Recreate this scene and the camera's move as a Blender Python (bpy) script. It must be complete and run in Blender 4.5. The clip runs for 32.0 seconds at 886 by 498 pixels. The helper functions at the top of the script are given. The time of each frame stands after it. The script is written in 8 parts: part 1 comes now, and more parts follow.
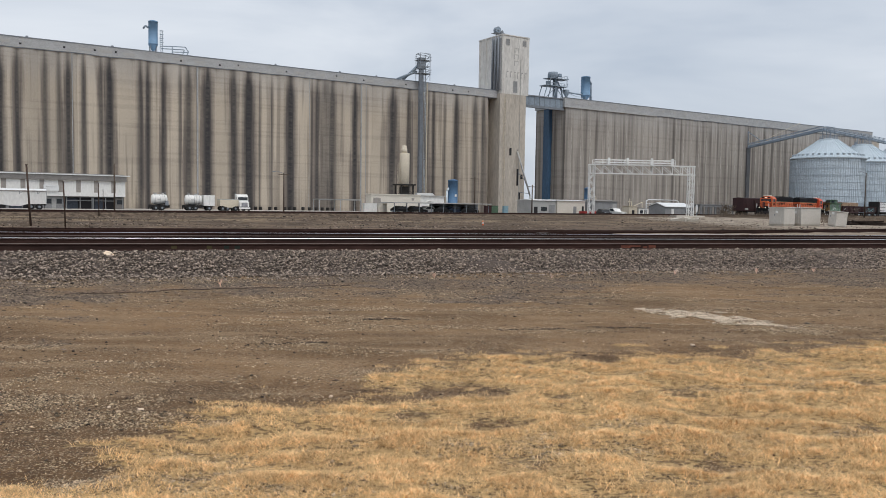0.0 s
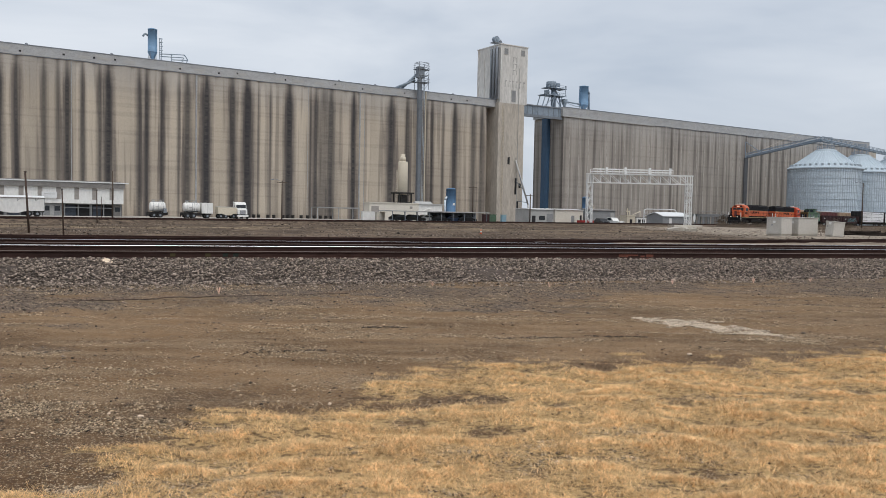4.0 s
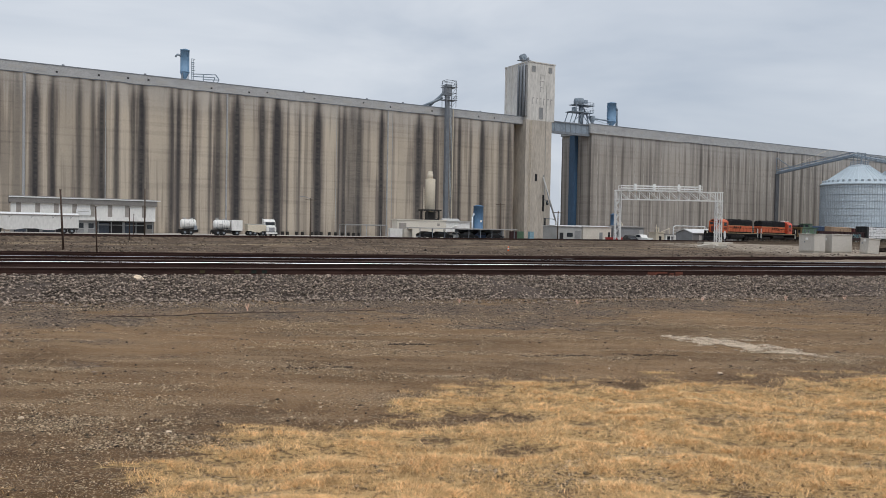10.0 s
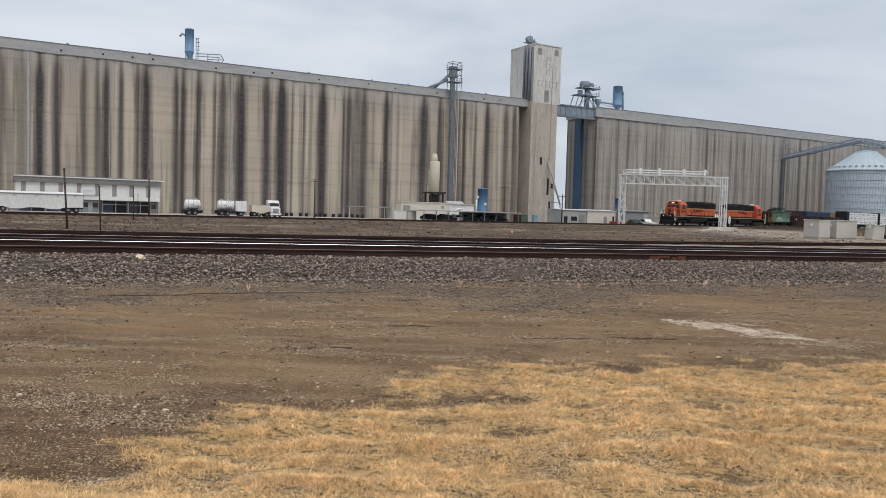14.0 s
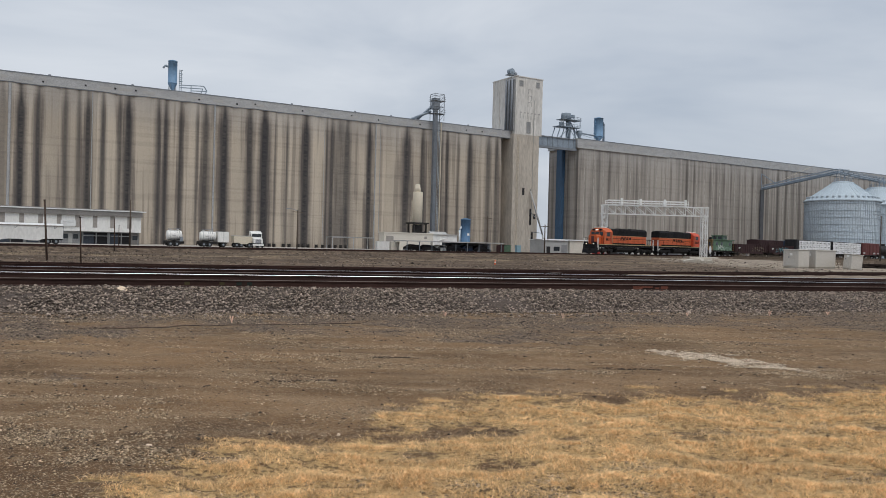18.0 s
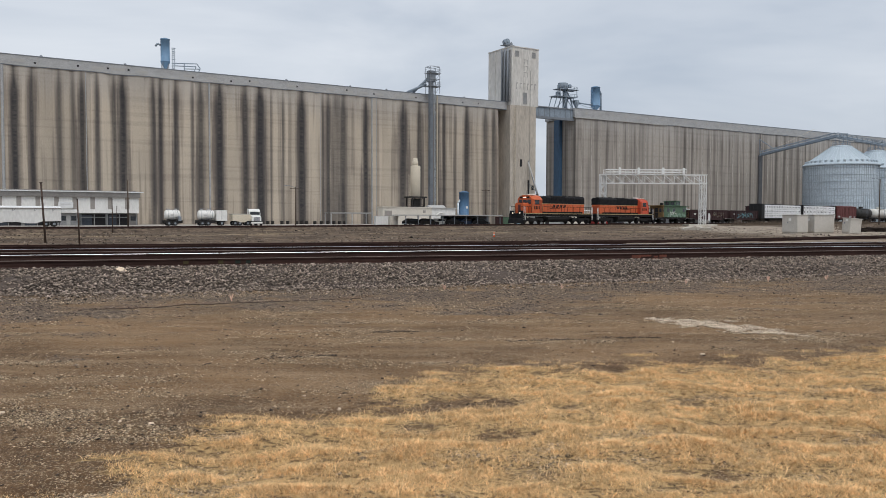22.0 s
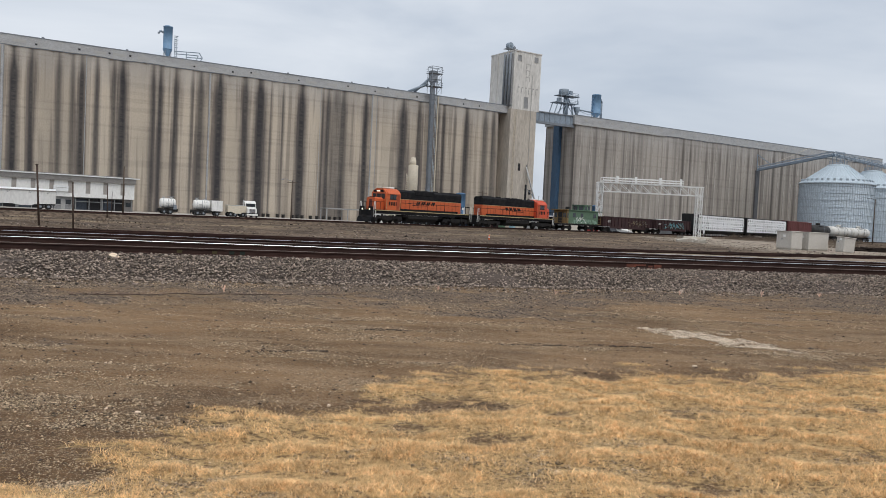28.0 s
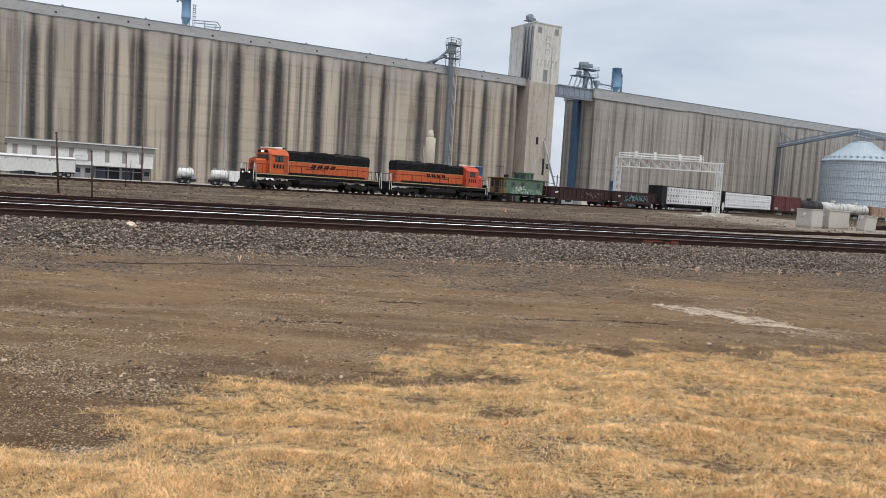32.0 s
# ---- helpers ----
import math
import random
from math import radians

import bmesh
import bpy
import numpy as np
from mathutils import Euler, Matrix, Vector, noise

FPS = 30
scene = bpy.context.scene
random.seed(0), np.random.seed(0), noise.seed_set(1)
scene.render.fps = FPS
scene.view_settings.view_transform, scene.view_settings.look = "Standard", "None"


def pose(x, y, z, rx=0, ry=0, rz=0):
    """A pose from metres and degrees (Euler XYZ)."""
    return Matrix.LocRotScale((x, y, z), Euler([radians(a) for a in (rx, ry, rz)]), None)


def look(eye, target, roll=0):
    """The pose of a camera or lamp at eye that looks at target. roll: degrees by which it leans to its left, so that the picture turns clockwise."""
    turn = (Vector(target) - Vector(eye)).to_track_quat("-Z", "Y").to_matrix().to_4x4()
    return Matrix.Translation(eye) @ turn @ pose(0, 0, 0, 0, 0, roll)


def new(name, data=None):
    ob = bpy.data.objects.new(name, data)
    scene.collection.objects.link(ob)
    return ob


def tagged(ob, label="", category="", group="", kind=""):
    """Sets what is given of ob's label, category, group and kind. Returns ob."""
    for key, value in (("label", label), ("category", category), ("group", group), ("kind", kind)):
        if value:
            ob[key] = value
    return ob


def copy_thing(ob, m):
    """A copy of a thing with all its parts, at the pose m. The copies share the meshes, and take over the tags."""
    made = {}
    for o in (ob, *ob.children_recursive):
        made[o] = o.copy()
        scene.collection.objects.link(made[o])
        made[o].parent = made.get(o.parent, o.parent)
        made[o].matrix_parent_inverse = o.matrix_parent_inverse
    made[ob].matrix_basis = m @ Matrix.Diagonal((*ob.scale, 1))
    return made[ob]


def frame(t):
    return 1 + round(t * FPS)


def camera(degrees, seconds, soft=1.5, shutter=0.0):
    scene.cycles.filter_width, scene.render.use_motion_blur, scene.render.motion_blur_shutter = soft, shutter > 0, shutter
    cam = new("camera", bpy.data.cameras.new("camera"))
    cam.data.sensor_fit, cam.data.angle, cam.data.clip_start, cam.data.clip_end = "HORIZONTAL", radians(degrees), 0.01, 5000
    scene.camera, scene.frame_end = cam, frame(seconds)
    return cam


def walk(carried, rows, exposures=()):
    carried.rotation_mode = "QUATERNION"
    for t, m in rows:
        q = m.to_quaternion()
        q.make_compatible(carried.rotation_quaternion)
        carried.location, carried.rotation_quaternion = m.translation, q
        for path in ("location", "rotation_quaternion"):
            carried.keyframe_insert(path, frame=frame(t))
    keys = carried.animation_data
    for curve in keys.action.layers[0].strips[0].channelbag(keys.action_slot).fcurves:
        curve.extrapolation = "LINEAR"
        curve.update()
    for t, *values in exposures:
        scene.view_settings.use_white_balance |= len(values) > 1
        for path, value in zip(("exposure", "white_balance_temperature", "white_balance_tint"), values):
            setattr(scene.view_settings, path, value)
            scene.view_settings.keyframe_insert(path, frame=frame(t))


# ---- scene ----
LENS = 59.3
EXPO = 0.14
cam = camera(LENS, 32.0, 0.85)
PATH = [
    (0.0, -0.000, 0.000, 1.600, 86.800, -0.900, 0.000),
    (0.5, 0.009, -0.009, 1.603, 86.884, -0.937, -0.613),
    (1.0, 0.011, -0.016, 1.606, 87.085, -0.901, -0.951),
    (1.5, 0.014, -0.026, 1.614, 87.281, -0.935, -1.193),
    (2.0, 0.012, -0.035, 1.607, 87.353, -0.991, -1.362),
    (2.5, 0.013, -0.025, 1.603, 87.302, -1.090, -1.350),
    (3.0, 0.017, -0.035, 1.602, 87.244, -1.162, -1.140),
    (3.5, 0.006, -0.037, 1.601, 87.260, -1.207, -0.707),
    (4.0, -0.007, -0.052, 1.604, 87.429, -1.127, -0.141),
    (4.5, -0.004, -0.048, 1.605, 87.730, -1.016, 0.420),
    (6.5, -0.008, -0.046, 1.603, 88.336, -0.786, 1.086),
    (7.0, 0.003, -0.039, 1.606, 88.127, -0.812, 0.840),
    (7.5, 0.009, -0.035, 1.604, 88.044, -0.797, 0.616),
    (8.0, 0.009, -0.042, 1.602, 88.075, -0.873, 0.609),
    (8.5, -0.005, -0.049, 1.605, 88.251, -0.962, 0.841),
    (9.0, -0.003, -0.058, 1.602, 88.490, -0.992, 1.209),
    (9.5, 0.002, -0.055, 1.609, 88.671, -1.014, 1.541),
    (10.0, 0.003, -0.048, 1.606, 88.640, -1.090, 1.875),
    (10.5, -0.003, -0.049, 1.602, 88.348, -1.179, 2.238),
    (11.0, -0.012, -0.034, 1.595, 87.863, -1.234, 2.603),
    (11.5, -0.012, -0.027, 1.593, 87.397, -1.231, 2.779),
    (12.0, -0.012, -0.030, 1.592, 87.087, -1.090, 2.638),
    (12.5, 0.000, -0.036, 1.598, 86.975, -0.978, 2.217),
    (13.0, 0.020, -0.030, 1.601, 86.998, -1.095, 1.825),
    (13.5, 0.048, -0.015, 1.598, 87.157, -1.324, 1.794),
    (14.0, 0.053, -0.026, 1.595, 87.359, -1.600, 2.187),
    (14.5, -0.001, -0.035, 1.606, 87.693, -1.824, 2.687),
    (16.5, 0.029, -0.043, 1.598, 88.862, -1.515, 1.164),
    (17.0, 0.025, -0.054, 1.598, 89.236, -1.439, 0.876),
    (17.5, 0.024, -0.047, 1.603, 89.523, -1.490, 0.857),
    (18.0, 0.024, -0.045, 1.607, 89.627, -1.482, 0.935),
    (18.5, 0.018, -0.036, 1.600, 89.469, -1.373, 0.987),
    (19.0, 0.017, -0.028, 1.596, 89.105, -1.073, 1.040),
    (19.5, 0.022, -0.033, 1.599, 88.700, -0.637, 1.042),
    (20.0, 0.030, -0.029, 1.600, 88.300, -0.280, 1.089),
    (20.5, 0.034, -0.025, 1.599, 88.021, -0.078, 1.193),
    (21.0, 0.039, -0.037, 1.602, 87.819, 0.006, 1.251),
    (21.5, 0.039, -0.033, 1.598, 87.733, -0.084, 1.098),
    (22.0, 0.050, -0.040, 1.603, 87.675, -0.154, 0.849),
    (22.5, 0.041, -0.031, 1.598, 87.596, -0.290, 0.648),
    (23.0, 0.024, -0.022, 1.598, 87.506, -0.507, 0.630),
    (23.5, 0.016, -0.022, 1.595, 87.389, -0.723, 0.826),
    (24.0, 0.014, -0.018, 1.595, 87.246, -0.886, 1.117),
    (24.5, 0.015, -0.021, 1.594, 87.156, -0.980, 1.365),
    (25.0, 0.017, -0.026, 1.591, 87.176, -1.017, 1.449),
    (25.5, 0.025, -0.041, 1.596, 87.374, -1.070, 1.340),
    (26.0, 0.031, -0.047, 1.599, 87.606, -1.130, 1.034),
    (26.5, 0.027, -0.038, 1.599, 87.813, -1.192, 0.593),
    (28.5, 0.018, 0.028, 1.595, 87.602, -3.503, 1.126),
    (29.0, 0.003, 0.039, 1.593, 87.195, -4.252, 2.010),
    (29.5, 0.003, 0.026, 1.587, 86.701, -4.565, 2.653),
    (30.0, 0.024, 0.023, 1.588, 86.204, -4.644, 2.968),
    (30.5, 0.029, 0.031, 1.585, 85.800, -4.415, 2.988),
    (31.0, 0.033, 0.030, 1.576, 85.607, -4.060, 2.858),
    (31.5, 0.038, 0.027, 1.587, 85.551, -3.702, 2.519),
    (32.0, 0.040, 0.045, 1.596, 85.687, -3.486, 1.763),
]
walk(cam, [(t, pose(x, y, z, rx, ry, rz)) for t, x, y, z, rx, ry, rz in PATH], exposures=[(0.0, EXPO), (7.0, EXPO - 0.03), (10.0, EXPO - 0.10), (13.0, EXPO - 0.02), (17.0, EXPO - 0.08), (18.5, EXPO - 0.18), (21.0, EXPO - 0.08), (26.0, EXPO - 0.02), (29.0, EXPO + 0.02), (31.0, EXPO + 0.10), (32.0, EXPO + 0.14)])

# ---- world and light: an overcast winter sky ----
SUN_ELEV, SUN_TURN = 64.0, 150.0
world = bpy.data.worlds.new("overcast_sky")
scene.world = world
world.use_nodes = True
wn = world.node_tree.nodes
wl = world.node_tree.links
wn.clear()
w_out = wn.new("ShaderNodeOutputWorld")
w_bg = wn.new("ShaderNodeBackground")
w_sky = wn.new("ShaderNodeTexSky")
w_sky.sky_type = "NISHITA"
w_sky.sun_disc = False
w_sky.sun_elevation = radians(SUN_ELEV)
w_sky.sun_rotation = radians(SUN_TURN)
w_sky.air_density, w_sky.dust_density = 1.0, 4.0
w_scale = wn.new("ShaderNodeMixRGB")
w_scale.blend_type = "MULTIPLY"
w_scale.inputs[0].default_value = 1.0
w_scale.inputs[2].default_value = (0.10, 0.10, 0.10, 1)
w_co = wn.new("ShaderNodeTexCoord")
w_map = wn.new("ShaderNodeMapping")
w_map.inputs["Scale"].default_value = (1.0, 1.0, 3.6)
w_map.inputs["Location"].default_value = (0.35, 0.2, 0.1)
w_noise = wn.new("ShaderNodeTexNoise")
w_noise.inputs["Scale"].default_value = 2.1
w_noise.inputs["Detail"].default_value = 5.0
w_noise.inputs["Roughness"].default_value = 0.52
w_noise.inputs["Distortion"].default_value = 0.35
w_ramp = wn.new("ShaderNodeValToRGB")
w_ramp.color_ramp.elements[0].position = 0.32
w_ramp.color_ramp.elements[0].color = (0.475, 0.54, 0.635, 1)
w_ramp.color_ramp.elements[1].position = 0.70
w_ramp.color_ramp.elements[1].color = (0.765, 0.805, 0.862, 1)
w_mix = wn.new("ShaderNodeMixRGB")
w_mix.inputs[0].default_value = 0.86
wl.new(w_co.outputs["Generated"], w_map.inputs["Vector"])
wl.new(w_map.outputs[0], w_noise.inputs["Vector"])
wl.new(w_noise.outputs[0], w_ramp.inputs[0])
wl.new(w_sky.outputs[0], w_scale.inputs[1])
wl.new(w_scale.outputs[0], w_mix.inputs[1])
wl.new(w_ramp.outputs[0], w_mix.inputs[2])
wl.new(w_mix.outputs[0], w_bg.inputs[0])
w_bg.inputs[1].default_value = 1.0
wl.new(w_bg.outputs[0], w_out.inputs[0])

sun_data = bpy.data.lights.new("sun", "SUN")
sun_data.energy = 1.5
sun_data.angle = radians(40)
sun_data.color = (1.0, 0.96, 0.9)
sun = new("sun", sun_data)
sun.matrix_basis = look((0, 0, 60), (-0.22 * 60, 0.38 * 60, 60 - 0.90 * 60))


# ---- materials ----
def mat(name, rgb, rough=0.8, metal=0.0, dark=None, scale=3.0, fine=40.0, vary=0.5, bump=0.15, stretch=(1, 1, 1), island=0.0, piece=0.0, spec=0.35, dist=0.02):
    """A surface of one base colour, broken up by a coarse and a fine noise, with fine relief."""
    m = bpy.data.materials.new(name)
    m.use_nodes = True
    n, l = m.node_tree.nodes, m.node_tree.links
    b = n["Principled BSDF"]
    b.inputs["Roughness"].default_value = rough
    b.inputs["Metallic"].default_value = metal
    b.inputs["Specular IOR Level"].default_value = spec
    dark = dark or tuple(c * 0.55 for c in rgb)
    co = n.new("ShaderNodeTexCoord")
    mp = n.new("ShaderNodeMapping")
    mp.inputs["Scale"].default_value = stretch
    l.new(co.outputs["Object"], mp.inputs["Vector"])
    big, small = n.new("ShaderNodeTexNoise"), n.new("ShaderNodeTexNoise")
    big.inputs["Scale"].default_value, small.inputs["Scale"].default_value = scale, fine
    big.inputs["Detail"].default_value = small.inputs["Detail"].default_value = 5
    l.new(mp.outputs[0], big.inputs["Vector"])
    l.new(mp.outputs[0], small.inputs["Vector"])
    r1 = n.new("ShaderNodeMapRange")
    r1.inputs[1].default_value, r1.inputs[2].default_value = 0.42, 0.72
    r1.inputs[3].default_value, r1.inputs[4].default_value = 0.0, vary
    l.new(big.outputs[0], r1.inputs[0])
    mx = n.new("ShaderNodeMixRGB")
    mx.inputs[1].default_value, mx.inputs[2].default_value = (*rgb, 1), (*dark, 1)
    l.new(r1.outputs[0], mx.inputs[0])
    r2 = n.new("ShaderNodeMapRange")
    r2.inputs[1].default_value, r2.inputs[2].default_value = 0.3, 0.7
    r2.inputs[3].default_value, r2.inputs[4].default_value = 1.0 - 0.35 * vary, 1.0 + 0.35 * vary
    l.new(small.outputs[0], r2.inputs[0])
    hs = n.new("ShaderNodeHueSaturation")
    l.new(mx.outputs[0], hs.inputs["Color"])
    last = r2.outputs[0]
    if island or piece:
        src = n.new("ShaderNodeNewGeometry").outputs["Random Per Island"] if island else n.new("ShaderNodeObjectInfo").outputs["Random"]
        k = island or piece
        r3 = n.new("ShaderNodeMapRange")
        r3.inputs[3].default_value, r3.inputs[4].default_value = 1.0 - k, 1.0 + k
        l.new(src, r3.inputs[0])
        mu = n.new("ShaderNodeMath")
        mu.operation = "MULTIPLY"
        l.new(r3.outputs[0], mu.inputs[0])
        l.new(last, mu.inputs[1])
        last = mu.outputs[0]
    l.new(last, hs.inputs["Value"])
    l.new(hs.outputs[0], b.inputs["Base Color"])
    if bump:
        bp = n.new("ShaderNodeBump")
        bp.inputs["Strength"].default_value = bump
        bp.inputs["Distance"].default_value = dist
        l.new(small.outputs[0], bp.inputs["Height"])
        l.new(bp.outputs[0], b.inputs["Normal"])
    return m


def glow(name, rgb, power):
    m = bpy.data.materials.new(name)
    m.use_nodes = True
    b = m.node_tree.nodes["Principled BSDF"]
    b.inputs["Base Color"].default_value = (*rgb, 1)
    b.inputs["Emission Color"].default_value = (*rgb, 1)
    b.inputs["Emission Strength"].default_value = power
    return m


def silo_concrete(name, clean, brown, stain):
    """Weathered slip-formed concrete. The mesh's attributes "run" and "dark" say where rain has run down the face and how
    far it has blackened it; u goes across a silo and v up it."""
    m = bpy.data.materials.new(name)
    m.use_nodes = True
    n, l = m.node_tree.nodes, m.node_tree.links
    b = n["Principled BSDF"]
    b.inputs["Roughness"].default_value = 0.92
    b.inputs["Specular IOR Level"].default_value = 0.15

    def calc(op, *values):
        k = n.new("ShaderNodeMath")
        k.operation = op
        for i, v in enumerate(values):
            if isinstance(v, (int, float)):
                k.inputs[i].default_value = v
            else:
                l.new(v, k.inputs[i])
        return k.outputs[0]

    def ramp(v, a, c, x=0.0, y=1.0):
        k = n.new("ShaderNodeMapRange")
        k.interpolation_type = "SMOOTHSTEP"
        l.new(v, k.inputs[0])
        for i, w in enumerate((a, c, x, y)):
            k.inputs[i + 1].default_value = w
        return k.outputs[0]

    def tex(vec, sx, sy, sz, detail=4):
        mp = n.new("ShaderNodeMapping")
        mp.inputs["Scale"].default_value = (sx, sy, sz)
        l.new(vec, mp.inputs["Vector"])
        t = n.new("ShaderNodeTexNoise")
        t.inputs["Scale"].default_value, t.inputs["Detail"].default_value = 1.0, detail
        l.new(mp.outputs[0], t.inputs["Vector"])
        return t.outputs[0]

    def attr(word):
        k = n.new("ShaderNodeAttribute")
        k.attribute_name = word
        return k.outputs["Fac"]

    def about(v, much):
        return calc("MULTIPLY", calc("SUBTRACT", v, 0.5), much)

    sep = n.new("ShaderNodeSeparateXYZ")
    l.new(n.new("ShaderNodeTexCoord").outputs["UV"], sep.inputs[0])
    v = sep.outputs[1]
    info = n.new("ShaderNodeObjectInfo")
    pos = n.new("ShaderNodeNewGeometry").outputs["Position"]
    slow = tex(pos, 0.5, 0.5, 0.10)
    long = tex(pos, 2.4, 2.4, 0.06, 5)
    dash = tex(pos, 0.5, 0.5, 2.2, 5)
    run, dark = attr("run"), attr("dark")
    # runs start in a point below the eave and are notched at the lift lines
    start = calc("MULTIPLY", ramp(calc("ADD", v, about(slow, 0.25)), 0.84, 1.03), 0.50)
    edge = calc("SUBTRACT", calc("ADD", run, calc("ADD", about(long, 0.42), calc("ADD", about(slow, 0.35), about(dash, 0.42)))), start)
    core = calc("MULTIPLY", ramp(edge, 0.12, 0.98), calc("POWER", dark, 0.6))
    halo = calc("MULTIPLY", ramp(edge, -0.35, 0.40), calc("MULTIPLY", dark, 0.48))
    worn = calc("MULTIPLY", core, ramp(dash, 0.30, 0.62, 1.0, 0.84))
    below = ramp(calc("ADD", v, about(long, 0.2)), 0.86, 1.02, 1.0, 0.25)
    streak = calc("MULTIPLY", ramp(tex(pos, 0.9, 0.9, 0.025, 2), 0.49, 0.62, 0.0, 0.50), below)
    line = calc("MULTIPLY", ramp(tex(pos, 4.5, 4.5, 0.03, 2), 0.52, 0.68, 0.0, 0.06), below)
    bands = ramp(tex(pos, 0.03, 0.03, 1.3, 3), 0.52, 0.66, 0.0, 0.17)
    soft = ramp(tex(pos, 0.12, 0.12, 0.06, 2), 0.38, 0.66, 0.0, 0.22)
    tint = calc("MINIMUM", calc("ADD", calc("ADD", calc("ADD", halo, streak), line), calc("ADD", bands, soft)), 0.95)

    def blend(fac, one, two):
        k = n.new("ShaderNodeMixRGB")
        l.new(fac, k.inputs[0])
        for i, w in ((1, one), (2, two)):
            if isinstance(w, tuple):
                k.inputs[i].default_value = (*w, 1)
            else:
                l.new(w, k.inputs[i])
        return k.outputs[0]

    # grey haze over the upper wall, mixed into the colour towards the eave
    haze_grey = ramp(calc("ADD", v, about(long, 0.18)), 0.74, 1.0, 0.0, 0.55)
    c = blend(haze_grey, clean, (0.43, 0.42, 0.41))
    c = blend(tint, c, brown)
    c = blend(calc("MINIMUM", worn, 0.95), c, stain)
    grain = tex(pos, 6.0, 6.0, 3.6, 6)
    hs = n.new("ShaderNodeHueSaturation")
    l.new(c, hs.inputs["Color"])
    l.new(calc("MULTIPLY", ramp(grain, 0.25, 0.75, 0.92, 1.08), ramp(info.outputs["Random"], 0.0, 1.0, 0.93, 1.08)), hs.inputs["Value"])
    l.new(hs.outputs[0], b.inputs["Base Color"])
    bp = n.new("ShaderNodeBump")
    bp.inputs["Strength"].default_value, bp.inputs["Distance"].default_value = 0.25, 0.05
    l.new(grain, bp.inputs["Height"])
    l.new(bp.outputs[0], b.inputs["Normal"])
    return m


def ground_mat():
    """Packed dirt and grey gravel, with attributes that say where thatch, pale stone and dark gravel lie."""
    m = bpy.data.materials.new("packed_dirt")
    m.use_nodes = True
    n, l = m.node_tree.nodes, m.node_tree.links
    b = n["Principled BSDF"]
    b.inputs["Roughness"].default_value = 0.95
    b.inputs["Specular IOR Level"].default_value = 0.1
    pos = n.new("ShaderNodeNewGeometry").outputs["Position"]

    def tex(scale, detail=6, sx=1.0, sy=1.0):
        mp = n.new("ShaderNodeMapping")
        mp.inputs["Scale"].default_value = (sx, sy, 1)
        l.new(pos, mp.inputs["Vector"])
        t = n.new("ShaderNodeTexNoise")
        t.inputs["Scale"].default_value, t.inputs["Detail"].default_value = scale, detail
        l.new(mp.outputs[0], t.inputs["Vector"])
        return t.outputs[0]

    def ramp(v, a, c, x=0.0, y=1.0):
        k = n.new("ShaderNodeMapRange")
        l.new(v, k.inputs[0])
        for i, w in enumerate((a, c, x, y)):
            k.inputs[i + 1].default_value = w
        return k.outputs[0]

    def mix(fac, a, c):
        k = n.new("ShaderNodeMixRGB")
        l.new(fac, k.inputs[0])
        for i, w in ((1, a), (2, c)):
            if isinstance(w, tuple):
                k.inputs[i].default_value = (*w, 1)
            else:
                l.new(w, k.inputs[i])
        return k.outputs[0]

    def attr(name):
        a = n.new("ShaderNodeAttribute")
        a.attribute_name = name
        return a.outputs["Fac"]

    def times(a, c):
        k = n.new("ShaderNodeMath")
        k.operation = "MULTIPLY"
        l.new(a, k.inputs[0])
        l.new(c, k.inputs[1])
        return k.outputs[0]

    def broken(name, scale, much, lo=0.42, hi=0.62):
        """An attribute whose edge is broken up by noise."""
        k = n.new("ShaderNodeMath")
        k.operation = "MULTIPLY_ADD"
        l.new(tex(scale, 5, 0.8, 1.3), k.inputs[0])
        k.inputs[1].default_value = much
        l.new(attr(name), k.inputs[2])
        return ramp(k.outputs[0], lo + much / 2, hi + much / 2)

    c = mix(ramp(tex(0.42, 5, 0.7, 1.0), 0.40, 0.62), (0.222, 0.134, 0.070), (0.128, 0.078, 0.042))
    c = mix(ramp(tex(1.7, 6, 0.30, 1.7), 0.47, 0.64, 0, 0.7), c, (0.270, 0.180, 0.105))
    c = mix(ramp(tex(1.1, 5, 0.4, 1.5), 0.56, 0.70, 0, 0.4), c, (0.090, 0.061, 0.040))
    c = mix(broken("soil", 6.0, 1.6, 0.25, 1.25), c, mix(ramp(tex(6.0, 5), 0.40, 0.62), (0.122, 0.070, 0.036), (0.066, 0.038, 0.021)))
    grit = ramp(tex(1.3, 4, 0.4, 1.6), 0.40, 0.60, 0.40, 1.0)
    c = mix(ramp(tex(24.0, 3), 0.58, 0.66, 0, 0.6), c, (0.075, 0.052, 0.036))
    c = mix(times(grit, ramp(tex(62.0, 2, 0.8, 1.0), 0.58, 0.64, 0, 0.8)), c, (0.42, 0.31, 0.20))
    c = mix(times(grit, ramp(tex(105.0, 2), 0.57, 0.63, 0, 0.9)), c, (0.060, 0.043, 0.031))
    c = mix(times(grit, ramp(tex(88.0, 2), 0.60, 0.65, 0, 0.9)), c, (0.50, 0.40, 0.28))
    grey = mix(ramp(tex(19.0, 4), 0.44, 0.60), (0.098, 0.072, 0.055), (0.215, 0.164, 0.123))
    c = mix(broken("gravel", 5.0, 1.3, 0.20, 0.95), c, grey)
    straw = mix(ramp(tex(30.0, 4, 0.6, 1.3), 0.47, 0.58), (0.45, 0.310, 0.152), (0.150, 0.100, 0.054))
    c = mix(broken("thatch", 14.0, 1.2, 0.18, 0.46), c, straw)
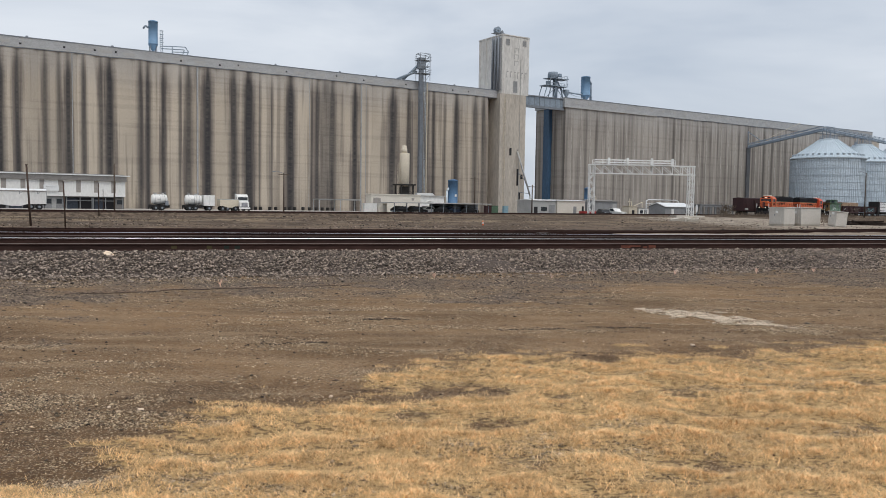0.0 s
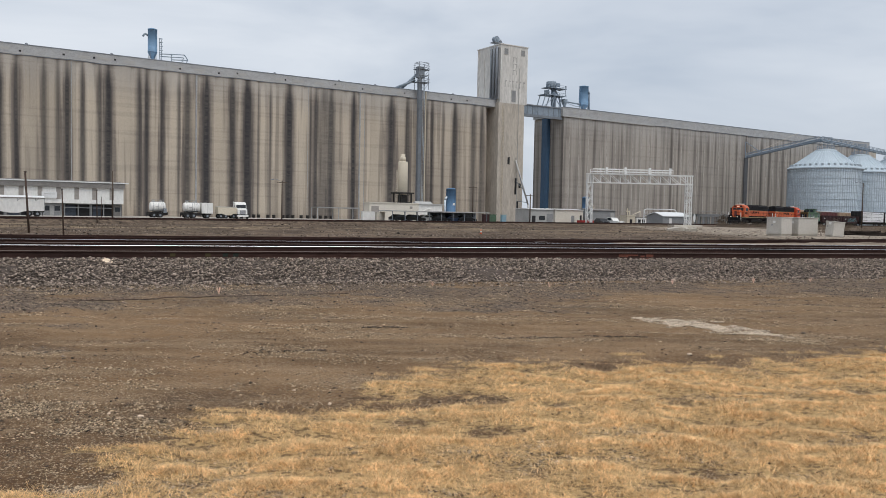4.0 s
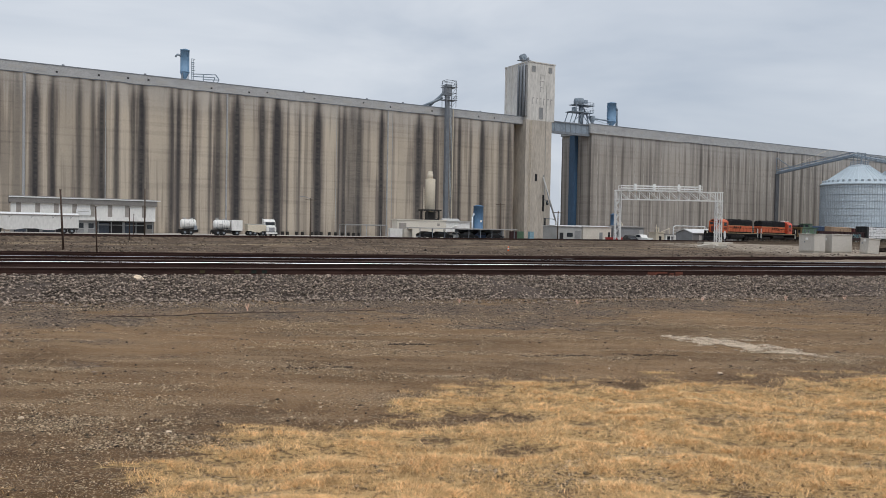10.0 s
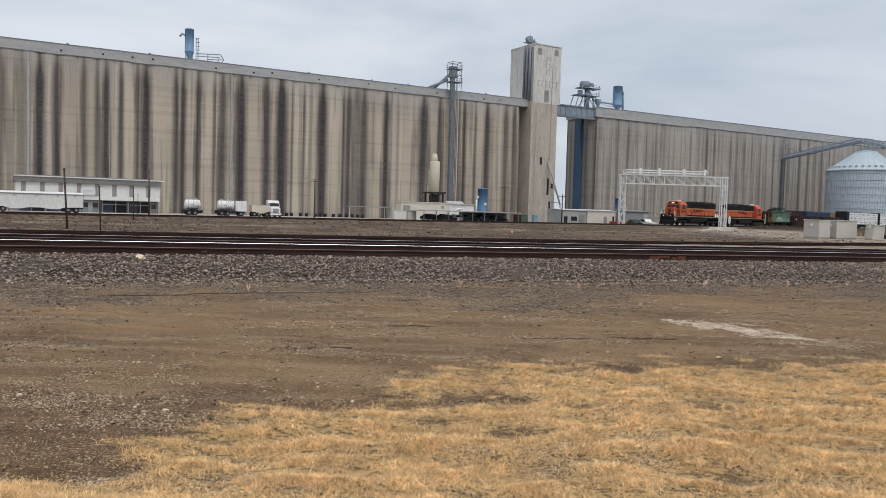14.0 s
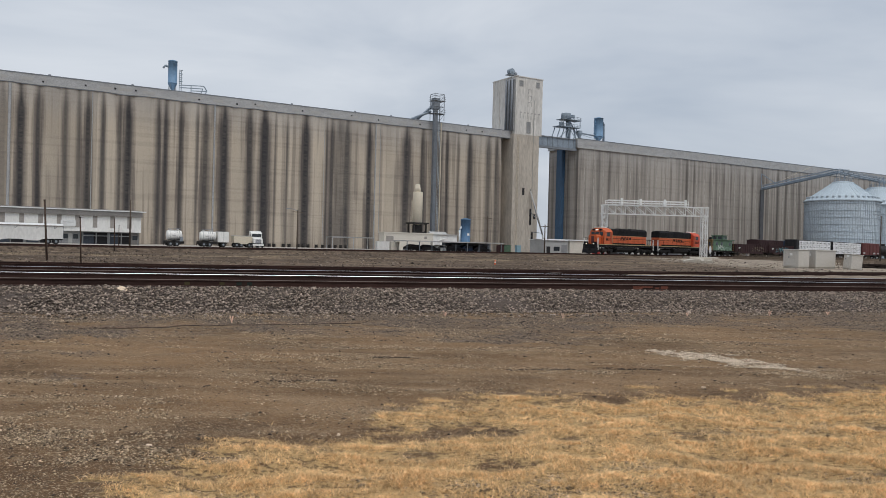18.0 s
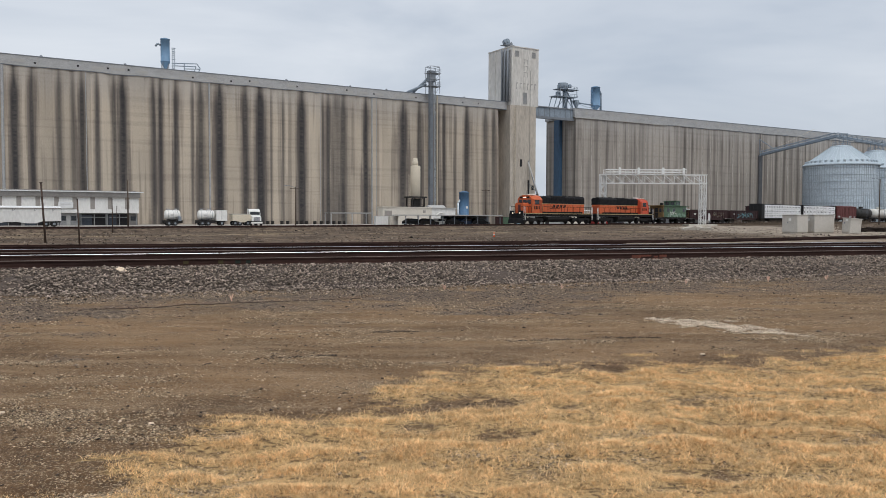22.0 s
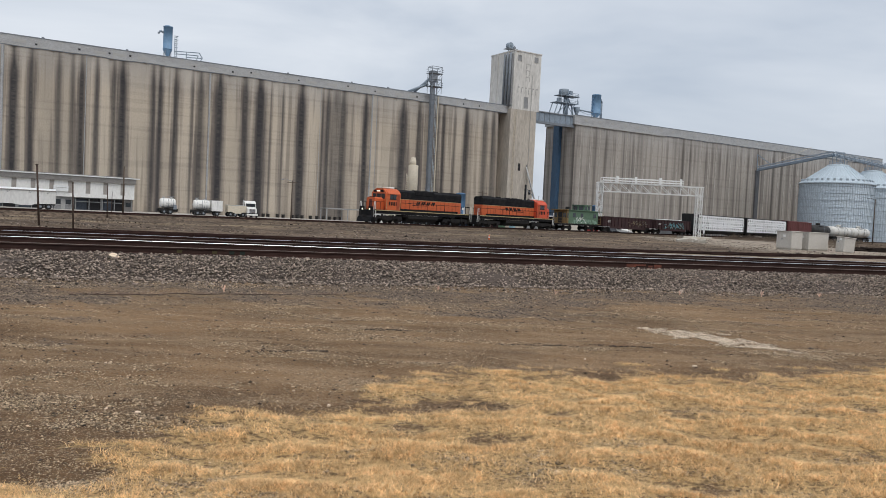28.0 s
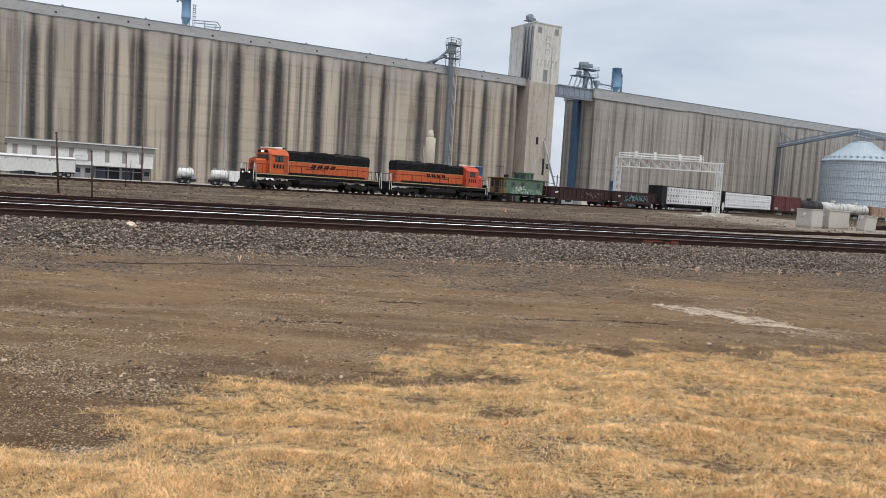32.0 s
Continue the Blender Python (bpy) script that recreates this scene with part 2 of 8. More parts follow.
    c = mix(broken("pale", 22.0, 1.9, 0.40, 0.72), c, mix(ramp(tex(40.0, 4), 0.42, 0.6), (0.50, 0.42, 0.33), (0.20, 0.15, 0.10)))
    far = mix(ramp(tex(0.16, 6, 0.35, 1.0), 0.40, 0.60), (0.172, 0.124, 0.086), (0.088, 0.062, 0.043))
    far = mix(ramp(tex(0.9, 6, 0.25, 1.0), 0.46, 0.64, 0, 0.8), far, (0.048, 0.034, 0.025))
    far = mix(ramp(tex(3.1, 5, 0.4, 1.0), 0.54, 0.66, 0, 0.6), far, (0.22, 0.175, 0.135))
    far = mix(ramp(tex(9.0, 4, 0.6, 1.0), 0.55, 0.68, 0, 0.8), far, (0.05, 0.04, 0.034))
    far = mix(ramp(tex(7.0, 4, 0.6, 1.0), 0.58, 0.70, 0, 0.6), far, (0.33, 0.285, 0.24))
    far = mix(attr("straw"), far, mix(ramp(tex(3.0, 4), 0.42, 0.60), (0.33, 0.255, 0.170), (0.15, 0.112, 0.075)))
    far = mix(broken("bare", 1.2, 1.0, 0.3, 0.7), far, mix(ramp(tex(2.6, 5, 0.5, 1.0), 0.42, 0.62), (0.36, 0.305, 0.245), (0.20, 0.165, 0.13)))
    c = mix(attr("yard"), c, far)
    l.new(c, b.inputs["Base Color"])
    bp = n.new("ShaderNodeBump")
    bp.inputs["Strength"].default_value, bp.inputs["Distance"].default_value = 1.0, 0.03
    l.new(tex(26.0, 6), bp.inputs["Height"])
    l.new(bp.outputs[0], b.inputs["Normal"])
    return m


M_SILO = silo_concrete("stained_silo_concrete", (0.530, 0.460, 0.372), (0.212, 0.182, 0.158), (0.042, 0.042, 0.047))
M_SILO_R = silo_concrete("grey_silo_concrete", (0.400, 0.366, 0.327), (0.200, 0.180, 0.163), (0.080, 0.072, 0.067))
M_TOWER = mat("tower_concrete", (0.63, 0.615, 0.585), 0.9, dark=(0.46, 0.44, 0.41), scale=0.5, fine=2.0, stretch=(1.4, 1.4, 0.3), vary=0.5, bump=0.06)
M_FADED = mat("faded_sign_paint", (0.36, 0.355, 0.345), 0.9, dark=(0.55, 0.53, 0.49), scale=1.2, fine=5, vary=0.9)
M_SHAFT = mat("shaft_concrete", (0.50, 0.452, 0.390), 0.9, dark=(0.27, 0.237, 0.205), scale=0.5, fine=2.2, stretch=(1.6, 1.6, 0.28), vary=0.48, bump=0.08)
M_GALLERY = mat("gallery_concrete", (0.415, 0.42, 0.425), 0.9, dark=(0.30, 0.30, 0.305), scale=0.4, fine=4.0, stretch=(1, 1, 2), vary=0.6, bump=0.08)
M_RIB = mat("pale_rib_concrete", (0.46, 0.43, 0.39), 0.9, dark=(0.34, 0.31, 0.27), scale=0.4, fine=3, stretch=(1, 1, 0.2), vary=0.8)
M_JOINT = mat("concrete_joint", (0.43, 0.425, 0.41), 0.9, vary=0.3)
# near-black for flat panels that stand in for unlit depth
M_DARK = mat("dark_opening", (0.02, 0.02, 0.022), 0.7, vary=0.2)
# blue made paler to carry the haze in front of the roof machinery
M_BLUE = mat("faded_blue_steel", (0.165, 0.285, 0.43), 0.6, dark=(0.11, 0.20, 0.32), scale=0.8, fine=5, vary=0.5, bump=0.05)
M_YARDBLUE = mat("clean_blue_steel", (0.085, 0.175, 0.300), 0.55, dark=(0.06, 0.125, 0.22), scale=0.8, fine=5, stretch=(1, 1, 0.3), vary=0.5, bump=0.05)
M_DEEPBLUE = mat("deep_blue_steel", (0.060, 0.125, 0.215), 0.6, dark=(0.045, 0.09, 0.155), scale=0.5, fine=4, stretch=(1, 1, 0.2), vary=0.6, bump=0.05)
M_BLUEGREY = mat("blue_grey_steel", (0.26, 0.315, 0.375), 0.6, metal=0.0, scale=0.6, fine=4, vary=0.5, bump=0.05)
M_STEEL = mat("weathered_grey_steel", (0.215, 0.238, 0.268), 0.6, metal=0.0, scale=0.8, fine=6, vary=0.5, bump=0.05)
M_LEG = mat("dark_leg_steel", (0.115, 0.120, 0.130), 0.6, dark=(0.075, 0.078, 0.085), scale=0.6, fine=4, stretch=(1, 1, 0.2), vary=0.5, bump=0.05)
M_GALV = mat("galvanised_steel", (0.58, 0.655, 0.71), 0.45, metal=0.1, dark=(0.48, 0.55, 0.61), scale=0.25, fine=2.0, vary=0.5, bump=0.04)
M_GALV_ROOF = mat("galvanised_roof", (0.44, 0.515, 0.57), 0.5, metal=0.1, dark=(0.37, 0.435, 0.49), scale=0.3, fine=2.5, vary=0.4, bump=0.04)
M_GALV_RIB = mat("galvanised_rib", (0.42, 0.48, 0.53), 0.5, metal=0.2, vary=0.3)
M_SIGNAL = mat("silver_painted_steel", (0.74, 0.74, 0.73), 0.5, metal=0.0, scale=2, fine=9, vary=0.3, bump=0.03)
M_WHITE = mat("white_paint", (0.76, 0.755, 0.73), 0.5, dark=(0.60, 0.59, 0.56), scale=0.4, fine=3, stretch=(1, 1, 0.5), vary=0.25, bump=0.04)
M_WHITE_ROOF = mat("white_metal_roof", (0.70, 0.71, 0.71), 0.45, scale=0.6, fine=5, vary=0.2, bump=0.03)
M_CREAM = mat("cream_paint", (0.62, 0.555, 0.445), 0.7, dark=(0.47, 0.41, 0.32), scale=0.6, fine=4, vary=0.3, bump=0.05)
M_GREYWALL = mat("grey_sheet_metal", (0.27, 0.275, 0.28), 0.6, scale=0.6, fine=5, vary=0.4, bump=0.05)
M_PALEGREY = mat("pale_grey_sheet", (0.42, 0.42, 0.41), 0.6, scale=0.6, fine=5, vary=0.35, bump=0.05)
M_PALECREAM = mat("pale_cream_paint", (0.66, 0.62, 0.545), 0.7, dark=(0.50, 0.46, 0.39), scale=0.5, fine=4, vary=0.3, bump=0.04)
M_ROOFGREY = mat("dull_grey_roof", (0.21, 0.20, 0.19), 0.8, scale=0.7, fine=5, vary=0.4, bump=0.05)
M_BROWN = mat("brown_trim", (0.33, 0.305, 0.28), 0.8, vary=0.4)
M_GLASS = mat("dark_glass", (0.03, 0.036, 0.042), 0.12, spec=0.6, vary=0.2, bump=0)
M_RUST = mat("rusted_iron", (0.075, 0.048, 0.036), 0.8, dark=(0.032, 0.024, 0.02), scale=3, fine=20, vary=0.7, bump=0.2)
M_RAIL = mat("rusted_rail_steel", (0.060, 0.034, 0.028), 0.85, dark=(0.026, 0.017, 0.016), scale=1.5, fine=15, stretch=(0.2, 1, 1), vary=0.7, bump=0.1, spec=0.08)
M_RAILTOP = mat("polished_rail_top", (0.80, 0.80, 0.82), 0.28, metal=1.0, scale=1.0, fine=6, stretch=(0.1, 1, 1), vary=0.15, bump=0)
M_RAILDULL = mat("dull_rail_top", (0.135, 0.104, 0.088), 0.7, metal=0.0, scale=1.0, fine=6, stretch=(0.1, 1, 1), vary=0.4, bump=0)
M_TIE = mat("creosoted_wood", (0.032, 0.024, 0.020), 0.95, spec=0.1, dark=(0.020, 0.016, 0.014), scale=6, fine=40, stretch=(1, 0.15, 1), vary=0.7, bump=0.4, piece=0.3)
M_BALLAST = mat("ballast_bed", (0.105, 0.080, 0.065), 0.95, dark=(0.036, 0.027, 0.023), scale=9, fine=26, vary=0.9, bump=0.8, dist=0.04)
M_STONE = mat("crushed_stone", (0.315, 0.252, 0.205), 0.9, dark=(0.088, 0.069, 0.057), scale=8, fine=60, vary=0.6, bump=0.3, island=0.80)
M_PEBBLE = mat("loose_pebbles", (0.38, 0.288, 0.192), 0.9, scale=8, fine=60, vary=0.4, bump=0.1, island=0.85)
M_PALESTONE = mat("pale_limestone_chips", (0.56, 0.455, 0.345), 0.9, scale=8, fine=60, vary=0.3, bump=0.1, island=0.5)
M_GRAVEL = mat("dark_grey_gravel", (0.170, 0.132, 0.102), 0.9, scale=8, fine=60, vary=0.4, bump=0.1, island=0.95)
M_BULK = mat("black_bulkhead_paint", (0.016, 0.016, 0.017), 0.7, dark=(0.035, 0.032, 0.03), scale=1.0, fine=8, vary=0.5, bump=0.04)
M_CLOD = mat("dark_clods", (0.062, 0.044, 0.033), 0.95, scale=8, fine=50, vary=0.5, bump=0.2, island=0.6)
M_STRAW = mat("dormant_grass", (0.86, 0.590, 0.308), 0.85, dark=(0.64, 0.418, 0.208), scale=1.3, fine=9, vary=0.75, bump=0, island=0.36, spec=0.1)
M_CONCRETE = mat("pale_cast_concrete", (0.44, 0.405, 0.35), 0.9, dark=(0.28, 0.25, 0.21), scale=0.9, fine=12, vary=0.5, bump=0.15)
M_ALU = mat("dull_aluminium", (0.53, 0.50, 0.455), 0.65, metal=0.0, dark=(0.40, 0.37, 0.325), scale=0.9, fine=9, vary=0.4, bump=0.05)
M_ORANGE = mat("orange_locomotive_paint", (0.60, 0.125, 0.040), 0.5, dark=(0.40, 0.085, 0.034), scale=0.9, fine=8, vary=0.4, bump=0.02)
M_REDORANGE = mat("red_orange_cab_paint", (0.60, 0.090, 0.040), 0.5, dark=(0.42, 0.065, 0.034), scale=0.9, fine=8, vary=0.4, bump=0.02)
M_ORANGEDARK = mat("faded_red_orange_paint", (0.42, 0.082, 0.030), 0.55, dark=(0.26, 0.055, 0.026), scale=1.2, fine=9, vary=0.6, bump=0.02)
M_BLACK = mat("black_locomotive_paint", (0.010, 0.010, 0.012), 0.75, spec=0.15, dark=(0.035, 0.033, 0.031), scale=1.2, fine=8, vary=0.5, bump=0.03)
M_GRIME = mat("grimy_running_gear", (0.016, 0.015, 0.015), 0.85, dark=(0.034, 0.029, 0.025), scale=2, fine=14, vary=0.6, bump=0.1)
M_YELLOW = mat("pale_yellow_stripe", (0.46, 0.36, 0.19), 0.6, vary=0.3, bump=0)
M_OCHRE = mat("ochre_paint", (0.215, 0.140, 0.060), 0.75, vary=0.7)
M_GREEN = mat("faded_green_paint", (0.098, 0.165, 0.108), 0.7, dark=(0.062, 0.105, 0.070), scale=1.0, fine=8, vary=0.6, bump=0.04)
M_PALEGREEN = mat("sprayed_pale_paint", (0.55, 0.60, 0.55), 0.6, vary=0.6)
M_MISTGREEN = mat("sprayed_mist_green", (0.21, 0.32, 0.25), 0.7, dark=(0.13, 0.21, 0.15), scale=2.5, fine=12, vary=0.9)
M_MAROON = mat("maroon_car_paint", (0.048, 0.022, 0.023), 0.8, dark=(0.024, 0.015, 0.015), scale=1.2, fine=9, vary=0.6, bump=0.06)
M_RED = mat("boxcar_red_paint", (0.135, 0.042, 0.040), 0.75, dark=(0.095, 0.034, 0.030), scale=0.8, fine=8, vary=0.5, bump=0.05)
M_TAN = mat("tan_car_paint", (0.40, 0.28, 0.185), 0.75, dark=(0.28, 0.19, 0.13), scale=0.8, fine=8, vary=0.5, bump=0.05)
M_NAVY = mat("navy_car_paint", (0.035, 0.065, 0.13), 0.65, scale=0.8, fine=8, vary=0.5, bump=0.05)
M_WRAP = mat("white_lumber_wrap", (0.82, 0.825, 0.83), 0.45, dark=(0.68, 0.685, 0.70), scale=1.0, fine=7, vary=0.35, bump=0.12, piece=0.06)
M_SPRAYTAN = mat("tan_spray_paint", (0.24, 0.19, 0.12), 0.7, vary=0.5)
M_INK = mat("dark_print", (0.022, 0.020, 0.020), 0.8, spec=0.1, vary=0.2, bump=0)
M_TEAL = mat("teal_spray_paint", (0.10, 0.25, 0.29), 0.6, vary=0.4)
M_TANKBLACK = mat("black_tank_paint", (0.030, 0.029, 0.028), 0.65, spec=0.25, dark=(0.06, 0.054, 0.048), scale=0.9, fine=8, vary=0.5, bump=0.03)
M_TANKWHITE = mat("white_tank_paint", (0.62, 0.61, 0.57), 0.45, dark=(0.44, 0.41, 0.36), scale=0.6, fine=6, vary=0.4, bump=0.03)
M_TYRE = mat("black_rubber", (0.022, 0.022, 0.023), 0.85, vary=0.3)
M_CHROME = mat("bright_metal", (0.55, 0.55, 0.56), 0.25, metal=1.0, vary=0.2, bump=0)
M_REDPAINT = mat("red_paint", (0.40, 0.045, 0.04), 0.55, vary=0.3)
M_BLUECABIN = mat("pale_blue_cabin_paint", (0.27, 0.42, 0.50), 0.6, vary=0.4)
M_CONE = mat("orange_plastic", (0.80, 0.17, 0.05), 0.5, vary=0.2, bump=0)
M_SPRAY = mat("orange_spray_marks", (0.21, 0.070, 0.045), 0.9, dark=(0.07, 0.035, 0.026), scale=5, fine=25, vary=0.7)
M_WHISKER = mat("orange_whisker_strands", (0.80, 0.55, 0.42), 0.7, vary=0.3, bump=0)
M_MARK_Y = mat("faded_yellow_mark", (0.075, 0.058, 0.026), 0.9)
M_MARK_G = mat("faded_green_mark", (0.026, 0.036, 0.028), 0.9)
M_WOODPOLE = mat("weathered_pole_wood", (0.10, 0.075, 0.058), 0.9, dark=(0.05, 0.04, 0.03), scale=2, fine=14, stretch=(3, 3, 0.3), vary=0.6, bump=0.2)
M_SCRUB = mat("bare_scrub_twigs", (0.15, 0.115, 0.085), 0.9, island=0.4, vary=0.4, bump=0)
M_CARBLACK = mat("black_car_paint", (0.02, 0.021, 0.023), 0.25, vary=0.2, bump=0)
M_LAMP = glow("lit_headlight", (1.0, 0.90, 0.74), 0.55)


# ---- mesh helpers ----
def box(bm, x0, x1, y0, y1, z0, z1, chamfer=0.0):
    """A block; with chamfer its twelve edges are cut."""
    if not chamfer:
        v = [bm.verts.new((x, y, z)) for z in (z0, z1) for y in (y0, y1) for x in (x0, x1)]
        for q in ((0, 2, 3, 1), (4, 5, 7, 6), (0, 1, 5, 4), (2, 6, 7, 3), (0, 4, 6, 2), (1, 3, 7, 5)):
            bm.faces.new([v[i] for i in q])
        return
    c = chamfer
    tmp = bmesh.new()
    box(tmp, x0, x1, y0, y1, z0, z1)
    bmesh.ops.bevel(tmp, geom=tmp.edges[:], offset=c, segments=1, affect="EDGES")
    join(bm, tmp)


def join(bm, tmp):
    seen = {}
    for v in tmp.verts:
        seen[v] = bm.verts.new(v.co)
    for f in tmp.faces:
        bm.faces.new([seen[v] for v in f.verts])
    tmp.free()


def tube(bm, a, c, r0, r1=None, seg=8, caps=True):
    """A round bar from a to c."""
    a, c = Vector(a), Vector(c)
    r1 = r0 if r1 is None else r1
    d = (c - a).normalized()
    p = d.orthogonal().normalized()
    q = d.cross(p)
    rings = []
    for o, r in ((a, r0), (c, r1)):
        rings.append([bm.verts.new(o + (p * math.cos(k * math.tau / seg) + q * math.sin(k * math.tau / seg)) * r) for k in range(seg)])
    for k in range(seg):
        f = bm.faces.new((rings[0][k], rings[0][(k + 1) % seg], rings[1][(k + 1) % seg], rings[1][k]))
        f.smooth = seg > 6
    if caps:
        bm.faces.new(rings[0][::-1])
        bm.faces.new(rings[1])


def lathe(bm, profile, cx=0.0, cy=0.0, seg=32, smooth=True):
    """Turns (radius, height) pairs about an upright axis."""
    rings = []
    for r, z in profile:
        rings.append([bm.verts.new((cx + r * math.cos(k * math.tau / seg), cy + r * math.sin(k * math.tau / seg), z)) for k in range(seg)])
    for a, c in zip(rings, rings[1:]):
        for k in range(seg):
            f = bm.faces.new((a[k], a[(k + 1) % seg], c[(k + 1) % seg], c[k]))
            f.smooth = smooth
    bm.faces.new(rings[0][::-1])
    bm.faces.new(rings[-1])


def prism_y(bm, pts, y0, y1):
    """An outline of (x, z) pairs, pushed through from y0 to y1."""
    a = [bm.verts.new((x, y0, z)) for x, z in pts]
    c = [bm.verts.new((x, y1, z)) for x, z in pts]
    bm.faces.new(a)
    bm.faces.new(c[::-1])
    for i in range(len(pts)):
        j = (i + 1) % len(pts)
        bm.faces.new((a[j], a[i], c[i], c[j]))


def prism_x(bm, pts, x0, x1):
    """An outline of (y, z) pairs, pushed through from x0 to x1."""
    a = [bm.verts.new((x0, y, z)) for y, z in pts]
    c = [bm.verts.new((x1, y, z)) for y, z in pts]
    bm.faces.new(a[::-1])
    bm.faces.new(c)
    for i in range(len(pts)):
        j = (i + 1) % len(pts)
        bm.faces.new((a[i], a[j], c[j], c[i]))


def finish(bm, name, material):
    bmesh.ops.recalc_face_normals(bm, faces=bm.faces[:])
    me = bpy.data.meshes.new(name)
    bm.to_mesh(me)
    bm.free()
    me.materials.append(material)
    return me


def part(name, bm, material, parent, label=""):
    ob = new(name, finish(bm, name, material))
    ob.parent = parent
    if label:
        ob["label"] = label
    return ob


def blocks(name, boxes, material, parent, label="", chamfer=0.0):
    """One part out of one or more blocks."""
    bm = bmesh.new()
    for k in boxes:
        box(bm, *k, chamfer)
    return part(name, bm, material, parent, label)


def bars(name, lines, r, material, parent, label="", seg=6):
    """One part out of round bars."""
    bm = bmesh.new()
    for a, c in lines:
        tube(bm, a, c, r, None, seg)
    return part(name, bm, material, parent, label)


def thing(name, m, label, category, group="", kind=""):
    ob = new(name)
    ob.empty_display_size = 0.5
    ob.matrix_basis = m
    return tagged(ob, label, category, group, kind)


def repeat(ob, m, parent=None, name=None):
    """Another object on the same mesh, a child of the same parent."""
    o = bpy.data.objects.new(name or ob.name.split(".")[0], ob.data)
    scene.collection.objects.link(o)
    o.parent = parent or ob.parent
    o.matrix_basis = m
    return o


def cloud_mesh(name, verts, faces, material, label, category, kind="stuff"):
    me = bpy.data.meshes.new(name)
    verts = np.asarray(verts, dtype=np.float32).reshape(-1, 3)
    faces = np.asarray(faces, dtype=np.int32).reshape(-1, 3)
    me.vertices.add(len(verts))
    me.vertices.foreach_set("co", verts.ravel())
    me.loops.add(faces.size)
    me.loops.foreach_set("vertex_index", faces.ravel())
    me.polygons.add(len(faces))
    me.polygons.foreach_set("loop_start", np.arange(0, faces.size, 3, dtype=np.int32))
    me.update(calc_edges=True)
    me.validate()
    me.materials.append(material)
    return tagged(new(name, me), label, category, kind=kind)


# ---- the plan's frames ----
WALL = pose(0, 226.0, 0, 0, 0, 31.95)      # along the grain elevator's face; -y is towards the tracks
MAIN = pose(0, 20.5, 0, 0, 0, 18.0)        # along the main line; y = 0 is its first rail
YARD_Z = -0.25
TRAIN_X, TRAIN_Y, TRAIN_Z, TRAIN_TURN = -26.77, 87.16, 0.586, 44.9


def at_wall(s, d, z=YARD_Z, rz=0.0):
    return WALL @ pose(s, -d, z, 0, 0, rz)


# ---- ground ----
def line_side(x, y, px, py, turn):
    """Distance of (x, y) beyond the line through (px, py) that runs at that angle."""
    a = radians(turn)
    return -(x - px) * math.sin(a) + (y - py) * math.cos(a)


def spread(lo, hi, step, reach_lo, reach_hi, cap=2.0, near=130.0, grow=1.16):
    """Grid lines: even between lo and hi, then wider and wider to the reach, no wider than cap as far as near."""
    inner = list(np.arange(lo, hi + step / 2, step))
    left, right, d, x = [], [], step, lo
    while x > reach_lo:
        d = min(d * grow, cap) if abs(x) < near else d * 1.3
        x -= d
        left.append(max(x, reach_lo))
    d, x = step, hi
    while x < reach_hi:
        d = min(d * grow, cap) if abs(x) < near else d * 1.3
        x += d
        right.append(min(x, reach_hi))
    return left[::-1] + inner + right


EDGE_X = (-9.0, -3.2, -2.7, -2.4, -2.16, -1.93, -1.7, -1.3, -0.8, -0.62, -0.16, 0.45, 1.44, 2.6, 3.6, 4.6, 6.0, 9.0, 14.0)
EDGE_Y = (3.5, 4.1, 4.45, 4.75, 5.00, 5.53, 5.72, 5.86, 6.15, 7.40, 7.86, 8.15, 8.35, 8.5, 8.6, 9.0, 9.6, 10.3, 11.0)
BARE = ((0.21, 6.81, 0.50, 0.20), (-0.38, 6.55, 0.45, 0.26), (-2.20, 4.50, 0.42, 0.22), (0.34, 7.55, 0.34, 0.13), (1.03, 6.48, 0.20, 0.15), (2.13, 6.86, 0.50, 0.15),
        (0.45, 5.70, 0.25, 0.17), (0.58, 4.86, 0.30, 0.14), (1.66, 5.74, 0.25, 0.11), (1.77, 4.82, 0.50, 0.16), (2.41, 6.11, 0.40, 0.13), (1.06, 5.04, 0.35, 0.09),
        (-1.70, 5.19, 0.18, 0.08), (3.9, 7.3, 0.55, 0.18), (3.0, 5.6, 0.42, 0.2), (1.6, 8.0, 0.35, 0.12), (3.4, 4.7, 0.5, 0.18), (4.6, 8.3, 0.5, 0.16))
TUFTS = ((2.23, 9.02, 0.26, 0.08), (4.12, 9.28, 0.42, 0.09), (3.2, 8.95, 0.20, 0.06), (-1.63, 6.75, 0.22, 0.12), (-1.85, 6.08, 0.25, 0.12), (-0.31, 6.90, 0.25, 0.08))


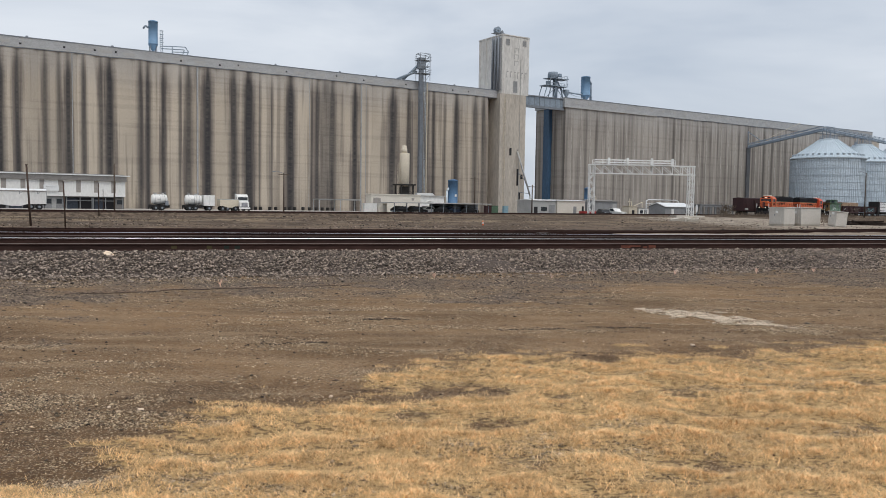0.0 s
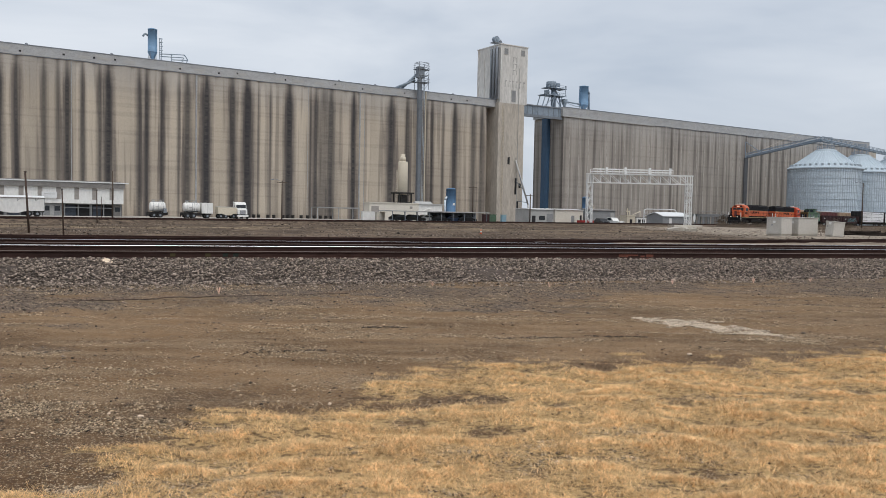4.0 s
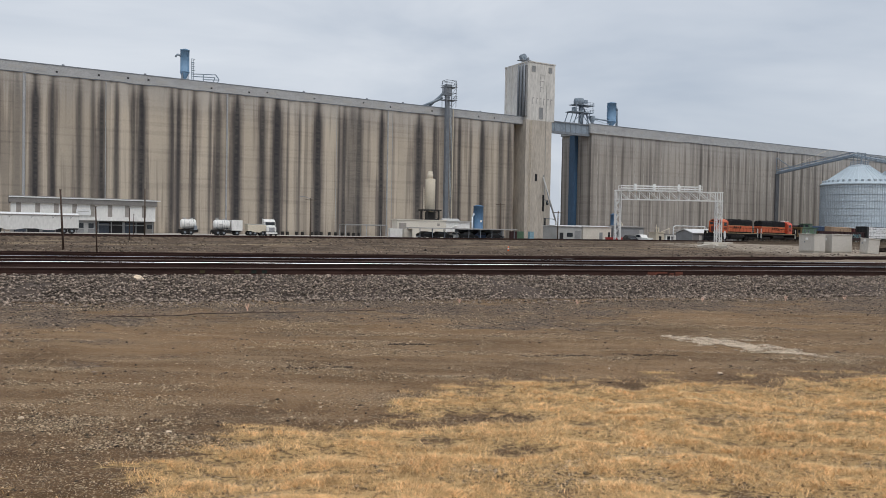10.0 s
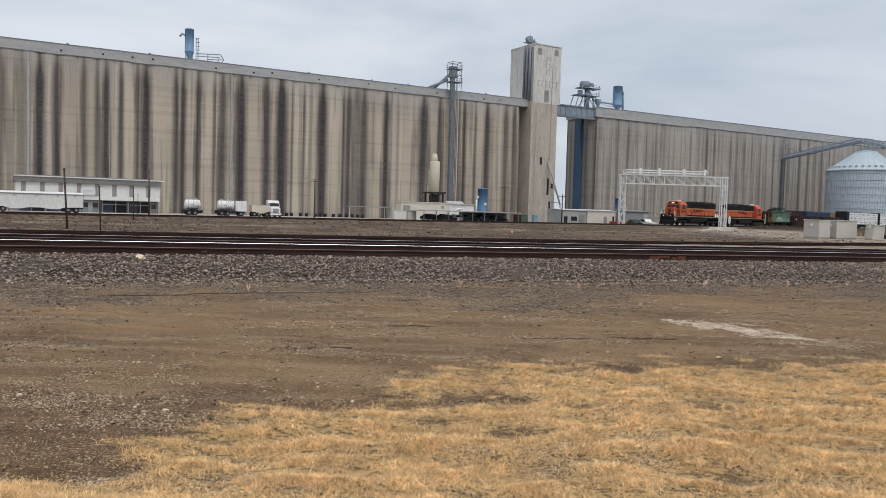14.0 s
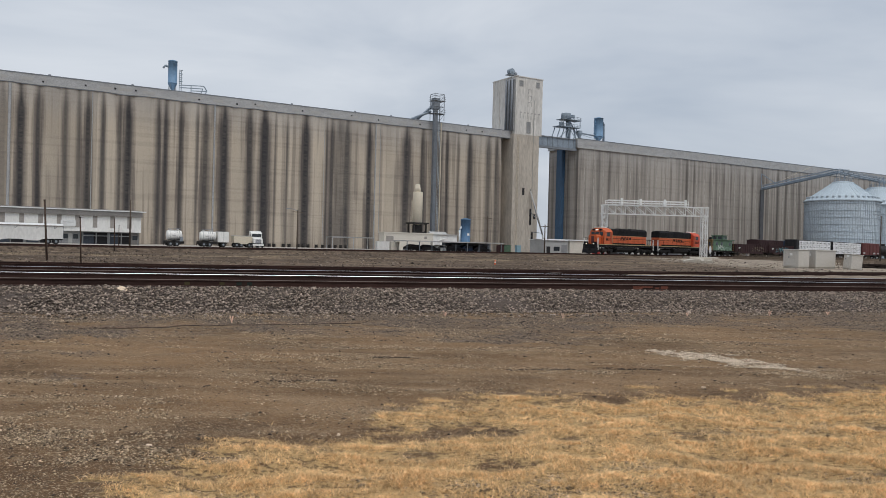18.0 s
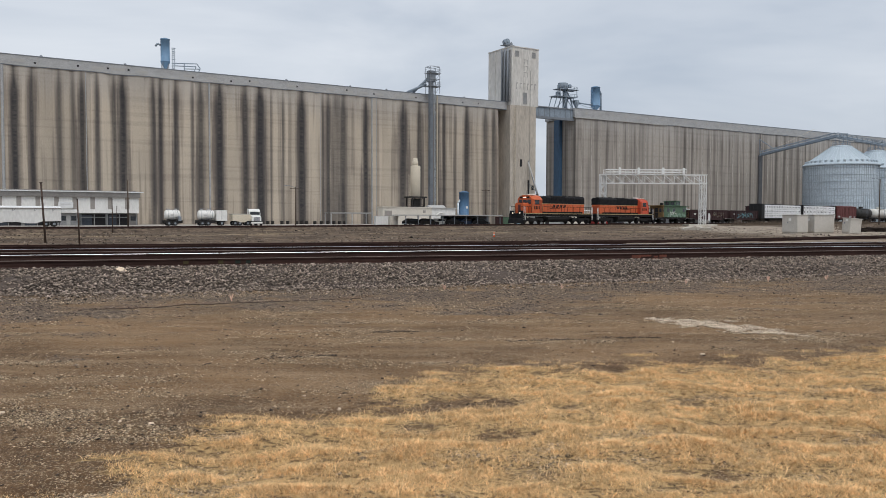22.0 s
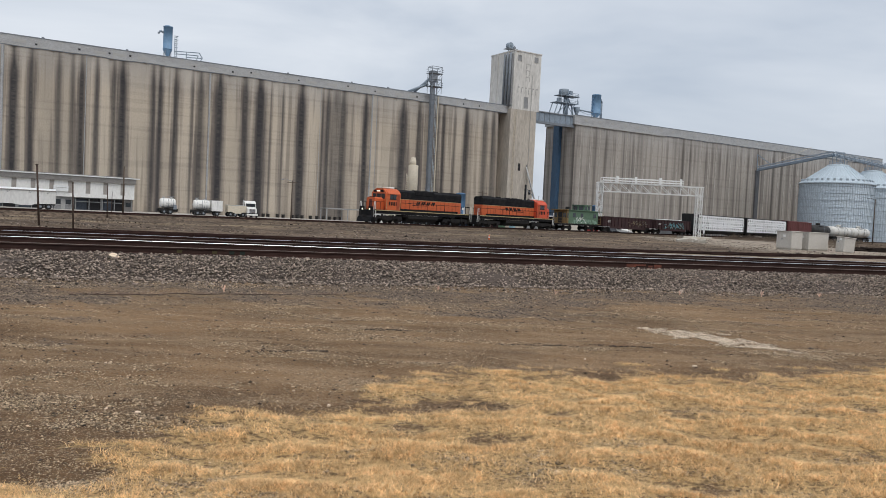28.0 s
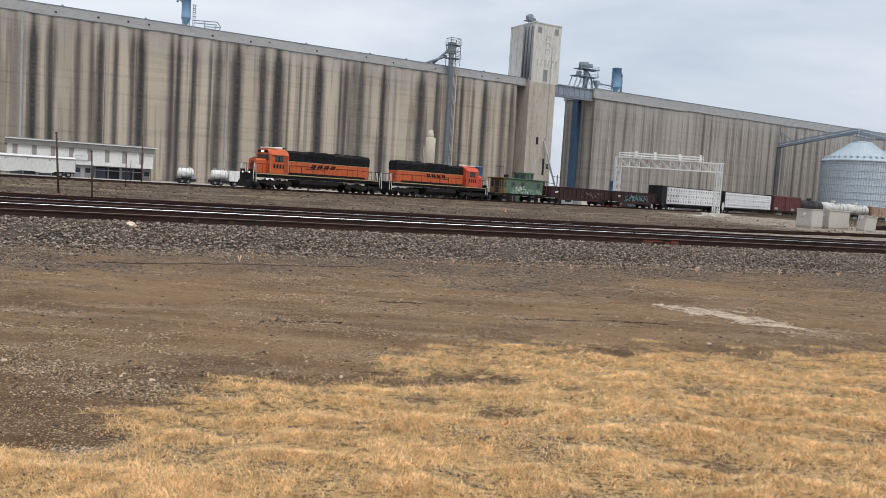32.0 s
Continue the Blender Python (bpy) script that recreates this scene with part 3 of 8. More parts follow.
def thatch(x, y):
    """How thick the dormant grass stands, 0 to 1."""
    n1 = noise.noise((x * 0.8, y * 1.5, 0.3))
    n2 = noise.noise((x * 2.0, y * 5.0, 4.1))
    n3 = noise.noise((x * 6.0, y * 11.0, 9.7))
    n4 = noise.noise((x * 2.6, y * 4.2, 17.0))
    edge = (float(np.interp(x, EDGE_X, EDGE_Y)) - 0.10 - y) / 0.5
    edge = min(edge, 0.68)
    g = edge + 0.30 * n1 + 0.80 * n2 + 0.70 * n3 + 0.55 * n4 - 0.25 * max(0.0, 1.0 - abs(edge - 0.5))
    for i, (bx, by, rx, ry) in enumerate(BARE):
        k = ((x - bx) / rx) ** 2 + ((y - by) / ry) ** 2
        if k < 6.0:
            g -= (1.25 + 1.9 * n3 + 1.4 * n2 if i < 3 else 0.75 + 1.1 * n3 + 0.8 * n2) * math.exp(-k * 0.8)
    for bx, by, rx, ry in TUFTS:
        k = ((x - bx) / rx) ** 2 + ((y - by) / ry) ** 2
        if k < 5.0:
            g += (max(0.0, -g) * 0.75 + 0.2 + 0.8 * n3) * math.exp(-k * 0.8)
    return min(1.0, max(0.0, 0.44 + min(g, 1.4) * 0.75))


def pale(x, y):
    """The streak of pale limestone chips."""
    ax, ay, bx, by = 3.2, 12.3, 4.72, 10.85
    t = max(0.0, min(1.0, ((x - ax) * (bx - ax) + (y - ay) * (by - ay)) / ((bx - ax) ** 2 + (by - ay) ** 2)))
    d = math.hypot(x - ax - t * (bx - ax), y - ay - t * (by - ay))
    return max(0.0, min(1.0, 1.10 - d / (0.10 + 0.72 * t * (1.15 - t)) + 1.7 * noise.noise((x * 5, y * 7, 2.0))))


def gravel(x, y):
    """Grey gravel spilt from the ballast over the dirt road."""
    d = -line_side(x, y, 0, 20.5, 18.0) - 2.1
    g = 0.95 - abs(d - 1.6) / 4.6 + 0.75 * noise.noise((x * 0.35, y * 0.6, 7.0)) + 0.75 * noise.noise((x * 1.3, y * 2.0, 3.0))
    k = ((x - 0.25) / 1.0) ** 2 + ((y - 12.9) / 0.5) ** 2
    g += 1.0 * math.exp(-k)
    return max(0.0, min(1.0, g))


def straw_strip(x, y):
    """Dead grass along the foot of the yard's bank, thinning away from it."""
    d = line_side(x, y, -13.8, 67.0, 31.0)
    k = noise.noise((x * 0.12, y * 0.3, 5.0)) + 0.6 * noise.noise((x * 0.5, y * 0.9, 2.0))
    g = 1.0 - abs(d - 1.0 + 3.5 * noise.noise((x * 0.05, y * 0.05, 1.0))) / 2.6
    far = line_side(x, y, TRAIN_X, TRAIN_Y, TRAIN_TURN)
    h = 0.75 - abs(far + 6.0) / 3.0
    return max(0.0, min(1.0, max(g + k, h + 1.2 * k) * 0.9))


def bare(x, y):
    """Pale bare dirt round the cabinets and along the siding."""
    d = line_side(x, y, 10.9, 35.8, 35.7)
    far = line_side(x, y, TRAIN_X, TRAIN_Y, TRAIN_TURN)
    return max(0.0, min(1.0, (x - 22.0) / 16.0)) * max(0.0, min(1.0, (d + 8.0) / 3.0)) * max(0.0, min(1.0, (-4.0 - far) / 4.0))


def hump(x, y):
    """Clumps and hollows of the turf."""
    z = 0.045 * noise.noise((x * 1.1, y * 2.0, 21.0)) + 0.030 * noise.noise((x * 2.6, y * 4.2, 17.0))
    for bx, by, rx, ry in BARE:
        k = ((x - bx) / rx) ** 2 + ((y - by) / ry) ** 2
        if k < 5.0:
            z -= 0.030 * math.exp(-k * 0.9)
    return z


def height(x, y):
    d = line_side(x, y, 0, 20.5, 18.0)
    z = 0.0
    if y < 30 and abs(x) < 40:
        z += 0.030 * noise.noise((x * 0.6, y * 0.6, 0.0)) + 0.010 * noise.noise((x * 3.1, y * 3.1, 5.0))
        z += 0.022 * noise.noise((x * 1.6, y * 3.4, 7.0))
        turf = max(0.0, min(1.0, (float(np.interp(x, EDGE_X, EDGE_Y)) + 0.2 - y) / 0.6))
        z += turf * hump(x, y)
        z += 0.016 * math.sin((y - 0.22 * x) * 2.4) * max(0.0, 1.0 - abs(y - 9.5) / 4.0) * (0.5 + noise.noise((x * 0.3, y * 0.3, 8.0)))
    if d > 14.0:
        far = line_side(x, y, TRAIN_X, TRAIN_Y, TRAIN_TURN)
        flat = max(0.05, min(1.0, (26.0 - far) / 14.0))
        z += flat * (0.16 * noise.noise((x * 0.07, y * 0.2, 1.0)) + 0.13 * noise.noise((x * 0.30, y * 0.5, 4.0)) + 0.07 * noise.noise((x * 0.6, y * 0.9, 2.0)))
        if far > -4.0:
            z += YARD_Z * min(1.0, (far + 4.0) / 9.0)
        elif far > -30.0:
            z += 0.12 * math.sin((far + 30.0) / 26.0 * math.pi)
    return z


def build_ground():
    xs = spread(-13.0, 16.0, 0.13, -2600.0, 2800.0, 1.6, 90.0)
    ys = spread(1.6, 19.6, 0.12, -900.0, 4200.0, 0.8, 150.0)
    verts, a_th, a_pa, a_gr, a_yd, a_st, a_so, a_ba = [], [], [], [], [], [], [], []
    for y in ys:
        for x in xs:
            near = -14 < x < 17 and 1 < y < 22
            verts.append((x, y, height(x, y)))
            a_th.append(thatch(x, y) if near else (1.0 if y < 6 else 0.0))
            a_so.append(max(0.0, min(1.0, 0.9 + 0.75 * max(0.0, min(1.0, -0.8 - x)) + (float(np.interp(x, EDGE_X, EDGE_Y)) - y) / (0.9 + 0.5 * max(0.0, min(1.0, -0.8 - x))) + 0.8 * noise.noise((x * 1.3, y * 2.2, 5.5)))) if near else 0.0)
            a_pa.append(pale(x, y) if near else 0.0)
            a_gr.append(gravel(x, y) if y < 45 else 0.0)
            a_yd.append(1.0 if y > 30 else 0.0)
            a_ba.append(bare(x, y) if 30 < y < 140 else 0.0)
            a_st.append(straw_strip(x, y) if 40 < y < 160 else 0.0)
    w = len(xs)
    faces = [(j * w + i, j * w + i + 1, (j + 1) * w + i + 1, (j + 1) * w + i) for j in range(len(ys) - 1) for i in range(w - 1)]
    me = bpy.data.meshes.new("ground")
    me.from_pydata(verts, [], faces)
    for name, values in (("thatch", a_th), ("pale", a_pa), ("gravel", a_gr), ("yard", a_yd), ("straw", a_st), ("soil", a_so), ("bare", a_ba)):
        me.attributes.new(name, "FLOAT", "POINT").data.foreach_set("value", np.array(values, dtype=np.float32))
    me.polygons.foreach_set("use_smooth", [True] * len(me.polygons))
    me.materials.append(ground_mat())
    tagged(new("ground", me), "packed brown dirt with gravel and straw-coloured dormant grass", "ground", kind="structure")


build_ground()


def build_grass():
    """Dormant grass: bent dry blades, thick where the thatch is thick."""
    rng = np.random.default_rng(11)
    px, py = [], []
    want = 420000
    by = 2.6 + (11.2 - 2.6) * rng.random(want * 4) ** 1.15
    bx = rng.uniform(-1.0, 1.0, want * 4) * (0.66 * by + 0.9)
    keep = rng.random(want * 4)
    ok = []
    for i in range(want * 4):
        x, y = bx[i], by[i]
        t = thatch(x, y)
        if keep[i] < max(0.09 if t > 0.12 else 0.0, t ** 1.3) * (0.50 + 0.50 * min(1.0, max(0.0, 0.6 + 1.6 * noise.noise((x * 5.0, y * 8.0, 2.2))))):
            ok.append(i)
            if len(ok) >= want:
                break
    # and a sparser strip round the viewer's feet
    x = np.concatenate([bx[ok], rng.uniform(-6.5, 6.5, 60000)])
    y = np.concatenate([by[ok], rng.uniform(-4.0, 2.7, 60000)])
    n = len(x)
    z = np.array([height(a, b) for a, b in zip(x, y)])
    tuft = np.array([0.66 + 0.55 * max(0.0, noise.noise((a * 2.6, b * 4.2, 17.0)) + 0.2) + 0.4 * max(0.0, noise.noise((a * 7.0, b * 9.0, 1.5))) for a, b in zip(x, y)])
    turn = np.array([9.0 * noise.noise((a * 2.2, b * 2.6, 12.0)) for a, b in zip(x, y)]) + rng.normal(0, 2.0, n)
    tall = rng.uniform(0.010, 0.044, n) * tuft
    lean = rng.uniform(0.5, 2.2, n) * tall
    wide = rng.uniform(0.0009, 0.0020, n) * (0.60 + 0.10 * np.maximum(y, 6.0 - 1.2 * y))
    dx, dy = np.cos(turn), np.sin(turn)
    face = rng.uniform(0, math.tau, n)
    sx, sy = np.cos(face) * wide, np.sin(face) * wide
    base = np.stack([x, y, z - 0.004], 1)
    side = np.stack([sx, sy, np.zeros(n)], 1)
    mid = base + np.stack([dx * lean * 0.35, dy * lean * 0.35, tall * 0.65], 1)
    tip = base + np.stack([dx * lean, dy * lean, tall], 1)
    v = np.stack([base - side, base + side, mid - side * 0.75, mid + side * 0.75, tip], 1).reshape(-1, 3)
    k = (np.arange(n) * 5)[:, None]
    f = np.concatenate([k + np.array([[0, 1, 3]]), k + np.array([[0, 3, 2]]), k + np.array([[2, 3, 4]])], 1)
    cloud_mesh("dry_grass", v, f, M_STRAW, "short straw-coloured dormant grass in ragged patches", "grass")


build_grass()


def rocks(name, places, sizes, material, label, category, flat=0.7, seed=5):
    """Broken stones: eight-cornered lumps, each knocked out of shape."""
    rng = np.random.default_rng(seed)
    n = len(places)
    places, sizes = np.asarray(places), np.asarray(sizes)
    octa = np.array([(1, 0, 0), (-1, 0, 0), (0, 1, 0), (0, -1, 0), (0, 0, 1), (0, 0, -0.8)])
    tri = np.array([(0, 2, 4), (2, 1, 4), (1, 3, 4), (3, 0, 4), (2, 0, 5), (1, 2, 5), (3, 1, 5), (0, 3, 5)])
    v = octa[None] * rng.uniform(0.75, 1.15, (n, 6, 3)) + rng.uniform(-0.30, 0.30, (n, 6, 3))
    v *= sizes[:, None, None] * np.array([1, 1, flat])
    a = rng.uniform(0, math.tau, n)
    c, s = np.cos(a)[:, None], np.sin(a)[:, None]
    v = np.stack([v[:, :, 0] * c - v[:, :, 1] * s, v[:, :, 0] * s + v[:, :, 1] * c, v[:, :, 2]], 2)
    v = v + places[:, None, :]
    f = (np.arange(n) * 6)[:, None, None] + tri[None]
    return cloud_mesh(name, v, f, material, label, category)


# ---- main line: two tracks, a siding, the ballast ----
def shoulder(y):
    """Height of the ballast across the main line, in the line's own frame."""
    return float(np.interp(y, (-2.2, -1.5, -0.72, -0.4, 12.6, 15.4), (-0.05, 0.20, 0.395, 0.425, 0.43, -0.06)))


def build_ballast():
    xs = list(np.arange(-18, 24.01, 0.16))
    d, x, right = 0.3, xs[-1], []
    while x < 700:
        d *= 1.25
        x += d
        right.append(x)
    d, x, left = 0.3, xs[0], []
    while x > -260:
        d *= 1.25
        x -= d
        left.append(x)
    xs = left[::-1] + xs + right
    ys = list(np.arange(-2.25, 2.6, 0.13)) + [3.2, 4.0, 5.0, 6.0, 7.0, 8.0, 9.0, 10.0, 11.0, 12.0, 12.6, 13.2, 14.0, 14.7, 15.4]
    verts = []
    for y in ys:
        for x in xs:
            k = 0.06 * noise.noise((x * 1.1, y * 1.1, 3.0)) + 0.03 * noise.noise((x * 4.0, y * 4.0, 6.0))
            if y > -0.6:
                k *= 0.35
            toe = 0.22 * noise.noise((x * 0.5, 0.0, 12.0)) if y < -1.4 else 0.0
            verts.append((x, y + toe, shoulder(y) + k))
    w = len(xs)
    faces = [(j * w + i, j * w + i + 1, (j + 1) * w + i + 1, (j + 1) * w + i) for j in range(len(ys) - 1) for i in range(w - 1)]
    me = bpy.data.meshes.new("ballast_bed")
    me.from_pydata(verts, [], faces)
    me.polygons.foreach_set("use_smooth", [True] * len(me.polygons))
    me.materials.append(M_BALLAST)
    ob = tagged(new("ballast_bed", me), "bank of crushed grey-brown stone under the main line", "ballast", kind="structure")
    ob.matrix_basis = MAIN
    rng = np.random.default_rng(3)
    places, sizes = [], []
    for _ in range(46000):
        y = rng.uniform(-2.4, -0.45) if rng.random() < 0.95 else rng.uniform(-3.4, -2.3)
        x = rng.uniform(-17, 24)
        places.append(MAIN @ Vector((x, y, max(0.0, shoulder(y)) + rng.uniform(-0.012, 0.055))))
        sizes.append((0.016 + 0.029 * rng.random() ** 1.4) * (1.5 if rng.random() < 0.05 else 1.0))
    rocks("ballast_stones", places, sizes, M_STONE, "angular grey-brown crushed stone on the bank", "ballast stones", 0.60, 4)
    places, sizes = [], []
    for _ in range(7000):
        y = rng.uniform(12.2, 15.2)
        x = rng.uniform(-30, 50)
        places.append(MAIN @ Vector((x, y, shoulder(y) + 0.02)))
        sizes.append(rng.uniform(0.03, 0.07))
    rocks("far_ballast_stones", places, sizes, M_STONE, "crushed stone along the far shoulder of the tracks", "ballast stones", 0.8, 8)


build_ballast()


def rail_outline(y, top):
    """Cross-section of a rail whose head is at that height."""
    h = 0.175
    return [(y - 0.07, top - h), (y + 0.07, top - h), (y + 0.07, top - h + 0.014), (y + 0.012, top - h + 0.034), (y + 0.012, top - 0.045),
            (y + 0.036, top - 0.036), (y + 0.036, top - 0.004), (y - 0.036, top - 0.004), (y - 0.036, top - 0.036), (y - 0.012, top - 0.045),
            (y - 0.012, top - h + 0.034), (y - 0.07, top - h + 0.014)]


def straight_track(name, y0, top_a, top_b, shine_a, shine_b, label):
    t = thing(name, MAIN, label, "railway track", "main line tracks", "structure")
    for y, top, shine in ((y0, top_a, shine_a), (y0 + 1.5, top_b, shine_b)):
        bm = bmesh.new()
        prism_x(bm, rail_outline(y, top), -260, 700)
        r = part("rail", bm, M_RAIL, t)
        bm = bmesh.new()
        box(bm, -260, 700, y - 0.032, y + 0.032, top - 0.004, top + 0.001)
        deep = 0.0055 if shine is M_RAILTOP and y0 < 1 else 0.0035 if shine is M_RAILTOP else 0.010
        prism_x(bm, [(y - 0.042, top - deep), (y - 0.036, top + 0.0015), (y - 0.030, top + 0.0015), (y - 0.0362, top - deep)], -260, 700)
        part("running_surface", bm, shine, r, "worn running surface of the rail")
    return t


def ties(track, y0, z_top, x0, x1, far0, far1, seed):
    """Sleepers: the near ones as pieces, the rest joined."""
    rng = random.Random(seed)
    bm = bmesh.new()
    box(bm, -0.115, 0.115, -0.56, 2.06, -0.17, 0.0, 0.012)
    first = part("sleeper", bm, M_TIE, track)
    k, x, made = 0, x0, []
    while x < x1:
        m = pose(x + rng.uniform(-0.03, 0.03), y0 + rng.uniform(-0.04, 0.04), z_top + rng.uniform(-0.012, 0.008), 0, 0, rng.uniform(-1.2, 1.2))
        if k == 0:
            first.matrix_basis = m
        else:
            repeat(first, m)
        k += 1
        x += 0.5
    bm = bmesh.new()
    for lo, hi in ((far0, x0 - 0.5), (x1, far1)):
        x = lo
        while x < hi:
            box(bm, x - 0.115, x + 0.115, y0 - 0.56, y0 + 2.06, z_top - 0.17, z_top)
            x += 0.5
    tagged(part("far_sleepers", bm, M_TIE, track), kind="stuff")


def plates(track, y, z, x0, x1):
    """Tie plates and spikes under the nearest rail."""
    bm = bmesh.new()
    box(bm, -0.09, 0.09, -0.17, 0.17, 0.0, 0.016)
    for sx, sy in ((-0.05, -0.085), (0.05, 0.085), (0.06, -0.085), (-0.06, 0.085)):
        box(bm, sx - 0.012, sx + 0.012, sy - 0.014, sy + 0.014, 0.016, 0.045)
    first = part("tie_plate", bm, M_RUST, track)
    x, k = x0, 0
    while x < x1:
        m = pose(x, y, z)
        if k == 0:
            first.matrix_basis = m
        else:
            repeat(first, m)
        k += 1
        x += 0.5


track_1 = straight_track("main_track", 0.0, 0.600, 0.662, M_RAILDULL, M_RAILTOP, "main track with rusty rails, one polished, on dark wooden sleepers")
track_2 = straight_track("main_track", 4.27, 0.612, 0.640, M_RAILDULL, M_RAILTOP, "second main track with rusty rails on ballast")
ties(track_1, 0.0, 0.412, -15.0, 22.0, -120, 160, 2)
ties(track_2, 4.27, 0.42, -15.0, 15.0, -60, 120, 3)
plates(track_1, 0.0, 0.412, -15.0, 22.0)


def curve_track(name, pts, top, label, gauge=1.5, tie_step=0.6, group="yard tracks"):
    """A track along a bent line of (x, y) points on the ground."""
    t = thing(name, pose(0, 0, 0), label, "railway track", group, "structure")
    line = []
    for (ax, ay), (bx, by) in zip(pts, pts[1:]):
        for k in range(12):
            line.append((ax + (bx - ax) * k / 12, ay + (by - ay) * k / 12))
    line.append(pts[-1])
    for _ in range(6):
        line = [line[0]] + [((a[0] + 2 * b[0] + c[0]) / 4, (a[1] + 2 * b[1] + c[1]) / 4) for a, b, c in zip(line, line[1:], line[2:])] + [line[-1]]
    norm = []
    for i in range(len(line)):
        a, b = line[max(0, i - 1)], line[min(len(line) - 1, i + 1)]
        d = math.hypot(b[0] - a[0], b[1] - a[1])
        norm.append((-(b[1] - a[1]) / d, (b[0] - a[0]) / d))
    for off in (-gauge / 2, gauge / 2):
        bm = bmesh.new()
        rings = []
        for (x, y), (nx, ny) in zip(line, norm):
            rings.append([bm.verts.new((x + nx * (off + v), y + ny * (off + v), w)) for v, w in rail_outline(0.0, top)])
        for a, b in zip(rings, rings[1:]):
            for k in range(len(a)):
                j = (k + 1) % len(a)
                bm.faces.new((a[k], a[j], b[j], b[k]))
        part("rail", bm, M_RAIL, t)
    bm = bmesh.new()
    for i in range(len(line) - 1):
        (ax, ay), (bx, by) = line[i], line[i + 1]
        d = math.hypot(bx - ax, by - ay)
        nx, ny = norm[i]
        for k in range(int(d / tie_step)):
            x, y = ax + (bx - ax) * k * tie_step / d, ay + (by - ay) * k * tie_step / d
            ux, uy = (bx - ax) / d, (by - ay) / d
            p = [(x + nx * q * 1.3 + ux * w * 0.11, y + ny * q * 1.3 + uy * w * 0.11) for q, w in ((-1, -1), (1, -1), (1, 1), (-1, 1))]
            lo = [bm.verts.new((*c, top - 0.34)) for c in p]
            hi = [bm.verts.new((*c, top - 0.172)) for c in p]
            bm.faces.new(hi)
            for k2 in range(4):
                bm.faces.new((lo[k2], lo[(k2 + 1) % 4], hi[(k2 + 1) % 4], hi[k2]))
    tagged(part("sleepers", bm, M_TIE, t), kind="stuff")
    return t, line, norm


def bed(name, line, norm, top, wide, label):
    """A low bank of dirt and stone under a track."""
    bm = bmesh.new()
    rings = []
    for i, ((x, y), (nx, ny)) in enumerate(zip(line, norm)):
        k = 0.06 * noise.noise((x * 0.3, y * 0.3, 2.0))
        rings.append([bm.verts.new((x + nx * q, y + ny * q, z + (k if abs(q) > 1.5 else 0))) for q, z in ((-wide - 1.6, -0.35), (-wide, top - 0.24), (0, top - 0.2), (wide, top - 0.24), (wide + 1.6, -0.6))])
    for a, b in zip(rings, rings[1:]):
        for k in range(4):
            bm.faces.new((a[k], a[k + 1], b[k + 1], b[k])).smooth = True
    me = finish(bm, name, M_YARDBED)
    return tagged(new(name, me), label, "ballast", kind="structure")


M_YARDBED = mat("yard_ballast", (0.150, 0.112, 0.082), 0.95, dark=(0.040, 0.030, 0.023), scale=1.6, fine=5, vary=1.0, bump=0.8, spec=0.08, dist=0.08)


def on_main(u, v):
    p = MAIN @ Vector((u, v, 0))
    return (p.x, p.y)


siding_pts = [on_main(-200, 10.4), on_main(-60, 10.4), on_main(-14, 10.3), on_main(2, 10.6), (10.9, 35.8), (21.3, 43.0), (38.0, 55.0), (80.0, 86.0)]
curve_track("siding", siding_pts, 0.60, "rusty siding that bends away from the main line", group="main line tracks")
ta = radians(TRAIN_TURN)
train_line = [(TRAIN_X + s * math.cos(ta), TRAIN_Y + s * math.sin(ta)) for s in (-90, -40, 0, 40, 80, 120, 160, 220, 300, 420)]
_, yl, yn = curve_track("yard_track", train_line, TRAIN_Z, "rusty yard track on a low bank of stone")
bed("yard_bank", yl, yn, TRAIN_Z, 2.0, "low bank of stone and dirt under the yard track")


def siding_gap():
    """Pale packed dirt between the main line and the siding where it bends away."""
    us = [10.6 + 0.8 * k for k in range(53)] + [53.0 + 6.0 * k for k in range(40)]
    verts, faces, n = [], [], 14
    for u in us:
        top = float(np.interp(u, (2, 15.1, 27.2, 46.8, 95.0, 300.0), (10.6, 11.2, 14.8, 21.1, 37.0, 104.0))) - 1.5
        lo = 6.9 + 0.3 * noise.noise((u * .3, 0, 0)) + max(0.0, 15.0 - u) * .5
        top = max(lo + .05, top + 0.4 * noise.noise((u * .3, 5, 0)))
        for k in range(n):
            v = lo + (top - lo) * k / (n - 1)
            edge = min(k, n - 1 - k)
            z = max(0.08, shoulder(v)) if v < 15.4 else 0.08
            verts.append((u, v, z + (0.11 + 0.05 * noise.noise((u * .9, v * .9, 2)) if edge else -0.05)))
    for i in range(len(us) - 1):
        for k in range(n - 1):
            faces.append((i * n + k, (i + 1) * n + k, (i + 1) * n + k + 1, i * n + k + 1))
    me = bpy.data.meshes.new("dirt_strip")
    me.from_pydata(verts, [], faces)
    me.polygons.foreach_set("use_smooth", [True] * len(me.polygons))
    me.materials.append(mat("pale_packed_dirt", (0.265, 0.212, 0.162), 0.95, dark=(0.12, 0.092, 0.068), scale=0.9, fine=14, vary=0.9, bump=0.5, spec=0.1, dist=0.04))
    ob = tagged(new("dirt_strip", me), "pale packed dirt between the main line and the siding", "ground", kind="structure")
    ob.matrix_basis = MAIN


siding_gap()


def back_line(off):
    return [(x - math.sin(ta) * off, y + math.cos(ta) * off) for x, y in train_line]


_, yl2, yn2 = curve_track("yard_track", back_line(5.2)[5:], 0.40, "rusty storage track behind the yard track")
bed("yard_bank", yl2, yn2, 0.40, 1.9, "low bank of stone under the storage track")


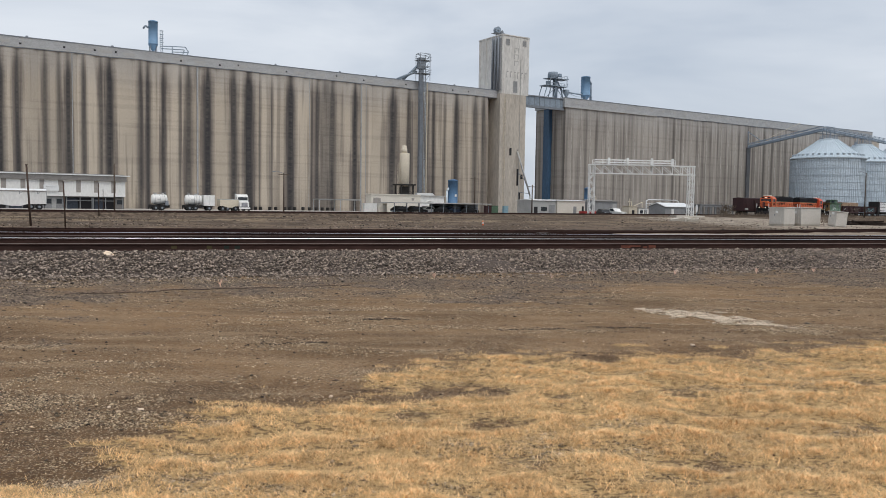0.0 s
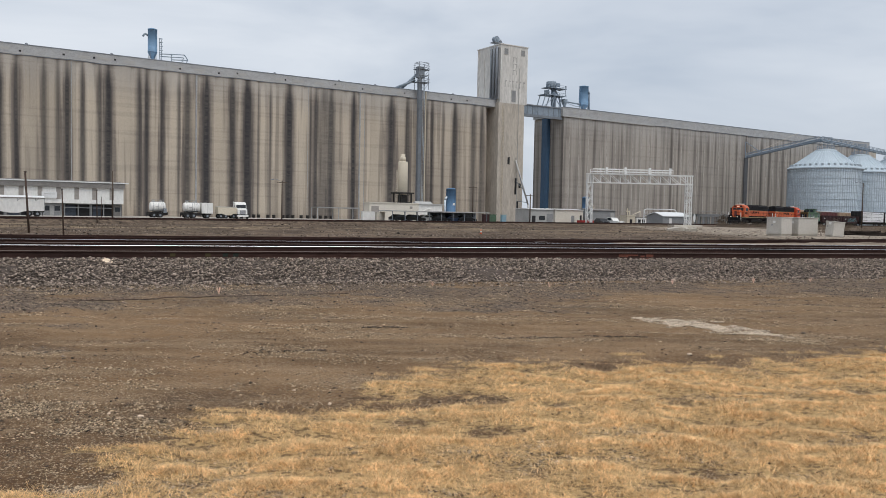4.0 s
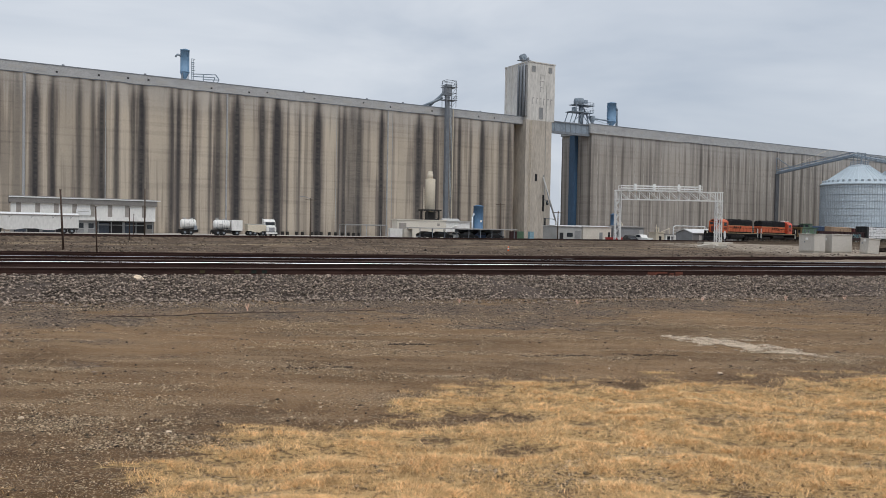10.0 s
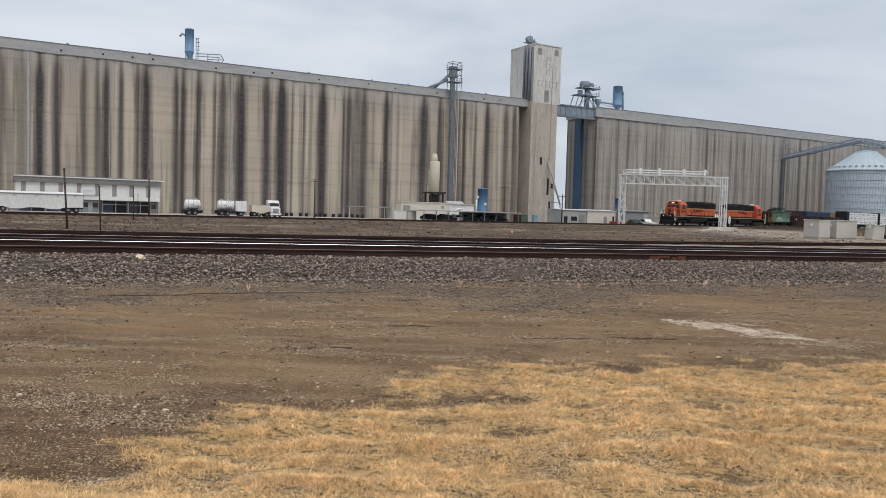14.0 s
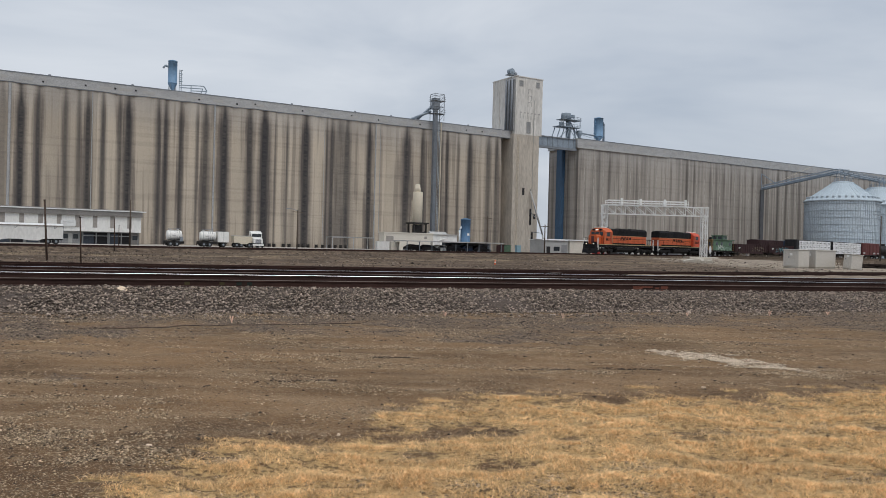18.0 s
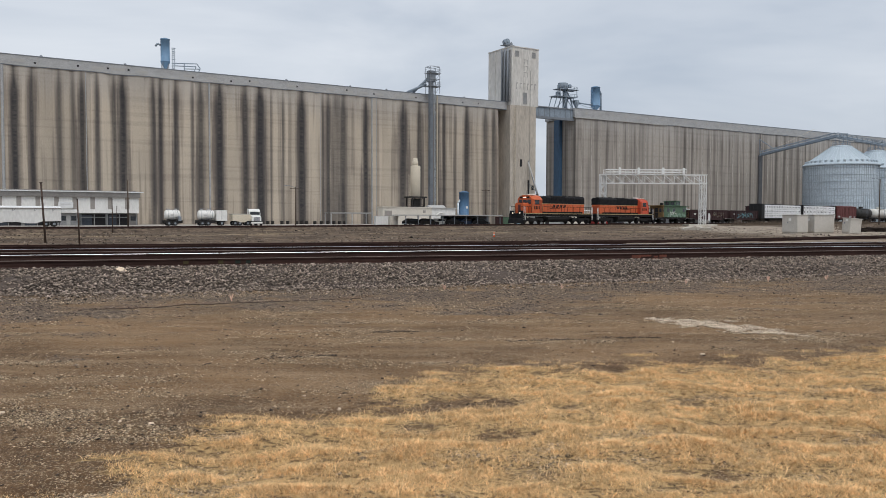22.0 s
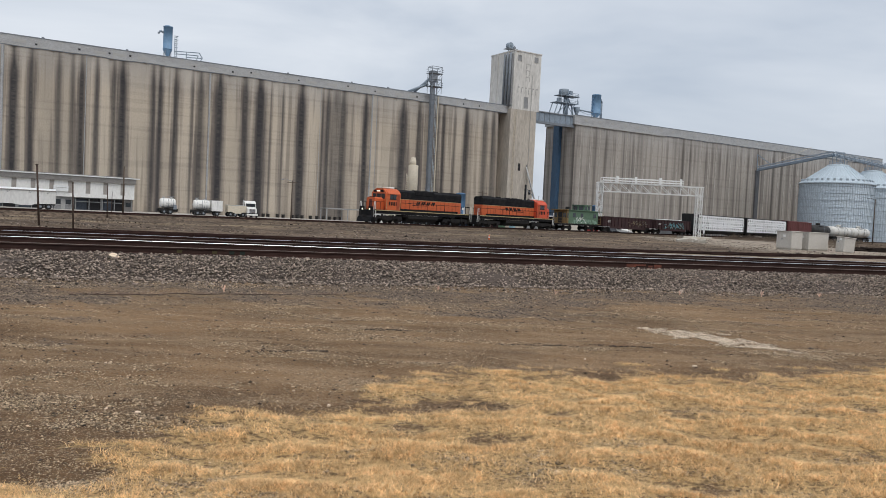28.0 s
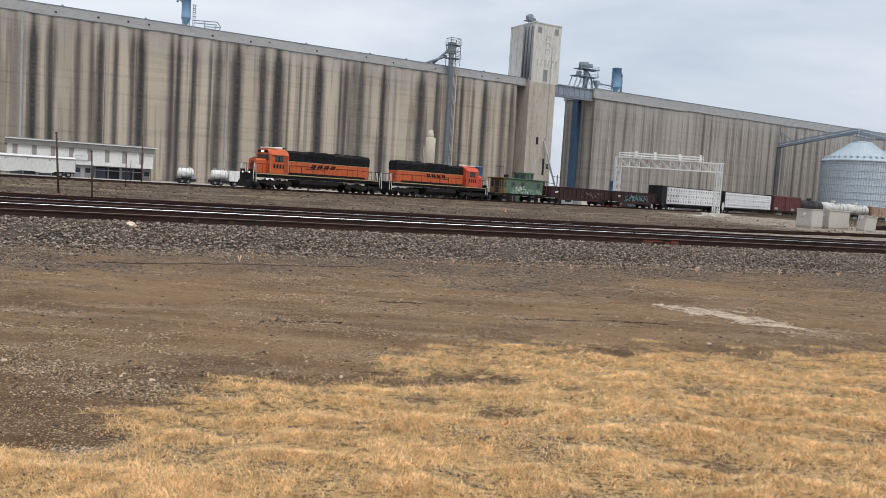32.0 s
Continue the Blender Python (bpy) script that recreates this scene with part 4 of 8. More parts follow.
# ledges of the wheel ruts, whose shade is laid down as dark clods
RUT_SHADE = ((-2.15, 8.6, -1.3, 8.95), (0.75, 10.1, 1.6, 10.2), (2.0, 10.45, 2.8, 10.4), (-1.1, 10.75, -0.55, 10.85))


def scatter_dirt():
    rng = np.random.default_rng(21)
    places, sizes = [], []
    while len(places) < 70000:
        y = 3.6 + 15.5 * rng.random() ** 1.5
        x = rng.uniform(-0.64, 0.68) * y
        d = -line_side(x, y, 0, 20.5, 18.0)
        if d < 2.2:
            continue
        if rng.random() < thatch(x, y) * 0.93 or rng.random() > 0.036 + 0.08 * gravel(x, y) + 2.4 * max(0, noise.noise((x * 0.5, (y - 0.12 * x) * 2.0, 3.3)) + 0.45 * noise.noise((x * 3.0, y * 5.0, 1.3)) - 0.12):
            continue
        places.append((x, y, height(x, y) + 0.002))
        sizes.append((0.0035 + 0.009 * rng.random() ** 1.6) * (1 + 1.0 * (rng.random() < 0.03)) * (0.85 + 0.024 * y))
    rocks("pebbles", places, sizes, M_PEBBLE, "small brown and grey pebbles strewn over the dirt", "pebbles", 0.6, 9)
    places, sizes = [], []
    while len(places) < 2400:
        y = 3.8 + 14.0 * rng.random() ** 1.4
        x = rng.uniform(-0.64, 0.68) * y
        if -line_side(x, y, 0, 20.5, 18.0) < 2.4 or rng.random() < thatch(x, y) * 0.8 or rng.random() > 0.25 + 1.4 * max(0.0, noise.noise((x * 0.7, y * 2.4, 6.3))):
            continue
        places.append((x, y, height(x, y) + 0.003))
        sizes.append((0.005 + 0.015 * rng.random() ** 3) * (0.7 + 0.05 * y))
    # extra dark clods in place of the shadow along each rut
    for ax, ay, bx, by in RUT_SHADE:
        for _ in range(60):
            k = rng.random()
            x, y = ax + (bx - ax) * k + rng.normal(0, .05), ay + (by - ay) * k + rng.normal(0, .035)
            places.append((x, y, height(x, y) + 0.004))
            sizes.append(rng.uniform(0.008, 0.026))
    rocks("dirt_clods", places, sizes, M_CLOD, "dark clods of dirt over the ground, rowed for rut shade", "dirt clods", 0.55, 14)
    places, sizes = [], []
    while len(places) < 17000:
        y = 8.0 + 13.0 * rng.random()
        x = rng.uniform(-0.64, 0.68) * y
        d = -line_side(x, y, 0, 20.5, 18.0)
        if d < 2.1 or rng.random() > gravel(x, y) ** 1.5:
            continue
        places.append((x, y, height(x, y) + 0.003))
        sizes.append((0.007 + 0.017 * rng.random() ** 2) * (2.0 if rng.random() < 0.03 else 1.0))
    rocks("spilt_gravel", places, sizes, M_GRAVEL, "dark grey gravel spilt from the ballast bank over the dirt", "gravel", 0.6, 16)
    places, sizes = [], []
    while len(places) < 3300:
        x, y = rng.uniform(2.7, 5.5), rng.uniform(10.2, 12.8)
        if rng.random() < pale(x, y):
            places.append((x, y, height(x, y) + 0.006))
            sizes.append(rng.uniform(0.008, 0.020))
    rocks("limestone_chips", places, sizes, M_PALESTONE, "streak of pale limestone chips on the dirt", "limestone chips", 0.6, 10)


scatter_dirt()


def scatter_yard():
    """Stones and lumps between the main line and the yard track."""
    rng = np.random.default_rng(31)
    places, sizes = [], []
    while len(places) < 12000:
        y = 34 + 90 * rng.random() ** 1.3
        x = rng.uniform(-0.66, 0.66) * y
        if line_side(x, y, 0, 20.5, 18.0) < 15.0 or line_side(x, y, TRAIN_X, TRAIN_Y, TRAIN_TURN) > -3.0:
            continue
        if rng.random() > 0.2 + 1.6 * max(0.0, noise.noise((x * 0.15, y * 0.4, 7.7))):
            continue
        places.append((x, y, height(x, y) + 0.01))
        sizes.append(rng.uniform(0.03, 0.085) * (2.2 if rng.random() < 0.06 else 1.0))
    rocks("yard_stones", places, sizes, M_GRAVEL, "loose stones and lumps strewn over the yard", "stones", 0.7, 15)


scatter_yard()


# ---- the grain elevator ----
PITCH, TOP, EAVE = 3.85, 36.3, 34.0
# dark runs down the face: place along the wall, half width, strength
RUNS = ((-111.6, .86, 1), (-108.2, .55, .85), (-102.9, .57, .6), (-100.1, .46, .5), (-98.3, .64, .9), (-95.2, .53, .75), (-91.6, .48, .7), (-89.8, .98, 1),
        (-83.1, .63, .75), (-81.5, .58, .85), (-78.0, .59, .8), (-74.2, .33, .6), (-72.2, .81, .7), (-67.7, 1.1, 1), (-61.3, .93, .85), (-57.5, 1.31, 1), (-54.7, .22, .7),
        (-51.6, .38, .6), (-46.6, 1.15, 1), (-40.8, .32, .7), (-39.2, .64, .85), (-36.7, 3.0, .45), (-35.0, 1.14, .75), (-28.4, .84, .95), (-17.0, 1.33, .85),
        (-11.6, .73, .7), (-5.8, .94, .45), (-3.6, .47, .9), (0.1, .39, .5), (4.1, .98, .8), (10.7, 1.0, .6), (13.6, .82, .6))


def silo_mesh(name, wide, sag, tall, material, s0=0.0, runs=()):
    """One slip-formed silo's outer face, from s0 along the wall: an upright shallow arc, with u across and v up it."""
    seg = 24
    me = bpy.data.meshes.new(name)
    verts, faces, uvs, run, dark = [], [], [], [], []
    for z in (0.0, tall):
        for k in range(seg + 1):
            u = k / seg
            verts.append((u * wide, -sag * math.sin(math.pi * u) ** 0.75 if 0 < k < seg else 0.0, z))
            near = [(0.0, 0.0)]
            for at, half, much in runs:
                d = abs(s0 + u * wide - at)
                if d < half * 2 + 1.5:
                    near.append((0.5 + 0.5 * (half - d) / (0.62 * half + 0.16), much))
            best = max(near, key=lambda q: min(1.0, q[0]) * q[1])
            run.append(max(-0.6, min(1.1, best[0])) if best[1] else -0.6)
            dark.append(best[1])
    w = seg + 1
    for k in range(seg):
        faces.append((k, k + 1, w + k + 1, w + k))
        uvs += [(k / seg, 0), ((k + 1) / seg, 0), ((k + 1) / seg, 1), (k / seg, 1)]
    me.from_pydata(verts, [], faces)
    lay = me.uv_layers.new(name="UVMap")
    for i, c in enumerate(uvs):
        lay.data[i].uv = c
    for word, values in (("run", run), ("dark", dark)):
        me.attributes.new(word, "FLOAT", "POINT").data.foreach_set("value", values)
    me.polygons.foreach_set("use_smooth", [True] * len(me.polygons))
    me.materials.append(material)
    return me


def eave_line(el, x0, x1, y, z):
    """The uneven drip edge under a gallery: a pale lip over a dark joint."""
    for name, dz, tall, out, paint in (("drip_joint", -0.06, 0.16, 0.03, M_STEEL), ("drip_lip", 0.10, 0.14, 0.07, M_JOINT)):
        bm = bmesh.new()
        rings, x = [], x0
        while x < x1 + 0.01:
            h = z + dz + 0.16 * noise.noise((x * 0.16, z, 3.0)) + 0.06 * noise.noise((x * 0.8, z, 1.0))
            rings.append([bm.verts.new(c) for c in ((x, y - out, h), (x, y + 0.3, h), (x, y + 0.3, h + tall), (x, y - out, h + tall))])
            x += 1.6
        for a, c in zip(rings, rings[1:]):
            for k in range(4):
                bm.faces.new((a[k], a[(k + 1) % 4], c[(k + 1) % 4], c[k]))
        part(name, bm, paint, el)


def build_elevator():
    rng = random.Random(6)
    el = thing("grain_elevator", WALL, "long concrete grain elevator with dark rain streaks between its silos", "grain elevator")
    s = 18.0 - 2.8
    runs, at = list(RUNS), -115.0
    while at > -220.0:
        runs.append((at, rng.uniform(.3, 1.1), rng.choice((.4, .7, .9, 1.0))))
        at -= rng.uniform(2.0, 6.0)
    for k in range(60):
        s0 = s - PITCH * (k + 1)
        ob = new("silo", silo_mesh("silo", PITCH, 0.25, EAVE + 0.6, M_SILO, s0, runs))
        ob.parent = el
        ob.matrix_basis = pose(s0, 0, -0.6)
    left = s - PITCH * 60
    blocks("silo_block", [(left, s - 0.02, 0.02, 15.0, -0.6, EAVE - 0.02), (s, 18.2, 3.6, 15.0, -0.6, EAVE - 0.02)], M_SHAFT, el)
    # the gallery along the roof
    bm = bmesh.new()
    box(bm, left, 18.6, -0.31, 14.5, EAVE, TOP)
    part("roof_gallery", bm, M_GALLERY, el, "grey concrete gallery along the roof")
    blocks("roof_edge", [(left, 18.6, -0.37, -0.31, TOP - 0.14, TOP + 0.05)], M_STEEL, el)
    eave_line(el, left, 18.2, -0.31, EAVE)
    bm = bmesh.new()
    box(bm, -0.09, 0.09, -0.35, -0.31, EAVE + 0.28, TOP - 0.18)
    first = part("gallery_joint", bm, M_JOINT, el)
    first.matrix_basis = pose(15.4, 0, 0)
    for k in range(1, 15):
        repeat(first, pose(15.4 - 15.4 * k + (k % 3) * 0.4, 0, 0))
    bm = bmesh.new()
    box(bm, -1.3, 1.3, -0.335, -0.31, EAVE + 0.7, EAVE + 1.35)
    first = part("gallery_panel", bm, M_JOINT, el, "blocked-up window in the gallery")
    first.matrix_basis = pose(12, 0, 0)
    for k in range(1, 44):
        if rng.random() < 0.75:
            repeat(first, pose(12 - 5.1 * k + rng.uniform(-.6, .6), 0, rng.uniform(-.1, .1)))
    bm = bmesh.new()
    box(bm, -0.22, 0.22, -0.34, -0.29, EAVE + 0.85, EAVE + 1.25)
    first = part("gallery_opening", bm, M_DARK, el, "small dark opening")
    first.matrix_basis = pose(-13.0, 0, 0)
    for q in (-26, -34, -47.8, -60.2, -64.8, -74.0, -88.4, -92.8, -99.0, -107.5, 2.5, 8.0):
        repeat(first, pose(q, 0, rng.uniform(-.25, .25)))
    # small roof vents
    bm = bmesh.new()
    lathe(bm, [(0.16, 0), (0.16, 0.5), (0.32, 0.55), (0.28, 0.85), (0.05, 0.98)], 0, 0, 10)
    first = part("roof_vent", bm, M_STEEL, el)
    first.matrix_basis = pose(-49.5, 3, TOP)
    for q in (-88.6, -106, -31.5, -20.5, 5.2):
        repeat(first, pose(q, 3, TOP))
    # drain pipes and cables down the face
    for q, r in ((-113.8, .30), (-70.2, .20), (-41.6, .06), (-26.7, .2), (-25.3, .07), (-97.5, .10), (-120.6, .14)):
        bars("down_pipe", [((q, -0.5, -0.3), (q, -0.5, EAVE - 0.2))], r, M_GALLERY, el)

    # ---- right-hand block ----
    r0, r1, pitch = 45.6, 219.5, 4.04
    n = int((r1 - r0) / pitch)
    runs, at = [(136.5, 1.0, .8), (146.0, .8, .8)], r0 + 1.0
    while at < r1:
        runs.append((at + rng.uniform(-.5, .5), rng.uniform(.12, .5), rng.choice((.1, .15, .25, .4, .6))))
        at += pitch
    for k in range(n):
        ob = new("silo", silo_mesh("silo", pitch, 0.26, EAVE + 0.2, M_SILO_R, r0 + pitch * k, runs))
        ob.parent = el
        ob.matrix_basis = pose(r0 + pitch * k, 0, -0.6)
    end = r0 + pitch * n
    blocks("silo_block", [(r0 + 0.02, end, 0.02, 15.0, -0.6, EAVE - 0.42)], M_SHAFT, el)
    # the end of that block: two bays with the blue leg casing between them
    me_end = silo_mesh("silo", 7.4, 0.5, EAVE - 0.5, M_SILO_R, 0.0, ((0.3, .5, .6), (7.1, .6, .6), (3.0, .3, .4)))
    for k in range(2):
        ob = new("silo", me_end)
        ob.parent = el
        ob.matrix_basis = pose(r0, 15.0 - 7.4 * k - 0.1, -0.6, 0, 0, -90)
    blocks("leg_casing", [(r0 - 1.5, r0 - 0.2, 6.4, 9.2, -0.3, EAVE - 0.6)], M_DEEPBLUE, el, "blue steel elevator leg casing")
    bm = bmesh.new()
    box(bm, r0 - 0.9, end + 1, -0.36, 14.6, EAVE - 0.4, TOP + 0.2)
    part("roof_gallery", bm, M_GALLERY, el, "grey concrete gallery along the roof")
    blocks("roof_edge", [(r0 - 0.9, end + 1, -0.42, -0.36, TOP + 0.05, TOP + 0.26)], M_STEEL, el)
    eave_line(el, r0 + 41, end, -0.36, EAVE - 0.4)
    blocks("end_block", [(end + 1, end + 8, 0.5, 14, -0.6, TOP - 2.6)], M_SHAFT, el)
    bm = bmesh.new()
    box(bm, -0.13, 0.13, -0.33, 0.0, -0.6, EAVE - 0.42)
    first = part("pale_rib", bm, M_RIB, el, "pale rib between two silos")
    first.matrix_basis = pose(r0 + 2.3, 0, 0)
    for k in range(1, n):
        if k % 7 != 3:
            repeat(first, pose(r0 + 2.3 + pitch * k, 0, 0))
    bm = bmesh.new()
    box(bm, -0.5, 0.5, -0.39, -0.34, EAVE + 0.7, EAVE + 1.5)
    first = part("gallery_panel", bm, M_JOINT, el)
    first.matrix_basis = pose(r0 + 4, 0, 0)
    for k in range(1, 30):
        repeat(first, pose(r0 + 4 + 5.7 * k, 0, 0.15))
    blocks("sill_slab", [(r0 - 1.0, r0 + 40, -0.55, -0.37, EAVE - 0.6, EAVE - 0.35)], M_JOINT, el)

    # ---- headhouse tower ----
    t0, t1 = 18.7, 28.8
    blocks("tower", [(t0, t1, -2.0, 10.2, TOP - 1.0, 52.5)], M_TOWER, el, "pale concrete headhouse tower")
    blocks("tower_cornice", [(t0 - 0.15, t1 + 0.15, -2.15, 10.35, 52.5, 52.8)], M_TOWER, el)
    blocks("lower_shaft", [(t0 - 0.4, 27.9, -2.0, 8.0, -0.6, TOP - 1.0)], M_SHAFT, el, "stained concrete lift shaft")
    for x0, x1, z0, z1 in ((20.0, 21.3, 49.8, 51.4), (26.3, 27.5, 50.0, 51.5), (23.0, 24.4, 35.9, 39.2)):
        bm = bmesh.new()
        box(bm, x0, x1, -2.06, -1.9, z0, z1)
        w = part("tower_window", bm, M_GREYWALL, el, "grey louvred window")
        blocks("window_frame", [(x0 - .1, x1 + .1, -2.1, -2.0, z1, z1 + .12), (x0 - .1, x1 + .1, -2.1, -2.0, z0 - .12, z0), (x0 - .12, x0, -2.1, -2.0, z0, z1), (x1, x1 + .12, -2.1, -2.0, z0, z1)], M_JOINT, w)
    for y0, z0 in ((0.0, 40), (3.2, 40), (6.4, 40), (9.4, 40)):
        blocks("side_pilaster", [(t0 - 0.22, t0, y0 - 0.2, y0 + 0.2, TOP, 52.3)], M_TOWER, el)
    # a raised dark panel stands in for the shaded recesses of this side
    blocks("side_casing", [(t0 - 0.5, t0 - 0.01, -1.7, 2.7, TOP, 51.6)], M_GREYWALL, el, "dark grey panel for the recesses in the tower's side")
    for y in (-1.1, 0.4, 1.9):
        bars("side_duct", [((t0 - 0.8, y, TOP + 0.2), (t0 - 0.8, y, 52.0))], 0.3, M_STEEL, el, "", 8)
    # the faded sign on the tower: plain worn bars
    for k in range(6):
        x = 20.4 + 1.35 * k
        blocks("faded_sign_bar", [(x, x + .22, -2.03, -2.004, 40.1, 42.1), (x + .23, x + .75, -2.03, -2.004, 41.75, 42.1)], M_FADED, el)
    for z in (43.9, 45.8, 47.7):
        blocks("faded_sign_bar", [(23.2, 23.45, -2.03, -2.004, z, z + 1.5), (24.5, 24.75, -2.03, -2.004, z, z + 1.5), (23.46, 24.49, -2.03, -2.004, z + 1.25, z + 1.5)], M_FADED, el)
    bars("face_pipe", [((25.6, -2.15, 0.0), (25.6, -2.15, 46.0))], 0.07, M_PALEGREY, el)
    for x0, z0, z1 in ((22.0, 17.0, 19.2), (24.9, 8, 13), (25.6, 2, 6), (26.4, 10, 11.4)):
        blocks("shaft_opening", [(x0, x0 + 0.8, -2.05, -1.9, z0, z1)], M_DARK, el)
    # rungs of a ladder up the shaft
    bm = bmesh.new()
    for k in range(80):
        box(bm, 19.6, 20.2, -2.16, -2.12, 1.0 + k * 0.42, 1.05 + k * 0.42)
    for x in (19.58, 20.18):
        box(bm, x, x + 0.05, -2.18, -2.1, 0, 35)
    part("ladder", bm, M_CREAM, el)
    bm = bmesh.new()
    tube(bm, (20.4, 2.5, 55.0), (20.4, 3.9, 55.0), 0.95, None, 18)
    tube(bm, (20.4, 2.2, 55.0), (20.4, 4.2, 55.0), 0.3, None, 8)
    part("head_drum", bm, M_BLUEGREY, el, "steel head pulley on the roof")
    blocks("head_deck", [(19.0, 22.6, 2.0, 4.4, 53.9, 54.05)], M_STEEL, el)
    blocks("head_motor", [(21.6, 22.5, 2.8, 3.6, 54.06, 54.8)], M_STEEL, el)
    bars("drum_legs", [((19.4, 2.4, 52.7), (20.0, 3, 54.2)), ((21.4, 2.4, 52.7), (20.8, 3, 54.2)), ((18.9, 3.2, 52.7), (18.6, 2.4, 51.0)), ((21.4, 3.2, 54.2), (22.4, 3.2, 55.2))], 0.13, M_STEEL, el)
    # loading spout on the shaft
    bars("spout", [((24.8, -2.4, 18.3), (27.9, -5.0, 5.0)), ((27.9, -5.0, 5.0), (28.2, -5.2, 2.2))], 0.25, M_PALEGREY, el, "slanting grey loading spout", 10)
    bars("spout_stay", [((24.8, -2.4, 18.9), (26.6, -4.4, 8.6)), ((25.5, -2.0, 12), (26.6, -4.2, 9.4)), ((26.0, -2.0, 6), (27.9, -4.6, 5.6))], 0.09, M_STEEL, el)

    # ---- bridge gallery across the gap ----
    blocks("bridge", [(27.9, r0 - 0.6, 0.6, 5.0, 33.0, 36.0)], M_BLUEGREY, el, "blue-grey steel bridge between the two blocks")
    blocks("bridge_girder", [(27.9, r0 - 0.6, 0.3, 0.6, 32.4, 33.1), (27.9, r0 - 0.6, 0.35, 0.6, 35.9, 36.2)], M_STEEL, el)
    bm = bmesh.new()
    box(bm, -0.06, 0.06, 0.5, 0.6, 33.1, 35.9)
    first = part("bridge_rib", bm, M_STEEL, el)
    first.matrix_basis = pose(29, 0, 0)
    for k in range(1, 8):
        repeat(first, pose(29 + 2.1 * k, 0, 0))
    return el


elevator = build_elevator()


def lattice(bm, x0, x1, y, z0, z1, r, bays, along="x"):
    """A flat zigzag of bars between two chords."""
    for k in range(bays):
        a, b = x0 + (x1 - x0) * k / bays, x0 + (x1 - x0) * (k + 1) / bays
        lo, hi = (z0, z1) if k % 2 == 0 else (z1, z0)
        tube(bm, (a, y, lo), (b, y, hi), r, None, 5)


def build_leg():
    """The outside bucket elevator with its head platform."""
    t = thing("bucket_elevator", at_wall(0, 0, 0), "blue-grey steel bucket elevator with a caged head platform", "bucket elevator")
    blocks("casing", [(-9.6, -8.6, -2.6, -1.4, -0.3, 41.5)], M_STEEL, t, "", 0.05)
    blocks("head", [(-10.1, -8.0, -2.9, -1.1, 39.4, 42.6)], M_STEEL, t, "steel drive head", 0.2)
    bm = bmesh.new()
    for k in range(52):
        z = 1.0 + k * 0.7
        box(bm, -9.75, -8.35, -2.72, -2.64, z, z + 0.09)
    tagged(part("casing_flange", bm, M_STEEL, t), kind="stuff")
    bars("service_ladder", [((-8.1, -2.3, 0), (-8.1, -2.3, 40)), ((-7.7, -2.3, 0), (-7.7, -2.3, 40))], 0.05, M_GALV, t)
    bars("down_pipe", [((-6.6, -1.2, 0), (-6.6, -1.2, 36))], 0.2, M_CREAM, t)
    for z in (38.2, 41.8):
        blocks("platform", [(-10.4, -6.5, -3.2, -0.4, z, z + 0.12)], M_STEEL, t)
        bm = bmesh.new()
        for h in (0.55, 1.1):
            for a, b in (((-10.4, -3.2), (-6.5, -3.2)), ((-6.5, -3.2), (-6.5, -0.4)), ((-10.4, -3.2), (-10.4, -0.4))):
                tube(bm, (*a, z + h), (*b, z + h), 0.04, None, 5)
        part("guard_rail", bm, M_STEEL, t)
    bm = bmesh.new()
    for x in (-10.0, -6.9):
        for y in (-3.1, -0.6):
            tube(bm, (x, y, 36.3), (x, y, 43.7), 0.09, None, 5)
    for z in (43.7, 40.2):
        tube(bm, (-10.0, -3.1, z), (-6.9, -3.1, z), 0.08, None, 5)
        tube(bm, (-10.0, -0.6, z), (-6.9, -0.6, z), 0.08, None, 5)
        tube(bm, (-10.0, -3.1, z), (-10.0, -0.6, z), 0.08, None, 5)
        tube(bm, (-6.9, -3.1, z), (-6.9, -0.6, z), 0.08, None, 5)
    for k in range(4):
        tube(bm, (-8.2, -3.1, 36.3 + 1.8 * k), (-6.9, -3.1, 38.1 + 1.8 * k), 0.05, None, 5)
    part("head_frame", bm, M_STEEL, t)
    bars("discharge_spout", [((-9.8, -1.2, 40.4), (-12.6, 2.0, 36.8)), ((-12.6, 2.0, 36.8), (-13.4, 2.6, 35.6)), ((-9.8, -0.6, 39.0), (-14.6, 2.0, 36.6))], 0.36, M_BLUEGREY, t, "", 8)


build_leg()


def dust_collector(name, m, tall, r, label, paint=None):
    """A blue filter tower with a hopper, bent duct and ladder."""
    t = thing(name, m, label, "dust collector")
    bm = bmesh.new()
    lathe(bm, [(0.25, 0.0), (0.3, 0.7), (r, 2.0), (r, 2.2), (r + .06, 2.22), (r + .06, 2.32), (r, 2.34), (r, tall - 0.2), (r + .05, tall - 0.18), (r + .05, tall), (r * .4, tall + .25)], 0, 0, 20)
    part("filter_body", bm, paint or M_BLUE, t)
    for k in range(4):
        a = math.tau * (k + .5) / 4
        bars("stand_leg", [((math.cos(a) * r * .9, math.sin(a) * r * .9, 0), (math.cos(a) * r * .9, math.sin(a) * r * .9, 2.2))], 0.09, M_STEEL, t)
    return t


